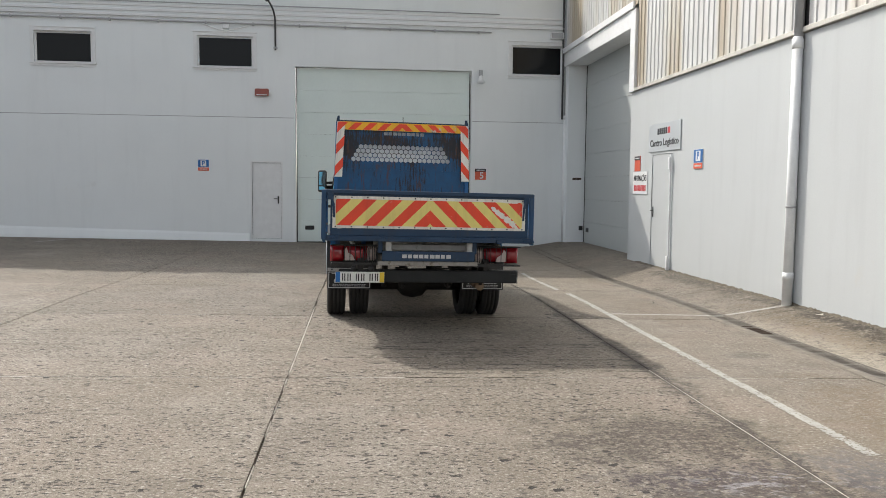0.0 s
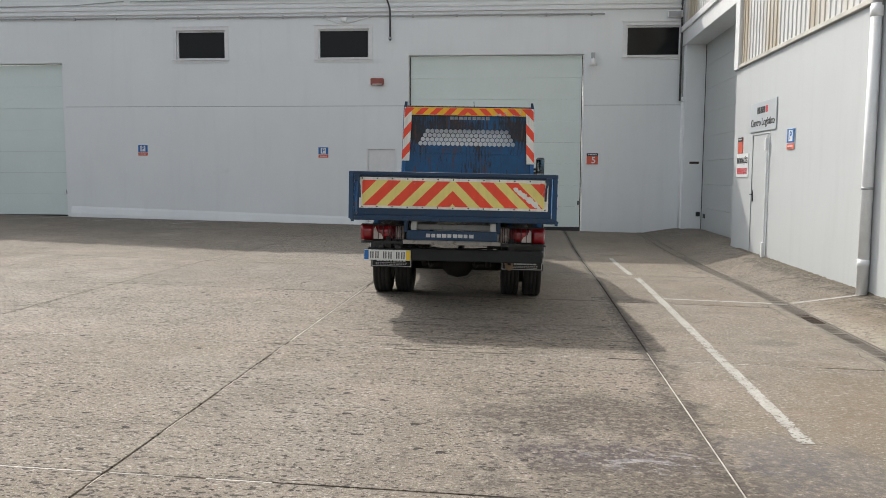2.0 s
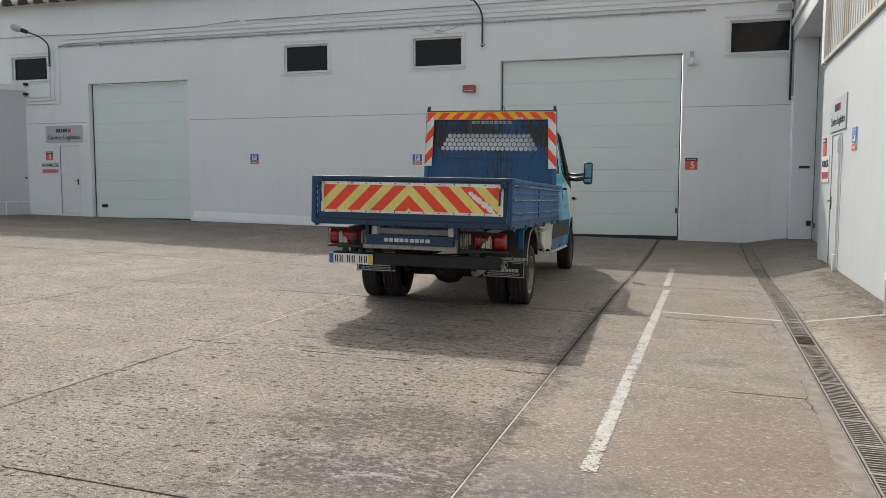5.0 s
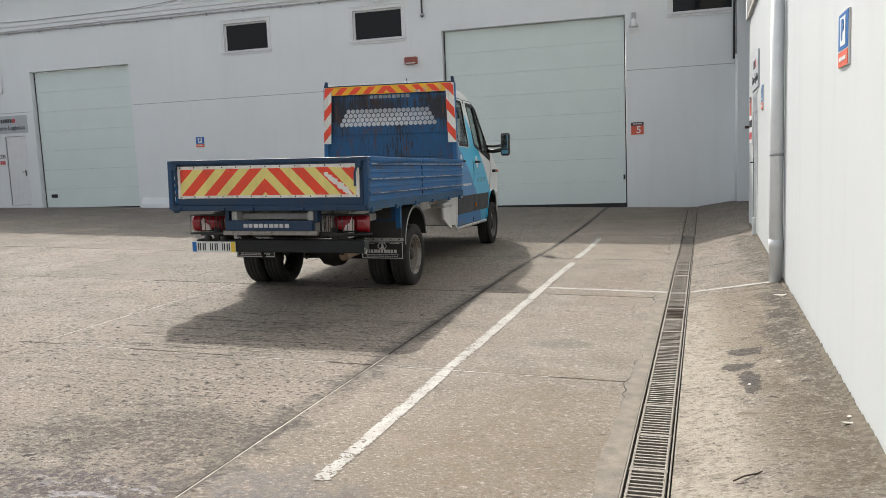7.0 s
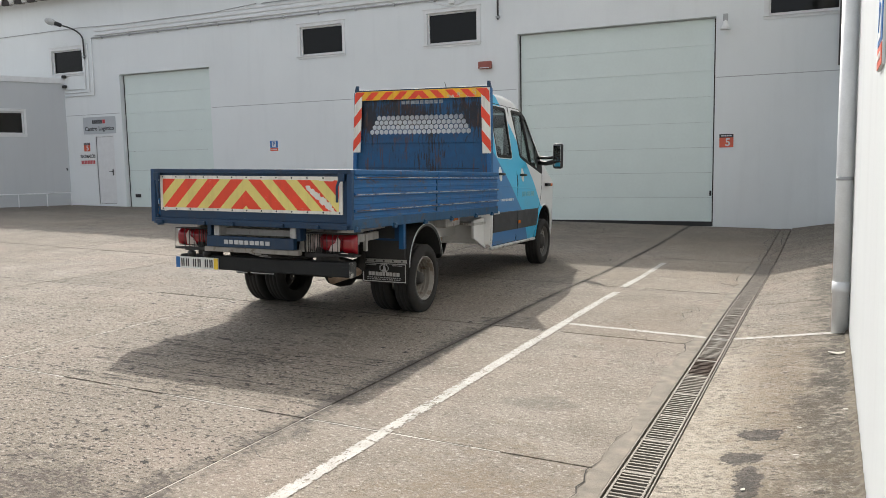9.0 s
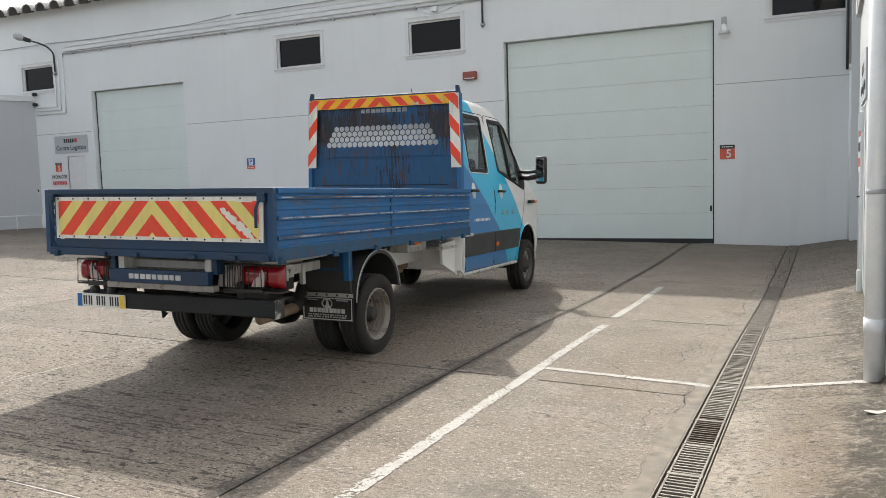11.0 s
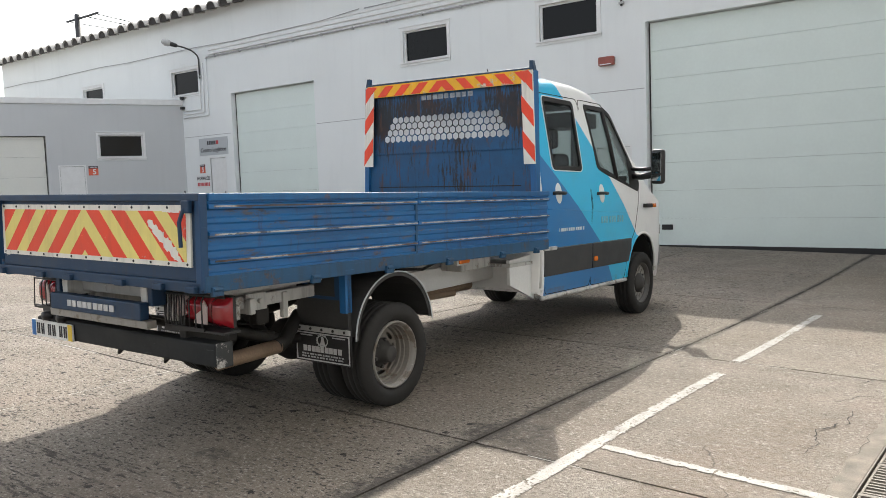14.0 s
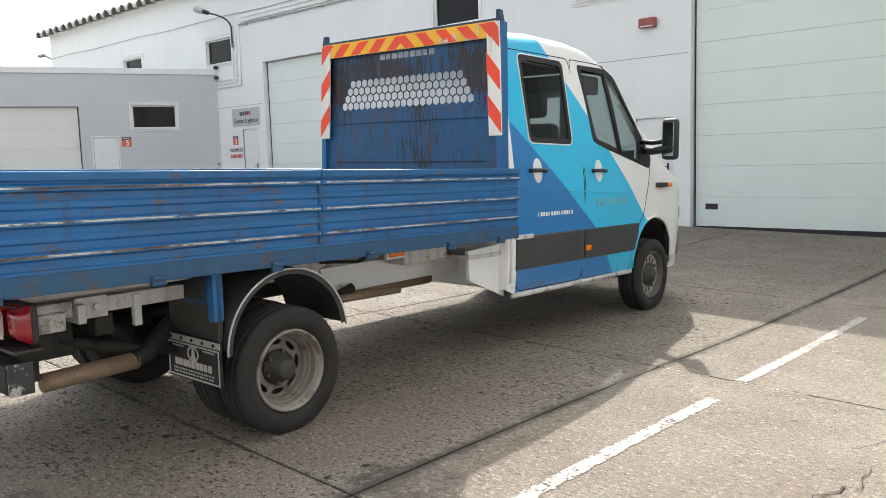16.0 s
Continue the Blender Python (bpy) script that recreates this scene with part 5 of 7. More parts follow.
M_SEAT = simple("dark_seat_cloth", (0.02, 0.02, 0.022), 0.9, var=0.3, scale=12)
M_MIRRORGLASS = simple("mirror_glass", (0.34, 0.36, 0.37), 0.05, 1.0, var=0.02)
M_RUBBER = simple("black_rubber", (0.012, 0.012, 0.012), 0.65, var=0.3)
M_FLAP = simple("mudflap_rubber", (0.015, 0.015, 0.016), 0.6, var=0.4, scale=8)
M_FENDER = simple("black_fender_plastic", (0.036, 0.036, 0.036), 0.55, var=0.4, scale=7)


def glass_mat(name="vehicle_glass", tint=(0.80, 0.87, 0.85)):
    n = Nodes(name)
    tr = n.add("ShaderNodeBsdfTransparent", Color=tint)
    gl = n.add("ShaderNodeBsdfGlossy", Color=(0.9, 0.95, 0.95), Roughness=0.02)
    lw = n.add("ShaderNodeLayerWeight", Blend=0.5).outputs["Facing"]
    fac = n.math("MULTIPLY_ADD", n.math("POWER", lw, 4.0), 0.6, 0.05)
    mx = n.add("ShaderNodeMixShader", i0=fac, i1=tr.outputs[0], i2=gl.outputs[0])
    n.t.links.new(mx.outputs[0], n.out.inputs[0])
    return n.m


def grimy_mat():
    """The headboard sheet: blue, with tarry black runs from its top half."""
    n = Nodes("grimy_headboard_paint")
    v = n.pos(obj=True)
    z = n.add("ShaderNodeSeparateXYZ", i0=n.add("ShaderNodeTexCoord").outputs["Object"]).outputs[2]
    runs = n.noise(9.0, 6.0, n.pos((6.0, 1.0, 0.5), True), 0.8)
    wide = n.noise(2.6, 4.0, n.pos((1.0, 1.0, 0.45), True), 0.6)
    blot = n.noise(6.0, 6.0, v, 0.75)
    col = n.mix(n.ramp(blot, [(0.3, 0.8), (0.65, 0.0)]), (0.006, 0.084, 0.205), (0.006, 0.046, 0.115))
    # grime gathers under the top board and round the field of holes
    height = n.add("ShaderNodeMapRange", i0=z, i1=1.2, i2=2.6, i3=0.0, i4=1.0).outputs[0]
    upper = n.math("MULTIPLY_ADD", n.ramp(height, [(0.14, 0.0), (0.48, 0.32), (0.54, 0.40), (0.57, 0.90), (0.74, 0.90), (0.79, 0.55), (0.90, 0.85)]), 0.12, -0.018)
    mixed = n.math("ADD", n.math("MULTIPLY", runs, 0.55), n.math("ADD", n.math("MULTIPLY", wide, 0.3), n.math("MULTIPLY", blot, 0.15)))
    tar = n.ramp(n.math("ADD", mixed, upper), [(0.535, 0.0), (0.570, 0.95)])
    col = n.mix(tar, col, n.ramp(blot, [(0.48, (0.009, 0.010, 0.012)), (0.68, (0.042, 0.020, 0.014))]))
    rust = n.math("MULTIPLY", n.ramp(n.noise(6.0, 6.0, n.pos((2.2, 1, 0.30), True), 0.75), [(0.565, 0.0), (0.64, 1.0)]), 0.75)
    col = n.mix(rust, col, (0.080, 0.034, 0.020))
    n.bump(n.math("ADD", runs, n.noise(40.0, 3.0, v)), 0.15, 0.003)
    return n.done(col, n.ramp(blot, [(0.3, 0.45), (0.7, 0.7)]))


M_GLASS = glass_mat()
# dark tint added to keep sunlight through the cab off the ground
M_SCREEN = glass_mat("tinted_windscreen", (0.46, 0.52, 0.51))
M_GRIMY = grimy_mat()


def clip_poly(poly, a, b, c):
    """The part of a polygon where a*u + b*v <= c."""
    out = []
    for i, p in enumerate(poly):
        q = poly[(i + 1) % len(poly)]
        dp, dq = a * p[0] + b * p[1] - c, a * q[0] + b * q[1] - c
        if dp <= 0:
            out.append(p)
        if dp * dq < 0:
            t = dp / (dp - dq)
            out.append((p[0] + (q[0] - p[0]) * t, p[1] + (q[1] - p[1]) * t))
    return out


truck = empty("truck", TRUCK, "blue dropside crew cab truck with warning chevrons, parked on concrete", "truck")


def body(name, bm, material, parent=None, label="", smooth=False):
    """A part of the sprung body."""
    bm.transform(SIT)
    return part(name, bm, material, parent or truck, label, smooth)


def plain(name, bm, material, parent=None, label="", smooth=False):
    return part(name, bm, material, parent or truck, label, smooth)


def mark_row(x0, x1, count):
    """Places, widths and heights of a row of upright marks."""
    step = (x1 - x0) / count
    out = []
    for k in range(count):
        out.append((x0 + k * step, step * (0.80, 0.72, 0.84)[k % 3], 1.0))
    return out


# ---- load bed
def build_bed():
    W, L, TOP, LOW = 1.065, 3.68, 1.485, 1.05
    floor = body("bed_floor", box(-W + 0.03, W - 0.03, 0.04, L - 0.03, 1.02, 1.055), M_BOARDMETAL, None, "scuffed metal bed floor")
    # side boards: pressed profile with three rubbed ribs
    prof = [(0.0, 1.06), (0.0, 1.085), (-0.008, 1.09), (-0.010, 1.125), (0.016, 1.135), (0.016, 1.156), (-0.008, 1.163),
            (-0.008, 1.195), (-0.001, 1.205), (-0.001, 1.226), (-0.008, 1.236), (-0.008, 1.262), (0.018, 1.272), (0.018, 1.294), (-0.008, 1.302),
            (-0.008, 1.335), (-0.001, 1.345), (-0.001, 1.366), (-0.010, 1.376), (-0.010, 1.408), (0.016, 1.417), (0.016, 1.438), (0.0, 1.447), (0.0, TOP)]
    ribs = [(0.0165, 1.141, 1.150), (0.0185, 1.279, 1.288), (0.0165, 1.425, 1.433)]
    for side in (1, -1):
        for ya, yb in ((0.03, 1.774), (1.781, L)):
            bm = bmesh.new()
            for y0, y1 in ((ya, yb),):
                lo = [bm.verts.new((side * (W + d), y0, z)) for d, z in prof]
                hi = [bm.verts.new((side * (W + d), y1, z)) for d, z in prof]
                bi = [bm.verts.new((side * (W - 0.025), y0, z)) for z in (prof[0][1], prof[-1][1])]
                bj = [bm.verts.new((side * (W - 0.025), y1, z)) for z in (prof[0][1], prof[-1][1])]
                for i in range(len(prof) - 1):
                    bm.faces.new((lo[i], lo[i + 1], hi[i + 1], hi[i]))
                bm.faces.new((lo[-1], bi[1], bj[1], hi[-1]))
                bm.faces.new((bi[1], bi[0], bj[0], bj[1]))
                bm.faces.new((bi[0], lo[0], hi[0], bj[0]))
                bm.faces.new(lo + [bi[1], bi[0]])
                bm.faces.new((hi + [bj[1], bj[0]])[::-1])
            bmesh.ops.recalc_face_normals(bm, faces=bm.faces[:])
            board = body("side_board", bm, M_RIB, None, "dented blue pressed steel side board")
            for d, z0, z1 in ribs:
                x = side * (W + d)
                body("rubbed_rib", box(min(x, x + side * 0.0015), max(x, x + side * 0.0015), ya + 0.03, yb - 0.01, z0, z1), M_RUB if z0 in (1.279,) else M_RUBDARK, board, "paint rubbed off the rib")
            body("top_rail", box(side * W - 0.03, side * W + 0.018, ya, yb, TOP - 0.028, TOP + 0.012, 0.005), M_BLUE, board)
        body("mid_post", box(side * W - 0.03, side * W + 0.001, 1.766, 1.789, 1.0, TOP - 0.03, 0.001), M_RAIL)
        rail = body("side_rail", box(side * (W - 0.005) - 0.035, side * (W - 0.005) + 0.015, 0.0, L, 0.985, 1.072, 0.004), M_RAIL, None, "grimy blue bed frame rail")
        for y in (0.07, 0.78, 1.46, 2.15, 2.89, 3.45):
            hk = box(side * (W + 0.012) - 0.014, side * (W + 0.012) + 0.014, y - 0.035, y + 0.035, 0.965, 1.015, 0.004)
            tube([(side * (W + 0.022), y - 0.03, 1.0), (side * (W + 0.022), y + 0.03, 1.0)], 0.012, 8, hk)
            body("hinge", hk, M_RAIL, rail)
        body("corner_post", box(side * W - 0.04, side * W + 0.008, -0.02, 0.026, 1.0, TOP + 0.01, 0.005), M_BLUEMID)
    # tailgate
    tail = body("tailgate", box(-W + 0.05, W - 0.05, 0.0, 0.03, 1.04, TOP, 0.004), M_BLUEDARK, None, "dark blue tailgate")
    body("tail_rail", box(-W, W, -0.022, 0.03, TOP - 0.03, TOP + 0.012, 0.006), M_BLUEDARK, tail)
    low = body("rear_rail", box(-W + 0.0, W - 0.0, -0.02, 0.05, 0.985, 1.04, 0.005), M_BLUEDARK, None, "dark blue rear frame rail")
    for x in (-1.0, -0.5, -0.18, 0.36, 0.72, 1.0):
        body("hinge", box(x - 0.04, x + 0.04, -0.045, 0.0, 0.985, 1.02, 0.006), M_BLUEDARK, low)
    # chevron board on the tailgate
    u0, u1, v0, v1 = -0.995, 0.980, 1.114, 1.436
    bm = prism(rect(u0, u1, v0, v1), -0.012, 0.0)
    board = body("chevron_board", bm, M_WHITERETRO, tail, "white board with scuffed red and yellow chevrons")
    iu0, iu1, iv0, iv1 = u0 + 0.032, u1 - 0.035, v0 + 0.027, v1 - 0.031
    return board, (iu0, iu1, iv0, iv1), tail, (u0, u1, v0, v1)


board, (iu0, iu1, iv0, iv1), tailgate, (bu0, bu1, bv0, bv1) = build_bed()


def chevron_band(a, b):
    """Both arms of one chevron, as two polygons."""
    out = []
    k, mid = 1.0, -0.012
    for s in (-1, 1):
        p = rect(iu0, mid, iv0, iv1) if s < 0 else rect(mid, iu1, iv0, iv1)
        # v - iv0 + k*|u - mid| between a and b
        p = clip_poly(p, s * k, 1, b + iv0 + s * k * mid)
        p = clip_poly(p, -s * k, -1, -(a + iv0 + s * k * mid))
        if len(p) > 2:
            out.append(p)
    return out


def build_chevrons():
    edge, k = -0.090, 0
    while edge < 1.3:
        step = 0.136 if k % 2 else 0.122
        for p in chevron_band(max(edge, -0.01), edge + step):
            bm = prism(p, -0.0145, -0.012)
            body("red_stripe" if k % 2 else "yellow_stripe", bm, M_REDRETRO if k % 2 else M_YELRETRO, tailgate)
        edge += step
        k += 1
    # rivets round the board, a torn patch, latches
    for k in range(13):
        u = bu0 + 0.03 + (bu1 - bu0 - 0.06) * k / 12
        for v in (bv0 + 0.014, bv1 - 0.013):
            body("rivet", _rivet(u, v), M_BLACK, tailgate)
    rnd = random.Random(5)
    # a long ragged tear and two small ones
    for (ua, va), (ub, vb), thick in (((0.62, 1.352), (0.905, 1.135), 0.023), ((0.74, 1.407), (0.90, 1.400), 0.007), ((-0.955, 1.13), (-0.90, 1.115), 0.014)):
        near, far = [], []
        for k in range(25):
            t = k / 24
            w = thick * (0.25 + math.sin(math.pi * t) ** 0.5) * rnd.uniform(0.55, 1.25)
            u, v = ua + (ub - ua) * t, va + (vb - va) * t
            near.append((min(iu1, u + w * rnd.uniform(0.4, 1.0)), min(iv1, v + w)))
            far.append((u - w * rnd.uniform(0.4, 0.9), v - w * rnd.uniform(0.5, 1.0)))
        body("torn_patch", prism(near + far[::-1], -0.0165, -0.0146), M_WHITERETRO, tailgate, "bare white patch where the film is torn")
    for x in (-1.015, 0.985):
        s = 1 if x > 0 else -1
        bm = box(x - 0.03, x + 0.03, -0.05, -0.02, 1.395, 1.46, 0.006)
        tube([(x - s * 0.01, -0.045, 1.42), (x - s * 0.03, -0.06, 1.35), (x - s * 0.035, -0.05, 1.22)], 0.011, 8, bm)
        body("latch", bm, M_BLUEDARK, tailgate, "dark spring latch with a long lever")


def _rivet(u, v):
    bm = lathe([(0.0, 0.008), (0.004, 0.006), (0.005, 0.0005)], 8)
    bm.transform(pose(u, -0.012, v, 0, 0, -90))
    return bm


build_chevrons()


# ---- headboard rack with perforated sheet
def build_headboard():
    y0 = 3.56
    zt, zb = 2.545, 1.13
    # the sheet: a tapered plate with a field of hexagonal holes
    R, step = 0.0392, 0.0688
    holes = []
    for r in range(4):
        zc = 2.020 + r * step * 0.885
        n = (21, 20, 19, 18)[r]
        half = (n - 1) * step / 2
        cx = 0.02
        for i in range(n):
            x = cx - half + i * step
            holes.append([(x + R * 0.90 * math.cos(radians(a)), zc + R * 0.90 * math.sin(radians(a))) for a in (30, 90, 150, 210, 270, 330)][::-1])
    out = [(-0.90, zb), (1.0, zb), (1.0, 1.75), (0.965, 2.515), (-0.875, 2.515), (-0.90, 1.75)]
    sheet = body("headboard", prism(out, y0, y0 + 0.004, holes), M_GRIMY, None, "blue headboard sheet with tarry runs and hexagonal holes")
    for side, xa, xb in ((-1, -0.955, -0.905), (1, 0.985, 1.035)):
        xt = 0.03 * side
        bm = bmesh.new()
        v = [bm.verts.new(p) for p in ((xa, y0 - 0.03, 1.05), (xb, y0 - 0.03, 1.05), (xb, y0 + 0.05, 1.05), (xa, y0 + 0.05, 1.05),
                                       (xa - xt, y0 - 0.03, zt), (xb - xt, y0 - 0.03, zt), (xb - xt, y0 + 0.05, zt), (xa - xt, y0 + 0.05, zt))]
        for q in ((0, 1, 2, 3), (7, 6, 5, 4), (0, 4, 5, 1), (1, 5, 6, 2), (2, 6, 7, 3), (3, 7, 4, 0)):
            bm.faces.new([v[i] for i in q])
        bmesh.ops.recalc_face_normals(bm, faces=bm.faces[:])
        body("rack_post", bm, M_BLUE)
        tip = prism([(xa - xt, zt), (xb - xt, zt), (xb - xt - 0.01 * (1 + side), zt + 0.085), (xa - xt + 0.01 * (1 - side), zt + 0.085)], y0 - 0.02, y0 + 0.02)
        body("post_tip", tip, M_BLUEDARK)
        # slanted red and white warning strip
        a, b = (-0.91, -0.80) if side < 0 else (0.885, 1.0)
        base = body("warning_strip", prism([(a - 0.028, 1.755), (b - 0.028, 1.755), (b, 2.545), (a, 2.545)] if side < 0 else [(a + 0.028, 1.735), (b + 0.028, 1.735), (b, 2.545), (a, 2.545)], y0 - 0.042, y0 - 0.032), M_WHITERETRO, None, "red and white slanted warning strip")
        for k in range(4):
            foot = (1.755 if side < 0 else 1.735) + 0.045 + k * 0.29 - 0.0575
            rise = lambda u: (u - (a - 0.05)) * 1.15 if side < 0 else ((b + 0.05) - u) * 1.15
            quad = [(a - 0.05, foot + rise(a - 0.05)), (b + 0.05, foot + rise(b + 0.05)), (b + 0.05, foot + 0.135 + rise(b + 0.05)), (a - 0.05, foot + 0.135 + rise(a - 0.05))]
            p = quad
            tilt = 0.035 / 0.79
            if side < 0:
                p = clip_poly(p, -1, tilt, -(a - 0.028) + tilt * 1.755)
                p = clip_poly(p, 1, -tilt, (b - 0.028) - tilt * 1.755)
            else:
                p = clip_poly(p, -1, -tilt, -(a + 0.028) - tilt * 1.735)
                p = clip_poly(p, 1, tilt, (b + 0.028) + tilt * 1.735)
            p = clip_poly(p, 0, 1, 2.543)
            p = clip_poly(p, 0, -1, -1.757 if side < 0 else -1.737)
            if len(p) > 2:
                body("red_stripe", prism(p, y0 - 0.045, y0 - 0.042), M_REDRETRO, base)
    # top board of chevrons
    ta, tb, t0, t1 = -0.875, 0.965, 2.435, 2.55
    top = body("top_board", prism(rect(ta, tb, t0, t1), y0 - 0.04, y0 - 0.03), M_ORARETRO, None, "amber and red chevron board along the rack top")
    mid = 0.03
    e, k = -0.05, 0
    while e < 1.05:
        for s in (-1, 1):
            p = rect(ta + 0.005, mid, t0 + 0.005, t1 - 0.012) if s < 0 else rect(mid, tb - 0.005, t0 + 0.005, t1 - 0.012)
            p = clip_poly(p, s, 1.05, e + 0.105 + s * mid + 1.05 * t0)
            p = clip_poly(p, -s, -1.05, -(e + s * mid + 1.05 * t0))
            if len(p) > 2 and k % 2 == 1:
                body("red_stripe", prism(p, y0 - 0.043, y0 - 0.040), M_REDRETRO, top)
        e += 0.105
        k += 1
    body("top_bar", box(ta - 0.02, tb + 0.02, y0 - 0.03, y0 + 0.03, 2.545, 2.57, 0.006), M_BLUEDARK)
    # row of worn silver bars
    for x, w, h in mark_row(-0.235, 0.365, 9):
        body("name_bar", box(x, x + w, y0 - 0.004, y0 - 0.0005, 2.375, 2.375 + 0.045 * h, 0.001), M_WORNLETTER, sheet)
    body("fold", prism([(-0.895, 1.875), (0.985, 1.875), (0.98, 1.945), (-0.89, 1.945)], y0 - 0.012, y0), M_GRIMY, sheet)
    body("seam", box(-0.78, 0.86, y0 - 0.004, y0, 1.545, 1.553), M_CHASSISDARK, sheet)
    body("aerial", tube([(0.12, 4.3, 2.5), (0.10, 4.2, 2.72)], 0.005, 6), M_BLACK)


build_headboard()


# ---- rear end: lamps, boards, underrun bar, plate
def tail_lamp(side):
    """Long lamp with a domed red lens, a pale middle and a wrapped outer lens, behind bent wire loops."""
    x0, x1 = (0.485, 0.985) if side > 0 else (-0.99, -0.52)
    y = 0.24
    lamp = plain("tail_lamp", box(x0, x1 - 0.02 * (side > 0), y + 0.03, y + 0.07, 0.75, 0.93, 0.012), M_BLACK, None, "red and white tail lamp behind a black wire guard")
    inner = x0 if side > 0 else x1
    s = side
    def lens(a, b, bulge, material, label, z0=0.765, z1=0.915):
        xa, xb = sorted((inner + s * a, inner + s * b))
        bm = bmesh.new()
        nx, nz = 8, 6
        rows = []
        for j in range(nz + 1):
            v = 2 * j / nz - 1
            row = []
            for i in range(nx + 1):
                u = 2 * i / nx - 1
                out = max(0.0, 1 - abs(u) ** 4) ** 0.5 * max(0.0, 1 - abs(v) ** 4) ** 0.5
                row.append(bm.verts.new(((xa + xb) / 2 + u * (xb - xa) / 2, y + 0.032 - bulge * out, (z0 + z1) / 2 + v * (z1 - z0) / 2)))
            rows.append(row)
        for ra, rb in zip(rows, rows[1:]):
            for i in range(nx):
                bm.faces.new((ra[i], ra[i + 1], rb[i + 1], rb[i]))
        bmesh.ops.recalc_face_normals(bm, faces=bm.faces[:])
        plain("lens", bm, material, lamp, label, True)
    # pale lens added where a white bracket plate shows behind the loops
    lens(0.015, 0.115, 0.035, M_CLEARLENS, "pale lens added before the bracket plate")
    lens(0.11, 0.355, 0.060, M_REDLENS, "domed red lens")
    lens(0.345, 0.492, 0.055, M_REDLENS, "wrapped outer red lens", 0.755, 0.922)
    # pale irregular field between the two red lenses
    pale = [(0.235, 0.772), (0.345, 0.772), (0.352, 0.87), (0.325, 0.905), (0.305, 0.85), (0.260, 0.825)]
    plain("pale_field", prism([(inner + s * u, v) for u, v in pale][::s], y - 0.034, y - 0.026), M_CLEARLENS, lamp, "pale irregular field")
    # wire loops, a top rail and a tray
    for k in range(4):
        x = inner + s * (0.025 + k * 0.047)
        loop = [(x - 0.014, y - 0.045, 0.93), (x - 0.016, y - 0.055, 0.80), (x - 0.012, y - 0.055, 0.765), (x, y - 0.055, 0.752), (x + 0.012, y - 0.055, 0.765), (x + 0.016, y - 0.055, 0.80), (x + 0.014, y - 0.05, 0.90), (x + 0.006, y - 0.045, 0.93)]
        plain("guard_wire", tube(loop, 0.0042, 6), M_BLACK, lamp, "", True)
    for a in (0.235, 0.29, 0.345):
        x = inner + s * a
        plain("guard_wire", tube([(x, y - 0.04, 0.935), (x, y - 0.062, 0.90), (x, y - 0.062, 0.76), (x, y - 0.03, 0.738)], 0.0042, 6), M_BLACK, lamp, "", True)
    xa, xb = sorted((x0, x1 + 0.005 * s))
    plain("guard_frame", tube([(xa, y - 0.05, 0.75), (xa, y - 0.055, 0.93), (xb, y - 0.03, 0.93)] if side > 0 else [(xb, y - 0.05, 0.75), (xb, y - 0.055, 0.93), (xa, y - 0.04, 0.93), (xa, y - 0.05, 0.75), (xb, y - 0.05, 0.75)], 0.006, 6), M_BLACK, lamp, "", True)
    xa, xb = sorted((inner, inner + s * 0.35))
    plain("guard_rail", tube([(xa, y - 0.042, 0.934), (xb, y - 0.042, 0.934)], 0.006, 6), M_BLACK, lamp, "", True)
    plain("guard_tray", prism([(xa, 0.715), (xb, 0.735), (xb, 0.752), (xa, 0.752)], y - 0.058, y - 0.05), M_BLACK, lamp)
    plain("tray_shelf", box(min(x0, x1) - 0.01, max(x0, x1) + 0.005, y - 0.05, y + 0.07, 0.728, 0.742, 0.003), M_BLACK, lamp)


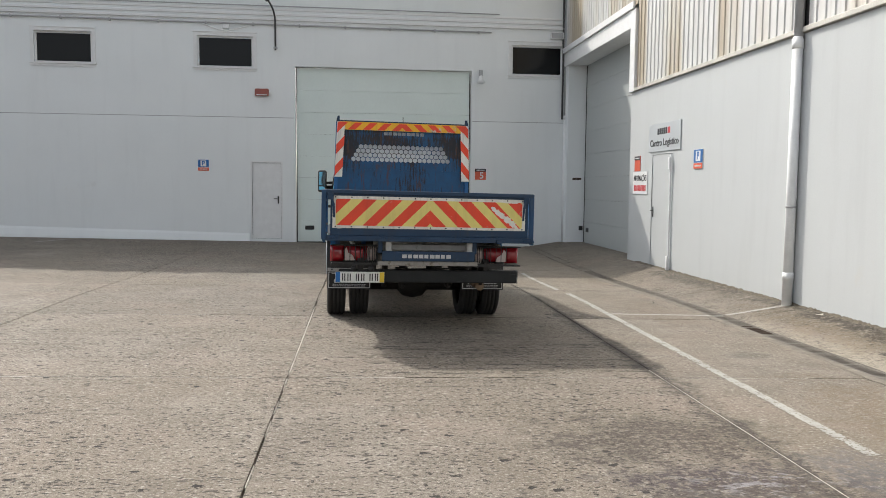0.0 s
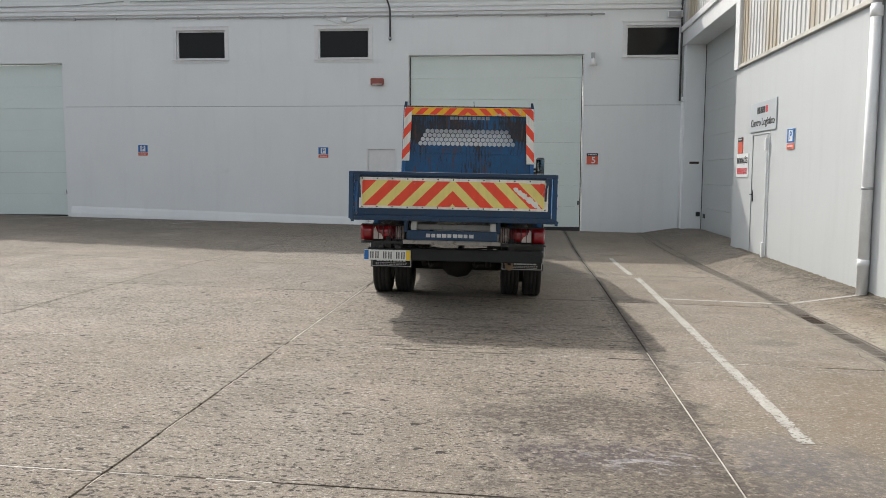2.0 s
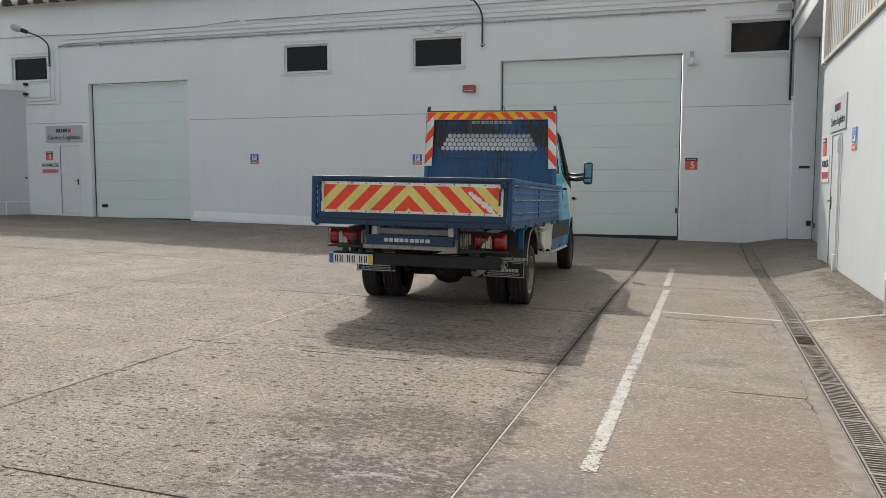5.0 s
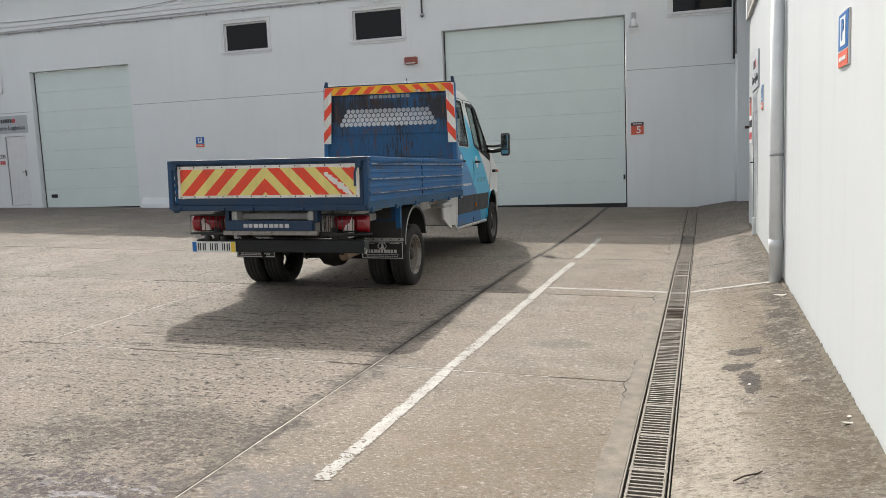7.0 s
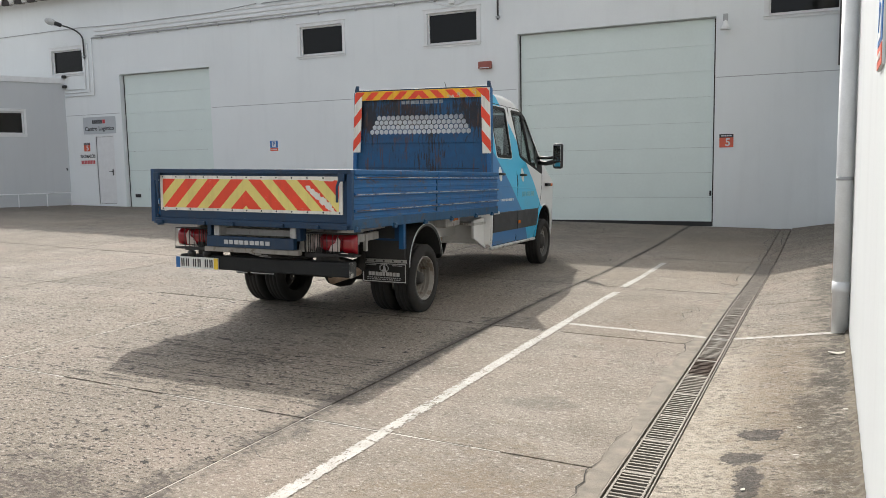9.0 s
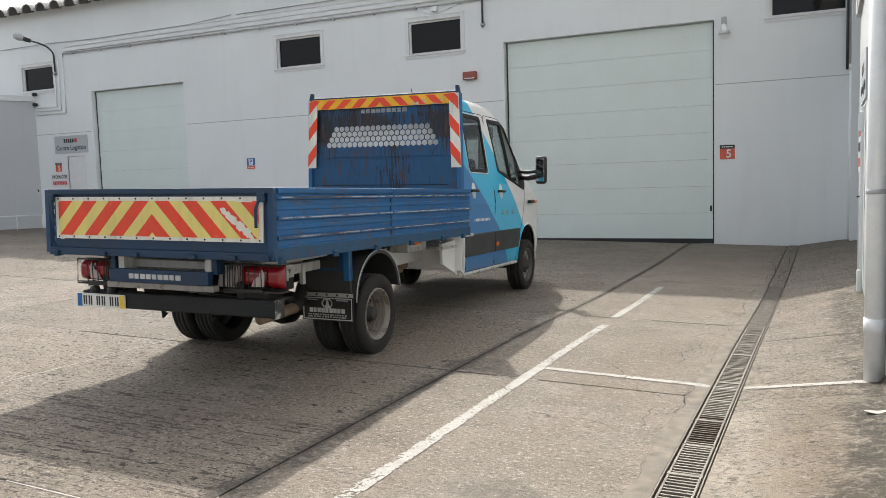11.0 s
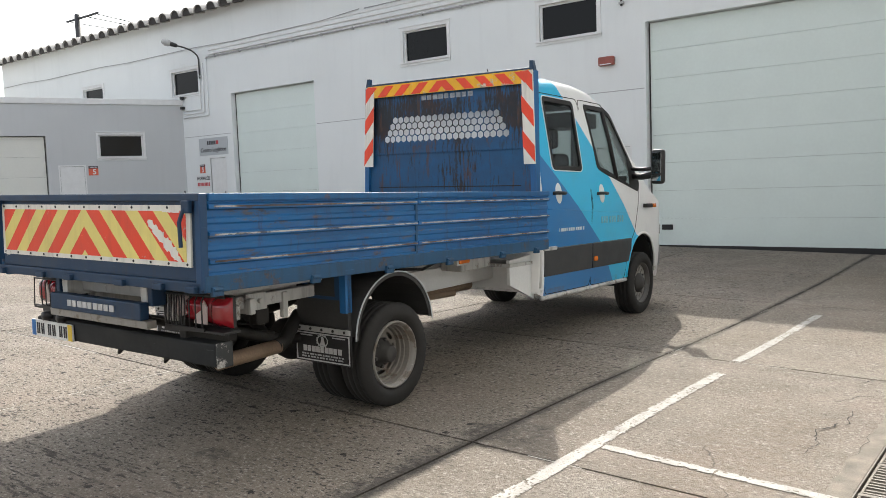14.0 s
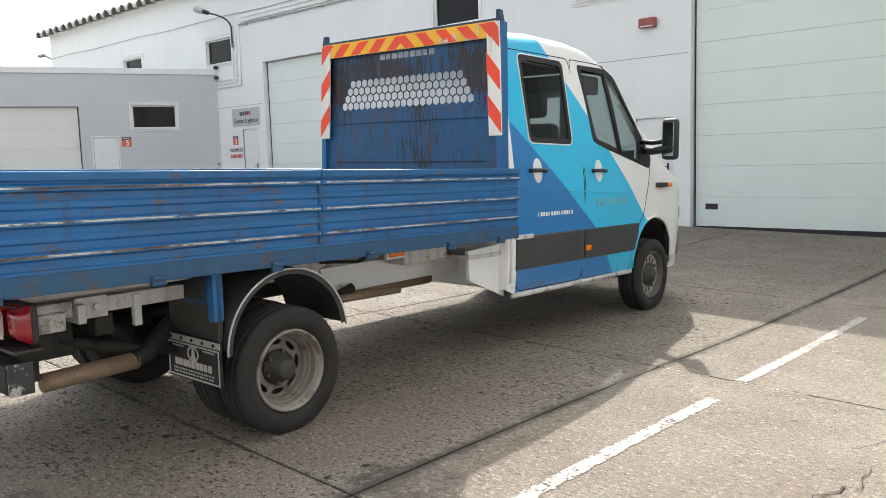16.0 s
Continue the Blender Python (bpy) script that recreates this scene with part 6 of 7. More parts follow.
def build_rear():
    tail_lamp(1), tail_lamp(-1)
    plain("cross_member", box(-0.53, 0.50, 0.20, 0.30, 0.885, 0.945, 0.005), M_BOARDMETAL, None, "scuffed grey cross member")
    name = plain("name_board", box(-0.49, 0.465, 0.04, 0.10, 0.785, 0.885, 0.006), M_BLUEDARK, None, "dark blue name board with silver bars")
    for x, w, h in mark_row(-0.285, 0.225, 9):
        plain("name_bar", box(x, x + w, 0.034, 0.041, 0.816, 0.816 + 0.038 * h, 0.002), M_SILVERLETTER, name)
    plain("alloy_step", box(-0.53, 0.50, 0.055, 0.12, 0.738, 0.783, 0.004), M_RIMLIP, None, "dull alloy step board")
    for x in (-0.505, 0.475):
        plain("stay", box(x - 0.022, x + 0.022, 0.10, 0.20, 0.86, 0.99, 0.006), M_BLUEDARK)
    bar = plain("underrun_bar", box(-0.92, 0.95, 0.165, 0.265, 0.55, 0.68, 0.012), M_BUMPER, None, "black underrun bar with chipped ends")
    plain("bar_end", box(0.943, 0.96, 0.17, 0.275, 0.545, 0.685, 0.006), M_CHIPPED, bar, "chipped bare bar end")
    for x in (-0.7, 0.62):
        plain("bar_bracket", box(x - 0.03, x + 0.03, 0.2, 0.5, 0.6, 0.80, 0.006), M_CHASSISDARK)
    plate = plain("number_plate", box(-0.955, -0.455, 0.147, 0.16, 0.55, 0.66, 0.002), M_PLATEWHITE, None, "white number plate with plain dark bars")
    plain("blue_band", box(-0.953, -0.907, 0.144, 0.1475, 0.553, 0.657), M_SIGNBLUE, plate)
    plain("yellow_band", box(-0.503, -0.457, 0.144, 0.1475, 0.553, 0.657), M_PLATEYELLOW, plate)
    for k in range(6):
        x = -0.888 + k * 0.055 + (k // 2) * 0.030
        for a, b in ((0.0, 0.011), (0.023, 0.034)):
            plain("bar", box(x + a, x + b, 0.143, 0.1475, 0.568, 0.642), M_INK, plate)
    for x in (-0.77, -0.59):
        plain("plate_lamp", _peg(x), M_BLACK, plate, "", True)
    # frame rails, axle, springs, exhaust
    for s in (-1, 1):
        plain("frame_rail", box(s * 0.42 - 0.035, s * 0.42 + 0.035, 0.28, 4.6, 0.745, 0.86, 0.006), M_CHASSIS, None, "dirty white chassis rail")
        plain("rail_bracket", box(s * 0.46, s * 0.74, 0.34, 0.52, 0.74, 0.83, 0.008), M_CHASSIS)
        bolt = box(s * 0.68 - 0.10, s * 0.68 + 0.10, 0.56, 0.60, 0.765, 0.86, 0.006)
        tube([(s * 0.70, 0.56, 0.815), (s * 0.70, 0.54, 0.815)], 0.018, 6, bolt)
        plain("bolted_bracket", bolt, M_CHASSIS)
        plain("leaf_spring", tube([(s * 0.55, 0.55, 0.66), (s * 0.55, 1.0, 0.52), (s * 0.55, 1.52, 0.46), (s * 0.55, 2.1, 0.52), (s * 0.55, 2.5, 0.64)], 0.035, 8), M_CHASSISDARK, None, "", True)
        plain("shackle", box(s * 0.55 - 0.03, s * 0.55 + 0.03, 0.48, 0.62, 0.58, 0.78, 0.01), M_CHASSISDARK)
        plain("damper", tube([(s * 0.38, 1.15, 0.40), (s * 0.4, 0.8, 0.74)], 0.035, 10), M_CHASSISDARK, None, "", True)
        plain("bed_bearer", box(s * 0.42 - 0.03, s * 0.42 + 0.03, 0.1, 3.6, 0.86, 0.975, 0.004), M_CHASSIS)
    for y in (0.45, 1.0, 1.6, 2.2, 2.8, 3.4):
        body("floor_beam", box(-1.0, 1.0, y - 0.03, y + 0.03, 0.975, 1.02), M_BLUEDARK)
    plain("rear_axle", tube([(-0.6, 1.605, 0.352), (0.6, 1.605, 0.352)], 0.06, 14), M_CHASSISDARK, None, "", True)
    plain("differential", lathe([(-0.2, 0.05), (-0.12, 0.14), (0.0, 0.165), (0.12, 0.14), (0.2, 0.05)], 18), M_CHASSISDARK, None, "", True).location = (0, 1.62, 0.36)
    plain("drive_shaft", tube([(0, 1.5, 0.40), (0, 4.4, 0.52)], 0.045, 10), M_CHASSISDARK, None, "", True)
    plain("exhaust_pipe", tube([(0.61, 0.44, 0.482), (0.61, 0.5, 0.484), (0.605, 0.92, 0.493)], 0.046, 14), M_EXHAUST, None, "heat tanned exhaust pipe", True)
    plain("exhaust_elbow", tube([(0.605, 0.90, 0.493), (0.595, 0.98, 0.51), (0.56, 1.06, 0.56), (0.50, 1.2, 0.64), (0.40, 1.7, 0.66)], 0.047, 14), M_CHASSISDARK, None, "dark exhaust elbow", True)
    plain("exhaust_hanger", box(0.59, 0.625, 0.40, 0.43, 0.50, 0.76, 0.004), M_CHASSISDARK)
    plain("white_bracket", prism([(0.36, 0.75), (0.58, 0.75), (0.58, 0.93), (0.40, 0.93)], 0.27, 0.285), M_CHASSIS, None, "scraped white bracket plate")
    plain("silencer", tube([(0.34, 2.3, 0.575), (0.34, 3.5, 0.56)], 0.05, 14), M_EXHAUST, None, "rusty brown silencer", True)
    plain("front_pipe", tube([(0.60, 2.0, 0.60), (0.60, 2.9, 0.575)], 0.027, 10), M_EXHAUST, None, "brown exhaust pipe under the frame", True)
    plain("fuel_tank", box(-0.8, -0.42, 2.3, 3.3, 0.45, 0.75, 0.05), M_CHASSISDARK)
    plain("side_skirt", box(0.45, 0.475, 2.3, 3.95, 0.60, 0.785, 0.004), M_CABWHITE, None, "white steel side member below the bed")
    plain("battery_case", box(0.5, 0.72, 2.85, 3.3, 0.76, 0.93, 0.015), M_CHASSIS)
    plain("cable_loom", tube([(0.47, 2.3, 0.83), (0.5, 2.6, 0.80), (0.49, 2.9, 0.86), (0.5, 3.3, 0.82), (0.5, 3.7, 0.88)], 0.012, 6), M_BLACK)
    # outer bearers between lamp and mudflap, with their bolted plates
    for s in (-1, 1):
        xa, xb = sorted((s * 0.66, s * 0.72))
        bearer = plain("outer_bearer", box(xa, xb, 0.31, 1.15, 0.795, 0.872, 0.006), M_CHASSIS, None, "dirty white outer bearer")
        plate = box(*sorted((s * 0.72, s * 0.745)), 0.56, 0.72, 0.78, 0.885, 0.004)
        tube([(s * 0.745, 0.66, 0.835), (s * 0.765, 0.66, 0.835)], 0.017, 6, plate)
        plain("bolt_plate", plate, M_CHASSIS, bearer, "pale plate with a large bolt")
        plain("hanger", box(*sorted((s * 0.70, s * 0.735)), 0.86, 0.90, 0.70, 0.86, 0.004), M_CHASSIS, bearer)
        plain("upper_strip", box(*sorted((s * 0.76, s * 0.79)), 0.28, 1.15, 0.905, 0.95, 0.003), M_BOARDMETAL, bearer, "dull grey upper strip")
        plain("block", box(*sorted((s * 0.64, s * 0.72)), 0.66, 0.76, 0.68, 0.79, 0.015), M_CHASSISDARK, bearer)
    for k, (za, zb) in enumerate(((0.66, 0.60), (0.63, 0.64), (0.60, 0.57))):
        plain("brake_line", tube([(-0.3, 0.62 + 0.1 * k, za), (0.2, 0.7, zb), (0.62, 0.72 + 0.08 * k, zb + 0.02)], 0.010, 6), M_CHASSISDARK, None, "", True)
    marker = plain("side_marker", box(0.985, 1.0, 2.42, 2.56, 0.885, 0.925, 0.008), M_AMBER, None, "amber side marker lamp")
    plain("marker_bracket", box(0.955, 0.985, 2.40, 2.58, 0.87, 0.99, 0.003), M_CHASSIS, marker)


def tow_hooks():
    for x in (-0.27, 0.22):
        plain("tow_hook", tube([(x, 0.45, 0.60), (x, 0.36, 0.50), (x + 0.02, 0.34, 0.47), (x + 0.04, 0.36, 0.50)], 0.014, 8), M_CHASSISDARK, None, "", True)


def _peg(x):
    bm = lathe([(0.0, 0.03), (0.05, 0.03), (0.055, 0.0005)], 12)
    bm.transform(pose(x, 0.18, 0.695, 0, 0, -90))
    return bm


build_rear()
tow_hooks()


# ---- wheels
def tyre_mesh(width, r):
    h = width / 2
    prof = [(-h * 0.72, 0.232), (-h * 0.95, 0.25), (-h, 0.285), (-h * 0.96, r - 0.035), (-h * 0.86, r - 0.01), (-h * 0.74, r)]
    for g in (-0.42, 0.0, 0.42):
        prof += [(h * (g - 0.07), r), (h * (g - 0.05), r - 0.011), (h * (g + 0.05), r - 0.011), (h * (g + 0.07), r)]
    prof += [(h * 0.74, r), (h * 0.86, r - 0.01), (h * 0.96, r - 0.035), (h, 0.285), (h * 0.95, 0.25), (h * 0.72, 0.232)]
    bm = lathe(prof, 120)
    bm.verts.ensure_lookup_table()
    # shoulder notches
    for ring in (4, 5, 6, len(prof) - 7, len(prof) - 6, len(prof) - 5):
        for k in range(0, 120, 3):
            v = bm.verts[ring * 120 + k]
            q = 1 - 0.0035 / math.hypot(v.co.y, v.co.z)
            v.co.y, v.co.z = v.co.y * q, v.co.z * q
    return bm


def disc_mesh(r_out, r_in, holes, r_hole, ring, depth, radial=0.8, across=1.25):
    """A wheel disc with holes, facing +x."""
    circ = lambda r, n, cx=0, cy=0, ax=1.0, ay=1.0, rot=0: [(cx + r * ax * math.cos(k * math.tau / n) * math.cos(rot) - r * ay * math.sin(k * math.tau / n) * math.sin(rot),
                                                            cy + r * ax * math.cos(k * math.tau / n) * math.sin(rot) + r * ay * math.sin(k * math.tau / n) * math.cos(rot)) for k in range(n)]
    hs = [circ(r_hole, 12, ring * math.cos(k * math.tau / holes), ring * math.sin(k * math.tau / holes), radial, across, k * math.tau / holes)[::-1] for k in range(holes)]
    bm = prism(circ(r_out, 40), 0.0, depth, hs)
    bm.transform(pose(0, 0, 0, 0, 0, 90))
    return bm


def rear_wheel(side):
    y, r = 1.605, 0.356
    w = plain("rear_wheel", tyre_mesh(0.215, r), M_TYRE, None, "worn black outer tyre of the twin rear wheel", True)
    w.location = (side * 0.92, y, r - 0.006)
    t2 = plain("inner_tyre", tyre_mesh(0.215, r), M_TYRE, None, "worn black inner tyre", True)
    t2.location = (side * 0.65, y, r)
    rim = lathe([(0.075, 0.232), (0.097, 0.228), (0.095, 0.218), (0.07, 0.214), (0.062, 0.208), (0.058, 0.208)], 48)
    bowl = lathe([(0.06, 0.209), (0.055, 0.200), (0.02, 0.196), (0.014, 0.190), (-0.01, 0.188), (-0.018, 0.180), (-0.06, 0.176), (-0.10, 0.175)], 48)
    if side < 0:
        for b in (rim, bowl):
            b.transform(Matrix.Diagonal((-1, 1, 1, 1)))
            bmesh.ops.reverse_faces(b, faces=b.faces[:])
    rim_ob = part("rim", rim, M_RIMLIP, w, "weathered silver rim lip", True)
    part("rim_bowl", bowl, M_RIM, rim_ob, "brown grimed inner rim", False)
    d = disc_mesh(0.178, 0, 8, 0.022, 0.142, 0.008, 0.72, 2.0)
    if side < 0:
        d.transform(Matrix.Diagonal((-1, 1, 1, 1)))
    disc = part("wheel_disc", d, M_RIM, rim_ob, "pierced steel disc")
    disc.location = (-side * 0.045, 0, 0)
    back = part("brake_drum", lathe([(0, 0.0005), (0, 0.19), (-0.05, 0.19)], 24), M_HUB, rim_ob)
    back.location = (-side * 0.105, 0, 0)
    hub = lathe([(0.0, 0.102), (0.012, 0.100), (0.018, 0.088), (0.045, 0.072), (0.055, 0.062), (0.095, 0.058), (0.104, 0.045), (0.106, 0.0005)], 24)
    if side < 0:
        hub.transform(Matrix.Diagonal((-1, 1, 1, 1)))
    hub_ob = part("hub", hub, M_HUB, rim_ob, "greasy dark hub", True)
    hub_ob.location = (-side * 0.040, 0, 0)
    for k in range(6):
        a = k * math.tau / 6 + 0.3
        nut = lathe([(0, 0.015), (0.028, 0.013), (0.03, 0.0005)], 6)
        o = part("wheel_nut", nut, M_RIMDARK, rim_ob)
        o.location = (-side * 0.03, 0.092 * math.cos(a), 0.092 * math.sin(a))
        o.rotation_euler = (0, 0, 0 if side > 0 else math.pi)


def front_wheel(side):
    y, r = 6.10, 0.352
    w = plain("front_wheel", tyre_mesh(0.225, r), M_TYRE, None, "worn black front tyre", True)
    w.location = (side * 0.89, y, r - 0.06)         # the yard sinks a little under the nose
    rim = lathe([(0.075, 0.236), (0.098, 0.232), (0.095, 0.222), (0.07, 0.212), (0.055, 0.20)], 48)
    d = disc_mesh(0.205, 0, 14, 0.024, 0.152, 0.008, 1.45, 0.75)
    if side < 0:
        for b in (rim, d):
            b.transform(Matrix.Diagonal((-1, 1, 1, 1)))
    rim_ob = part("rim", rim, M_RIMDARK, w, "dark steel rim", True)
    disc = part("wheel_disc", d, M_FRONTDISC, rim_ob, "silver disc pierced by a ring of holes")
    disc.location = (side * 0.05, 0, 0)
    back = part("brake_disc", lathe([(0, 0.0005), (0, 0.2), (-0.04, 0.2)], 24), M_HUB, rim_ob)
    back.location = (side * 0.02, 0, 0)
    hub = lathe([(0.0, 0.115), (0.02, 0.11), (0.035, 0.075), (0.05, 0.065), (0.055, 0.0005)], 24)
    if side < 0:
        hub.transform(Matrix.Diagonal((-1, 1, 1, 1)))
    part("hub_cap", hub, M_HUB, rim_ob, "dark hub cap", True).location = (side * 0.052, 0, 0)
    well = bmesh.new()
    rings = [[well.verts.new((x, y + 0.03 + 0.43 * math.cos(radians(q)), 0.44 + 0.43 * math.sin(radians(q)))) for x in (-0.26, 0.2)] for q in range(-10, 191, 10)]
    for ra, rb in zip(rings, rings[1:]):
        well.faces.new((ra[0], ra[1], rb[1], rb[0]))
    inner = [r[0 if side > 0 else 1] for r in rings]
    well.faces.new(inner)
    plain("wheel_well", well, M_RUBBER, None, "", True).location = (side * 0.72, 0, 0)


def rear_fender(side):
    c, r = (1.59, 0.518), 0.41
    bm = bmesh.new()
    xa, xb = sorted((side * 0.50, side * 1.04))
    n = 22
    rings = []
    for k in range(n + 1):
        a = radians(6 + (176 - 6) * k / n)
        rings.append([bm.verts.new((x, c[0] + q * math.cos(a), c[1] + q * math.sin(a))) for x, q in ((xa, r - 0.012), (xb, r - 0.012), (xb, r), (xa, r))])
    for p, q in zip(rings, rings[1:]):
        for i in range(4):
            bm.faces.new((p[i], p[(i + 1) % 4], q[(i + 1) % 4], q[i]))
    bm.faces.new(rings[0]), bm.faces.new(rings[-1][::-1])
    bmesh.ops.recalc_face_normals(bm, faces=bm.faces[:])
    f = plain("mudguard", bm, M_FENDER, None, "black plastic mudguard with a pale edge", False)
    x = side * 1.04
    plain("edge_trim", tube(arc_points(c, r - 0.004, 4, 180, 26, x=x), 0.0055, 8), M_SIGNGREY, f, "pale edge trim", True)
    # outer lip plate
    lip = [(c[0] + q * math.cos(radians(a)), c[1] + q * math.sin(radians(a))) for q, rng in ((r, range(6, 181, 6)), (r - 0.035, range(180, 5, -6))) for a in rng]
    lb = prism(lip, 0.0, 0.004)
    lb.transform(pose(x - side * 0.004, 0, 0) @ pose(0, 0, 0, 0, 0, 90))
    plain("outer_lip", lb, M_FENDER, f)
    # bracket panel, flap
    y = 1.17
    x0, x1 = sorted((side * 0.54, side * 1.0))
    carrier = plain("flap_carrier", box(x0, x1, y - 0.012, y + 0.02, 0.59, 0.97, 0.005), M_FENDER, None, "dark carrier plate above the mudflap")
    xi0, xi1 = sorted((side * 0.60, side * 0.945))
    plain("blue_frame", prism([(xi0, 0.78), (xi1, 0.78), (xi1, 0.97), (xi0, 0.97)], y - 0.018, y - 0.013, [[(xi0 + 0.05, 0.95), (xi1 - 0.05, 0.95), (xi1 - 0.05, 0.80), (xi0 + 0.05, 0.80)]]), M_BLUEMID, carrier, "blue folded frame")
    xs0, xs1 = sorted((side * 0.945, side * 1.0))
    plain("carrier_flange", box(xs0, xs1, y - 0.03, y + 0.03, 0.70, 0.98, 0.004), M_BLUE, None, "blue folded flange")
    fx0, fx1 = sorted((side * 0.53, side * 1.03))
    flap = plain("mudflap", box(fx0, fx1, y - 0.026, y - 0.014, 0.355, 0.60, 0.004), M_FLAP, None, "black mudflap with pale plain marks")
    plain("clamp_strip", box(fx0, fx1, y - 0.032, y - 0.026, 0.56, 0.595, 0.002), M_BOARDMETAL, flap, "alloy clamp strip")
    fr = prism(rect(fx0 + 0.012, fx1 - 0.012, 0.365, 0.552), y - 0.029, y - 0.026, [rect(fx0 + 0.02, fx1 - 0.02, 0.373, 0.544)[::-1]])
    plain("pale_border", fr, M_SILVERLETTER, flap)
    cx = (fx0 + fx1) / 2
    for u, w, h in mark_row(cx - 0.175, cx + 0.175, 9):
        plain("mark_bar", box(u, u + w, y - 0.029, y - 0.026, 0.425, 0.425 + 0.038 * h), M_SILVERLETTER, flap)
    for zz, n in ((0.402, 16), (0.384, 14)):
        for k in range(n):
            u = cx - 0.19 + k * 0.38 / n
            plain("small_mark", box(u, u + 0.38 / n * (0.55 + 0.25 * (k % 3 == 0)), y - 0.0285, y - 0.026, zz, zz + 0.010), M_GREYPIPE, flap)
    for a, b in ((fx0 + 0.05, cx - 0.09), (cx + 0.09, fx1 - 0.05)):
        plain("small_mark", box(a, b, y - 0.0285, y - 0.026, 0.528, 0.536), M_GREYPIPE, flap)
    plain("centre_mark", prism([(cx - 0.026, 0.474), (cx + 0.028, 0.474), (cx + 0.02, 0.486), (cx + 0.008, 0.530), (cx - 0.010, 0.530), (cx - 0.012, 0.500)], y - 0.029, y - 0.026), M_SILVERLETTER, flap)
    for k in range(11):
        q = radians(60 + k * 24)
        u, v = cx + 0.052 * math.cos(q), 0.503 + 0.040 * math.sin(q)
        plain("tooth", box(u - 0.005, u + 0.005, y - 0.029, y - 0.026, v - 0.005, v + 0.005), M_SILVERLETTER, flap)
    ring = [(cx + 0.05 * math.cos(k * math.tau / 20), 0.503 + 0.038 * math.sin(k * math.tau / 20)) for k in range(20)]
    hole = [(cx + 0.043 * math.cos(k * math.tau / 20), 0.503 + 0.032 * math.sin(k * math.tau / 20)) for k in range(20)][::-1]
    plain("round_mark", prism(ring, y - 0.029, y - 0.026, [hole]), M_SILVERLETTER, flap)
    for k in range(5):
        u = fx0 + 0.05 + k * (fx1 - fx0 - 0.1) / 4
        bm = lathe([(0, 0.01), (0.006, 0.008), (0.007, 0.0005)], 8)
        bm.transform(pose(u, y - 0.032, 0.578, 0, 0, -90))
        plain("bolt", bm, M_BLACK, flap)


for s in (1, -1):
    rear_wheel(s), front_wheel(s), rear_fender(s)


# ---- cab
def lerp_table(table, y):
    if y <= table[0][0]:
        return table[0][1]
    for (a, va), (b, vb) in zip(table, table[1:]):
        if y <= b:
            t = (y - a) / (b - a)
            return va + (vb - va) * t
    return table[-1][1]


ROOF = [(3.70, 2.535), (3.85, 2.575), (4.3, 2.61), (4.8, 2.605), (5.1, 2.57), (5.35, 2.485), (5.55, 2.35), (5.75, 2.16), (5.95, 1.94), (6.15, 1.755), (6.35, 1.60), (6.45, 1.55), (6.6, 1.49), (6.75, 1.42), (6.9, 1.30), (7.0, 1.15), (7.06, 0.93), (7.1, 0.66)]
PLAN = [(3.70, 0.955), (3.8, 0.965), (6.1, 0.965), (6.4, 0.963), (6.7, 0.945), (6.9, 0.88), (7.0, 0.79), (7.06, 0.69), (7.1, 0.57)]
SILL = [(3.70, 0.575), (3.8, 0.535), (5.5, 0.515), (6.6, 0.47), (7.1, 0.46)]


def cab_side(y, z):
    """Half width of the cab at a height on its side."""
    w = lerp_table(PLAN, y)
    x = w
    if z > 1.35:
        x -= 0.095 * (z - 1.35) + 0.055 * (z - 1.35) ** 2
    if z < 0.85:
        x -= 0.10 * (0.85 - z) ** 2 * 2
    return x


def inside(poly, p):
    hit, n = False, len(poly)
    for i in range(n):
        (x1, y1), (x2, y2) = poly[i], poly[(i + 1) % n]
        if (y1 > p[1]) != (y2 > p[1]) and p[0] < (x2 - x1) * (p[1] - y1) / (y2 - y1) + x1:
            hit = not hit
    return hit


def rounded(poly, r, n=4):
    out = []
    for i, p in enumerate(poly):
        a, b = Vector(poly[i - 1]), Vector(poly[(i + 1) % len(poly)])
        p = Vector(p)
        da, db = (a - p).normalized(), (b - p).normalized()
        q0, q1 = p + da * r, p + db * r
        for k in range(n + 1):
            t = k / n
            out.append(tuple((1 - t) ** 2 * q0 + 2 * t * (1 - t) * p + t * t * q1))
    return out


WIN_R = rounded([(4.035, 1.715), (4.63, 1.71), (4.625, 2.365), (4.015, 2.365)], 0.055)
WIN_F = rounded([(5.03, 1.735), (5.18, 1.70), (6.02, 1.50), (6.06, 1.61), (5.50, 2.305), (5.35, 2.36), (4.90, 2.365)], 0.05)
DOOR_R = rounded([(3.83, 0.552), (4.78, 0.545), (4.80, 1.4), (4.75, 2.415), (3.80, 2.41)], 0.06)
DOOR_F = rounded([(4.80, 0.545), (5.66, 0.535), (5.74, 0.86), (5.92, 1.06), (6.02, 1.4), (6.06, 1.58), (5.50, 2.33), (5.28, 2.415), (4.77, 2.415), (4.82, 1.4)], 0.05)
ARCH_C, ARCH_R = (6.15, 0.595), 0.425


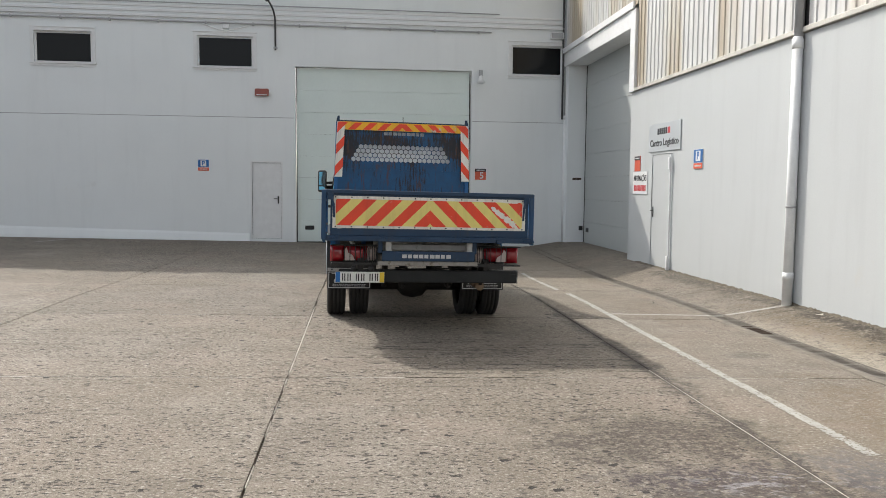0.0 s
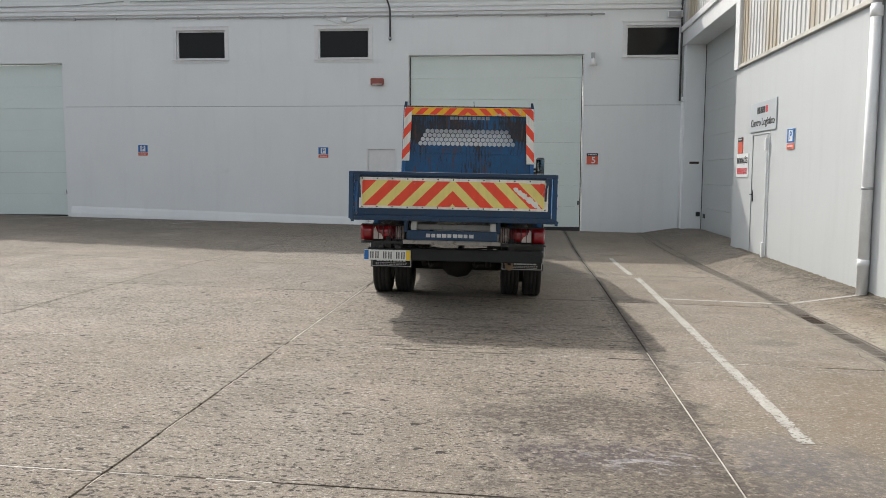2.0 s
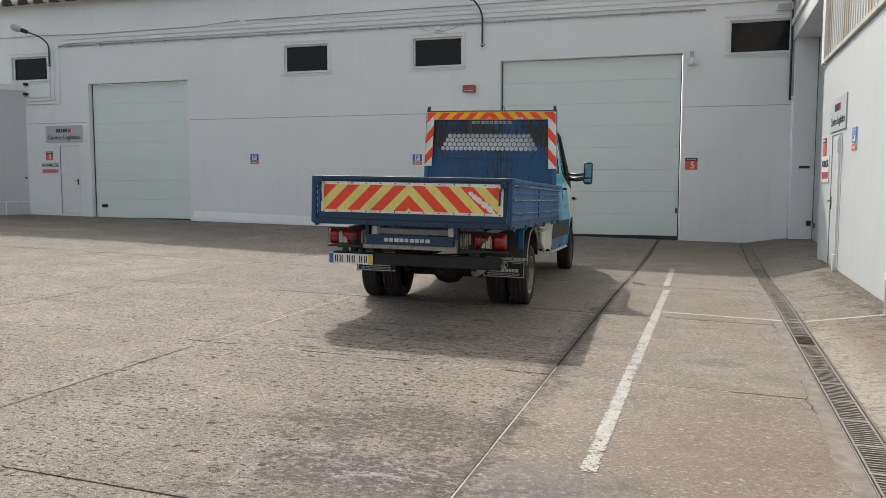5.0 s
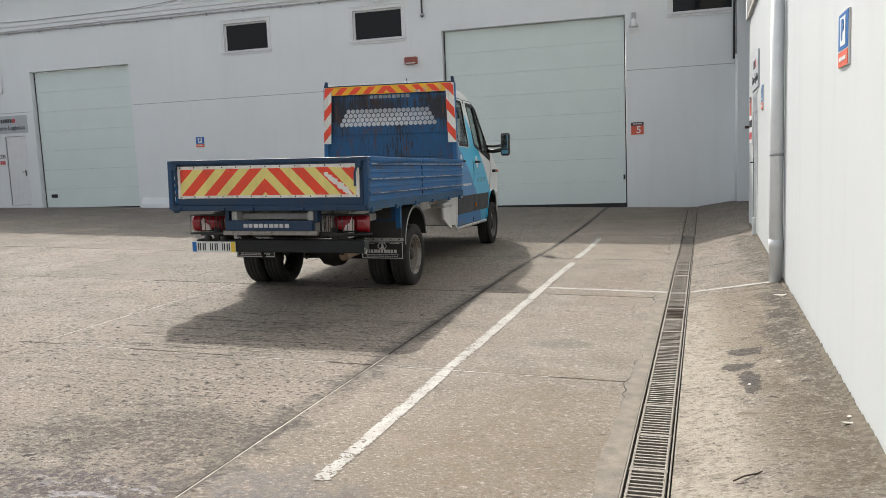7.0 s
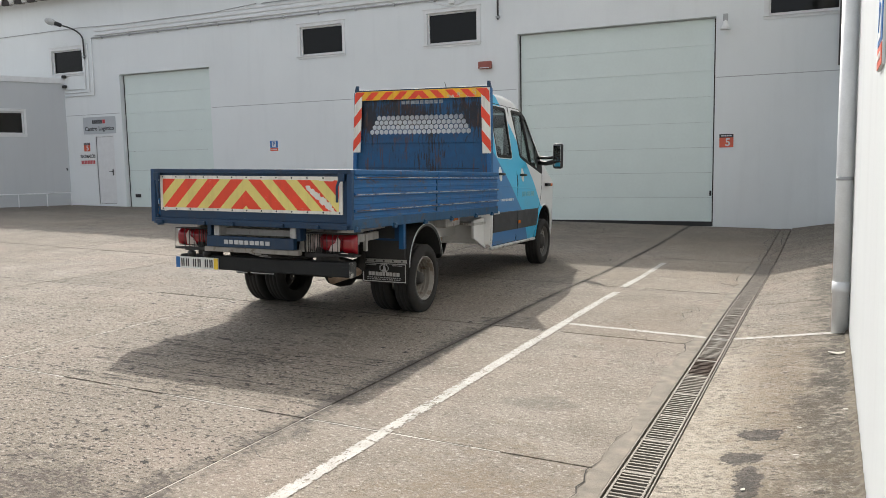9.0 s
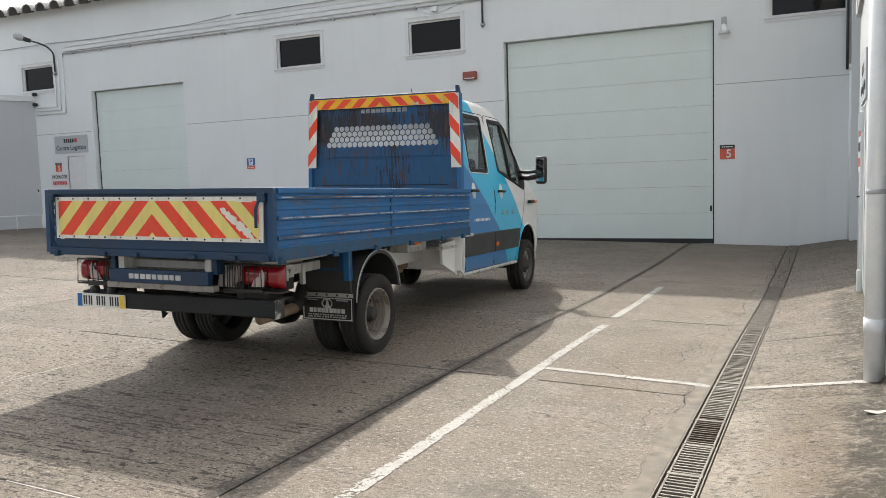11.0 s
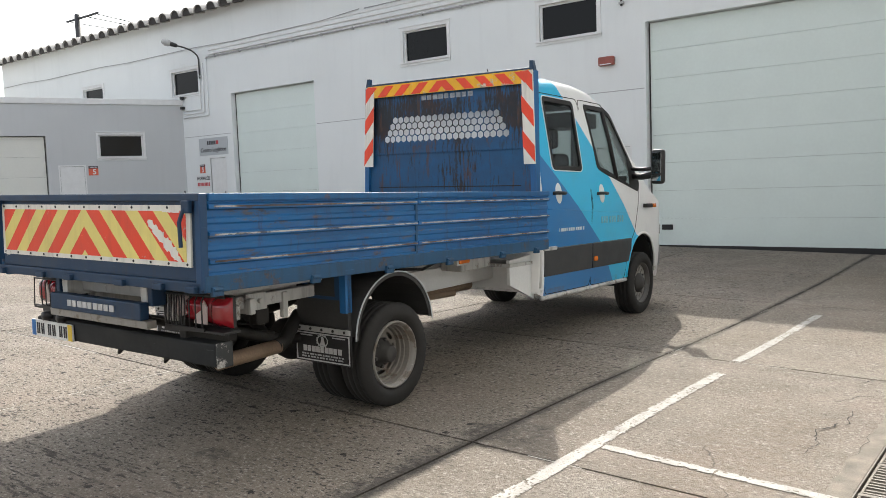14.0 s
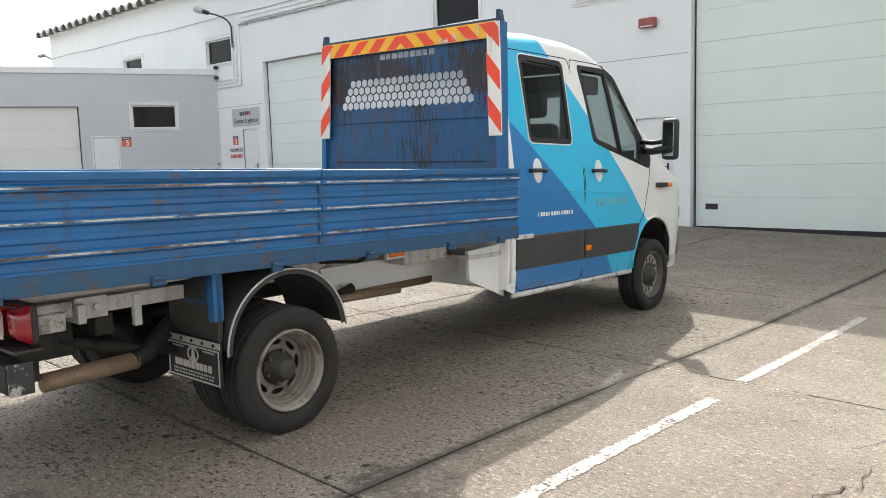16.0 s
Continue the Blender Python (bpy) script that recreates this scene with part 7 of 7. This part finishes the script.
def build_cab():
    ys = [3.70 + 0.04 * k for k in range(85)] + [7.1]
    NS, NA, NT = 46, 6, 8
    rows = []
    for y in ys:
        zr, zs = lerp_table(ROOF, y), lerp_table(SILL, y)
        rad = 0.13 if y < 6.0 else 0.08
        zt = max(zs + 0.08, zr - rad)
        pts = []
        for k in range(NS + 1):
            z = zs + (zt - zs) * k / NS
            pts.append((cab_side(y, z), z))
        xe, ze = pts[-1]
        for k in range(1, NA + 1):
            a = math.pi / 2 * k / NA
            pts.append((xe - 0.16 * (1 - math.cos(a)), ze + (zr - 0.025 - ze) * math.sin(a)))
        x2 = pts[-1][0]
        for k in range(1, NT + 1):
            t = k / NT
            pts.append((x2 * (1 - t), zr - 0.025 * (1 - t) ** 2))
        rows.append(pts)
    groups = {"cab_shell": [], "rear_door": [], "front_door": []}
    for i in range(len(ys) - 1):
        ym = (ys[i] + ys[i + 1]) / 2
        for j in range(NS + NA + NT):
            quad = [(rows[i][j], ys[i]), (rows[i + 1][j], ys[i + 1]), (rows[i + 1][j + 1], ys[i + 1]), (rows[i][j + 1], ys[i])]
            zm = sum(q[0][1] for q in quad) / 4
            xm = sum(q[0][0] for q in quad) / 4
            if j < NS + 2:
                if inside(WIN_R, (ym, zm)) or inside(WIN_F, (ym, zm)):
                    continue
                if math.hypot(ym - ARCH_C[0], zm - ARCH_C[1]) < ARCH_R:
                    continue
            elif 5.42 < ym < 6.36 and xm < 0.74:
                continue
            key = "cab_shell"
            if j < NS + 1:
                key = "rear_door" if inside(DOOR_R, (ym, zm)) else "front_door" if inside(DOOR_F, (ym, zm)) else "cab_shell"
            groups[key].append([(x, y, z) for (x, z), y in quad])
    def skin(quads, mirror):
        bm = bmesh.new()
        for s in mirror:
            for q in quads:
                vs = [bm.verts.new((s * x, y, z)) for x, y, z in q]
                bm.faces.new(vs if s > 0 else vs[::-1])
        bmesh.ops.remove_doubles(bm, verts=bm.verts[:], dist=0.0005)
        bmesh.ops.recalc_face_normals(bm, faces=bm.faces[:])
        return bm
    shell = skin(groups["cab_shell"], (1, -1))
    # rear wall and firewall
    back = [(x, z) for x, z in rows[0]]
    loop = back + [(-x, z) for x, z in back[::-1][1:]]
    wallv = [shell.verts.new((x, 3.70, z)) for x, z in loop]
    shell.faces.new(wallv)
    bmesh.ops.remove_doubles(shell, verts=shell.verts[:], dist=0.0005)
    bmesh.ops.recalc_face_normals(shell, faces=shell.faces[:])
    cab = body("cab", shell, M_LIVERY, None, "white, cyan and blue crew cab body", True)
    for key in ("rear_door", "front_door"):
        for s in (1, -1):
            door = body(key, skin(groups[key], (s,)), M_LIVERY, cab, "", True)
    def on_side(poly, out, s=1):
        return [(s * (cab_side(y, z) + out), y, z) for y, z in poly]
    def ring(poly, width, out, s):
        """A flat band round a window outline."""
        c = Vector((sum(p[0] for p in poly) / len(poly), sum(p[1] for p in poly) / len(poly)))
        bm = bmesh.new()
        def grow(p, d):
            v = Vector(p) - c
            return tuple(c + v * (1 + d / max(0.05, v.length)))
        lines = []
        for d, o in ((-width, out - 0.012), (-width, out), (0.022, out), (0.03, out - 0.012)):
            lines.append([bm.verts.new((s * (cab_side(y, z) + o), y, z)) for y, z in (grow(p, d) for p in poly)])
        n = len(poly)
        for la, lb in zip(lines, lines[1:]):
            for i in range(n):
                bm.faces.new((la[i], la[(i + 1) % n], lb[(i + 1) % n], lb[i]))
        bmesh.ops.recalc_face_normals(bm, faces=bm.faces[:])
        return bm
    def pane(poly, out, s):
        from mathutils.geometry import tessellate_polygon
        bm = bmesh.new()
        vs = [bm.verts.new(p) for p in on_side(poly, out, s)]
        for t in tessellate_polygon([[Vector((p[0], p[1], 0)) for p in poly]]):
            bm.faces.new([vs[i] for i in t])
        bmesh.ops.recalc_face_normals(bm, faces=bm.faces[:])
        return bm
    for s in (1, -1):
        for poly, label in ((WIN_R, "rear side glass"), (WIN_F, "front side glass")):
            g = body("side_glass", pane(poly, -0.004, s), M_GLASS, cab, label)
            g.visible_shadow = False
            body("window_seal", ring(poly, 0.030, 0.006, s), M_RUBBER, cab, "black window seal")
        body("mirror_sail", pane(rounded([(5.79, 1.560), (6.02, 1.505), (6.06, 1.61), (5.80, 1.94)], 0.02), 0.007, s), M_RUBBER, cab, "black panel behind the mirror")
        body("pale_window_edge", tube(on_side(_grown(WIN_R, 0.028) + _grown(WIN_R, 0.028)[:1], 0.004, s), 0.006, 6), M_CABWHITE, cab, "", True)
        body("quarter_divider", tube(on_side([(5.47, 1.63), (5.40, 2.0), (5.33, 2.34)], 0.002, s), 0.022, 8), M_RUBBER, cab, "", True)
        for poly in (DOOR_R, DOOR_F):
            body("door_gap", tube(on_side(poly + poly[:1], -0.001, s), 0.0045, 6), M_RUBBER, cab, "", True)
        # dark rubbing strip, split at the doors
        for ya, yb in ((3.80, 4.79), (4.81, 5.80)):
            bm = bmesh.new()
            n = 12
            cols = []
            for k in range(n + 1):
                y = ya + (yb - ya) * k / n
                cols.append([bm.verts.new((s * (cab_side(y, z) + o), y, z)) for z, o in ((0.715, -0.004), (0.722, 0.010), (0.968, 0.012), (0.978, -0.004))])
            for a, b in zip(cols, cols[1:]):
                for i in range(3):
                    bm.faces.new((a[i], a[i + 1], b[i + 1], b[i]))
            bm.faces.new(cols[0]), bm.faces.new(cols[-1][::-1])
            bmesh.ops.recalc_face_normals(bm, faces=bm.faces[:])
            body("rubbing_strip", bm, M_BLACKGREY, cab, "dark grey plastic rubbing strip")
        # handles on pale recess plates
        for y, z in ((4.10, 1.478), (5.055, 1.472)):
            x = s * cab_side(y, z)
            rec = lathe([(-0.004, 0.086), (0.003, 0.083), (0.005, 0.072), (0.0035, 0.03), (0.003, 0.0005)], 24)
            rec.transform(pose(x, y, z, 0, -6.2 * s, 0) @ (Matrix.Identity(4) if s > 0 else Matrix.Diagonal((-1, 1, 1, 1))) @ Matrix.Diagonal((1, 0.75, 1.15, 1)))
            body("handle_recess", rec, M_CABWHITE, cab, "white handle recess", True)
            body("door_handle", tube([(x, y - 0.115, z), (x + s * 0.035, y - 0.09, z + 0.003), (x + s * 0.04, y, z + 0.003), (x + s * 0.035, y + 0.07, z), (x, y + 0.09, z)], 0.016, 8), M_BLACK, cab, "", True)
        # lamps on the flank, crease line, sill
        y = 4.86
        x = s * (cab_side(y, 0.82) + 0.016)
        body("side_reflector", box(x - 0.008, x + 0.008, y - 0.04, y + 0.04, 0.790, 0.838, 0.006), M_AMBER, cab, "amber reflector")
        x = s * cab_side(6.3, 1.33)
        mk = box(x - 0.02, x + s * 0.05 if s > 0 else x + 0.02, 6.16, 6.34, 1.305, 1.35, 0.008) if s > 0 else box(x - 0.05, x + 0.02, 6.16, 6.34, 1.305, 1.35, 0.008)
        m1 = body("indicator_base", mk, M_BLACK, cab)
        mk = box(x - 0.02, x + 0.055, 6.34, 6.43, 1.307, 1.348, 0.008) if s > 0 else box(x - 0.055, x + 0.02, 6.34, 6.43, 1.307, 1.348, 0.008)
        body("indicator", mk, M_AMBER, cab, "amber side indicator")
        body("crease", tube(on_side([(3.86 + 0.1 * k, 1.335 - 0.004 * k) for k in range(20)], 0.0, s), 0.004, 6), M_LIVERY, cab, "", True)
        body("sill", tube([(s * (cab_side(yy, 0.54) + 0.0), yy, 0.520) for yy in (3.78, 4.4, 5.0, 5.70)], 0.022, 8), M_CHASSIS, cab, "scraped white sill", True)
        body("corner_trim", tube(on_side([(3.745, 0.62), (3.74, 1.2), (3.735, 1.8), (3.73, 2.36)], 0.002, s), 0.016, 8), M_CABWHITE, cab, "", True)
        body("dent", box(*(sorted((s * 0.955, s * 0.985))), 3.78, 4.02, 0.955, 0.99, 0.008), M_CHASSIS, cab, "scraped dented corner of the strip")
        # arch lip
        lip = [(ARCH_C[0] + ARCH_R * math.cos(radians(a)), ARCH_C[1] + ARCH_R * math.sin(radians(a))) for a in range(-6, 187, 8)]
        body("arch_lip", tube(on_side(lip, 0.002, s), 0.014, 8), M_LIVERY, cab, "", True)
        # mirror
        m = body("door_mirror", _mirror(s), M_BLACK, cab, "large black door mirror", True)
        mx = 1.262 if s > 0 else -1.115
        for za, zb in ((1.685, 1.912), (1.602, 1.666)):
            mg = box(-0.056, 0.056, -0.004, 0.004, za, zb, 0.003)
            mg.transform(pose(mx, 5.766, 0, 0, 0, -8 * s))
            body("mirror_glass", mg, M_MIRRORGLASS, m)
        arm = tube([(s * 0.93, 5.92, 1.66), (s * 1.06, 5.87, 1.65), (mx - s * 0.06, 5.83, 1.67)], 0.035, 10)
        tube([(s * 0.93, 5.9, 1.74), (s * 1.06, 5.86, 1.73), (mx - s * 0.06, 5.83, 1.74)], 0.022, 10, arm)
        body("mirror_arm", arm, M_BLACK, cab, "", True)
        # rows of plain bars on the doors
        for k in range(14):
            y = 4.09 + k * 0.0385
            x = s * (cab_side(y, 1.14) + 0.0005)
            low = 1.118
            body("name_bar", box(min(x, x + s * 0.002), max(x, x + s * 0.002), y, y + (0.026 if k % 4 else 0.012), low, low + 0.032), M_CABWHITE, cab)
        for k in range(9):
            y = 5.02 + k * 0.058 + (0.03 if k > 2 else 0) + (0.03 if k > 5 else 0)
            x = s * (cab_side(y, 1.2) + 0.0005)
            body("faded_bar", box(min(x, x + s * 0.002), max(x, x + s * 0.002), y, y + 0.04, 1.165, 1.235), M_FADED, cab, "faded pale bars")
    # windscreen
    bm = bmesh.new()
    cols = []
    for k in range(9):
        y = 5.40 + 0.98 * k / 8
        z = lerp_table(ROOF, y) - 0.006
        cols.append([bm.verts.new((x, y, z - 0.02 * (x / 0.76) ** 2)) for x in (-0.77, -0.4, 0, 0.4, 0.77)])
    for a, b in zip(cols, cols[1:]):
        for i in range(4):
            bm.faces.new((a[i], a[i + 1], b[i + 1], b[i]))
    bmesh.ops.recalc_face_normals(bm, faces=bm.faces[:])
    body("windscreen", bm, M_SCREEN, cab, "windscreen with an added dark tint", True)
    # inside: floor, dashboard, seats
    body("cab_floor", box(-0.88, 0.88, 3.74, 6.3, 0.70, 0.76), M_SEAT, cab)
    body("dashboard", box(-0.86, 0.86, 5.75, 6.25, 1.1, 1.5, 0.05), M_SEAT, cab)
    body("headliner", box(-0.74, 0.74, 3.74, 5.40, 2.385, 2.42, 0.01), M_LINING, cab, "dark grey roof lining")
    body("back_lining", box(-0.86, 0.86, 3.715, 3.735, 0.76, 2.40), M_LINING, cab)
    for s in (1, -1):
        for ya, yb in ((3.76, 4.78), (4.80, 5.80)):
            xa, xb = sorted((s * 0.885, s * 0.915))
            body("door_lining", box(xa, xb, ya, yb, 0.76, 1.66, 0.01), M_LINING, cab)
        xa, xb = sorted((s * 0.725, s * 0.765))
        body("roof_side_lining", box(xa, xb, 3.76, 5.42, 2.335, 2.42, 0.008), M_LINING, cab)
        xa, xb = sorted((s * 0.79, s * 0.82))
        body("pillar_lining", box(xa, xb, 4.66, 4.88, 1.66, 2.24, 0.008), M_LINING, cab)
    # added block that darkens the view through the upper side glass
    body("overhead_shelf", box(-0.70, 0.70, 5.05, 5.48, 2.17, 2.33, 0.02), M_LINING, cab, "dark block added above the windscreen")
    for y, xs in ((4.02, (-0.6, 0.0, 0.6)), (4.72, (-0.5, 0.5))):
        for x in xs:
            st = box(x - 0.25, x + 0.25, y, y + 0.5, 1.0, 1.18, 0.05)
            box(x - 0.23, x + 0.23, y - 0.06, y + 0.08, 1.15, 1.88, 0.06, st)
            seat = body("seat", st, M_SEAT, cab, "dark cloth seat", True)
            hd = box(x - 0.12, x + 0.12, y - 0.05, y + 0.05, 1.93, 2.13, 0.045)
            tube([(x - 0.06, y, 1.82), (x - 0.06, y, 2.0)], 0.01, 6, hd)
            body("headrest", hd, M_SEAT, cab, "", True)
    wheel = lathe([(-0.015, 0.2), (0.0, 0.215), (0.015, 0.2), (0.0, 0.185)], 24, closed=True)
    wheel.transform(pose(-0.45, 5.62, 1.58, 0, 0, 90) @ pose(0, 0, 0, 0, 30, 0))
    body("steering_wheel", wheel, M_BLACK, cab, "", True)
    # nose: bumper, headlights, grille, plate-free
    bump = bmesh.new()
    line = [(-0.90, 6.74), (-0.88, 6.88), (-0.78, 7.05), (-0.5, 7.17), (0, 7.2), (0.5, 7.17), (0.78, 7.05), (0.88, 6.88), (0.90, 6.74)]
    rings = []
    for x, y in line:
        rings.append([bump.verts.new(p) for p in ((x, y, 0.58), (x * 1.01, y + 0.02, 0.63), (x * 1.01, y + 0.02, 0.82), (x, y, 0.87), (x * 0.9, y - 0.12, 0.87), (x * 0.9, y - 0.12, 0.58))])
    for a, b in zip(rings, rings[1:]):
        for i in range(6):
            bump.faces.new((a[i], a[(i + 1) % 6], b[(i + 1) % 6], b[i]))
    bump.faces.new(rings[0]), bump.faces.new(rings[-1][::-1])
    bmesh.ops.recalc_face_normals(bump, faces=bump.faces[:])
    body("front_bumper", bump, M_BUMPGREY, None, "grey plastic front bumper", True)
    for s in (1, -1):
        x0, x1 = sorted((s * 0.58, s * 0.885))
        body("headlight", box(x0, x1, 6.74, 6.96, 0.93, 1.12, 0.05), M_LAMPGLASS, None, "clear front headlight", True)
    body("grille", box(-0.48, 0.48, 7.04, 7.1, 0.92, 1.12, 0.02), M_BLACK)
    # white steps between bed and cab
    for s in (1, -1):
        xa, xb = sorted((s * 0.50, s * 0.90))
        stp = prism([(3.32, 0.90), (3.74, 0.93), (3.76, 0.52), (3.34, 0.68)], 0.0, 0.03)
        stp.transform(pose(s * 0.88, 0, 0) @ pose(0, 0, 0, 0, 0, 90))
        body("cab_step", stp, M_CABWHITE, None, "white steel panel behind the cab")
        body("step_floor", box(xa, xb, 3.3, 3.72, 0.84, 0.87), M_CHASSIS)
    plain("engine_block", box(-0.4, 0.4, 5.2, 6.7, 0.36, 0.62, 0.06), M_CHASSISDARK)
    plain("front_axle", tube([(-0.75, 6.10, 0.292), (0.75, 6.10, 0.292)], 0.06, 10), M_CHASSISDARK, None, "", True)
    plain("underbody", box(-0.85, 0.85, 3.8, 5.6, 0.48, 0.55, 0.02), M_CHASSISDARK)
    return cab


def _grown(poly, d):
    c = Vector((sum(p[0] for p in poly) / len(poly), sum(p[1] for p in poly) / len(poly)))
    return [tuple(c + (Vector(p) - c) * (1 + d / (Vector(p) - c).length)) for p in poly]


def _mirror(s):
    x = 1.262 if s > 0 else -1.115
    return box(x - 0.075, x + 0.075, 5.77, 5.87, 1.57, 1.945, 0.035)


M_BLACKGREY = simple("dark_grey_strip", (0.045, 0.047, 0.05), 0.55, var=0.25, scale=5)
M_BUMPGREY = simple("grey_bumper_plastic", (0.16, 0.165, 0.17), 0.5, var=0.2, scale=4)
M_FADED = simple("faded_pale_film", (0.16, 0.45, 0.58), 0.4, var=0.4, scale=30)
build_cab()

# ---------------------------------------------------------------- small litter beside the east wall
M_FLAKE = simple("peeled_wall_paint", (0.48, 0.455, 0.40), 0.8, var=0.2, scale=30)
M_TWIG = simple("dry_twig", (0.055, 0.042, 0.030), 0.9, var=0.4, scale=30)


def on_yard(x, y, turn=0.0):
    q = YARD.inverted() @ Vector((x, y, 0))
    return pose(x, y, ground_z(q.x, q.y) + 0.004, 0, 0, turn)


def paint_flake(x, y, size, turn, seed):
    """A thin curled chip of paint with a ragged outline."""
    rnd = random.Random(seed)
    bm = bmesh.new()
    rim = []
    for k in range(11):
        a = k * math.tau / 11
        r = size * rnd.uniform(0.55, 1.0)
        rim.append((r * math.cos(a), 0.5 * r * math.sin(a)))
    top = [bm.verts.new((u, v, 0.002 + 2.2 * u * u / size * 0.05)) for u, v in rim]
    low = [bm.verts.new((u, v, 2.2 * u * u / size * 0.05)) for u, v in rim]
    bm.faces.new(top)
    bm.faces.new(low[::-1])
    for k in range(11):
        bm.faces.new((low[k], low[(k + 1) % 11], top[(k + 1) % 11], top[k]))
    ob = part("paint_flake", bm, M_FLAKE)
    ob.matrix_basis = on_yard(x, y, turn)
    return tagged(ob, "small curled flake of pale wall paint on the concrete", "paint flake", "paint flakes by the wall")


for k, (x, y, size, turn) in enumerate(((5.70, 8.96, 0.080, 20), (5.24, 6.27, 0.022, 80), (5.71, 7.50, 0.028, 30), (5.645, 5.45, 0.040, 10), (5.66, 5.54, 0.026, 60), (5.466, 7.18, 0.022, 0), (5.453, 6.73, 0.020, 15))):
    paint_flake(x, y, size, turn, 40 + k)

twig = part("twig", tube([(-0.095, 0.0, 0.004), (-0.02, 0.007, 0.006), (0.05, -0.004, 0.005), (0.092, 0.002, 0.004)], 0.0038, 6), M_TWIG)
twig.matrix_basis = on_yard(5.138, 4.867, 45)
tagged(twig, "thin dry twig lying on the bare concrete", "twig")

# ---------------------------------------------------------------- pavement pieces last
build_slabs()
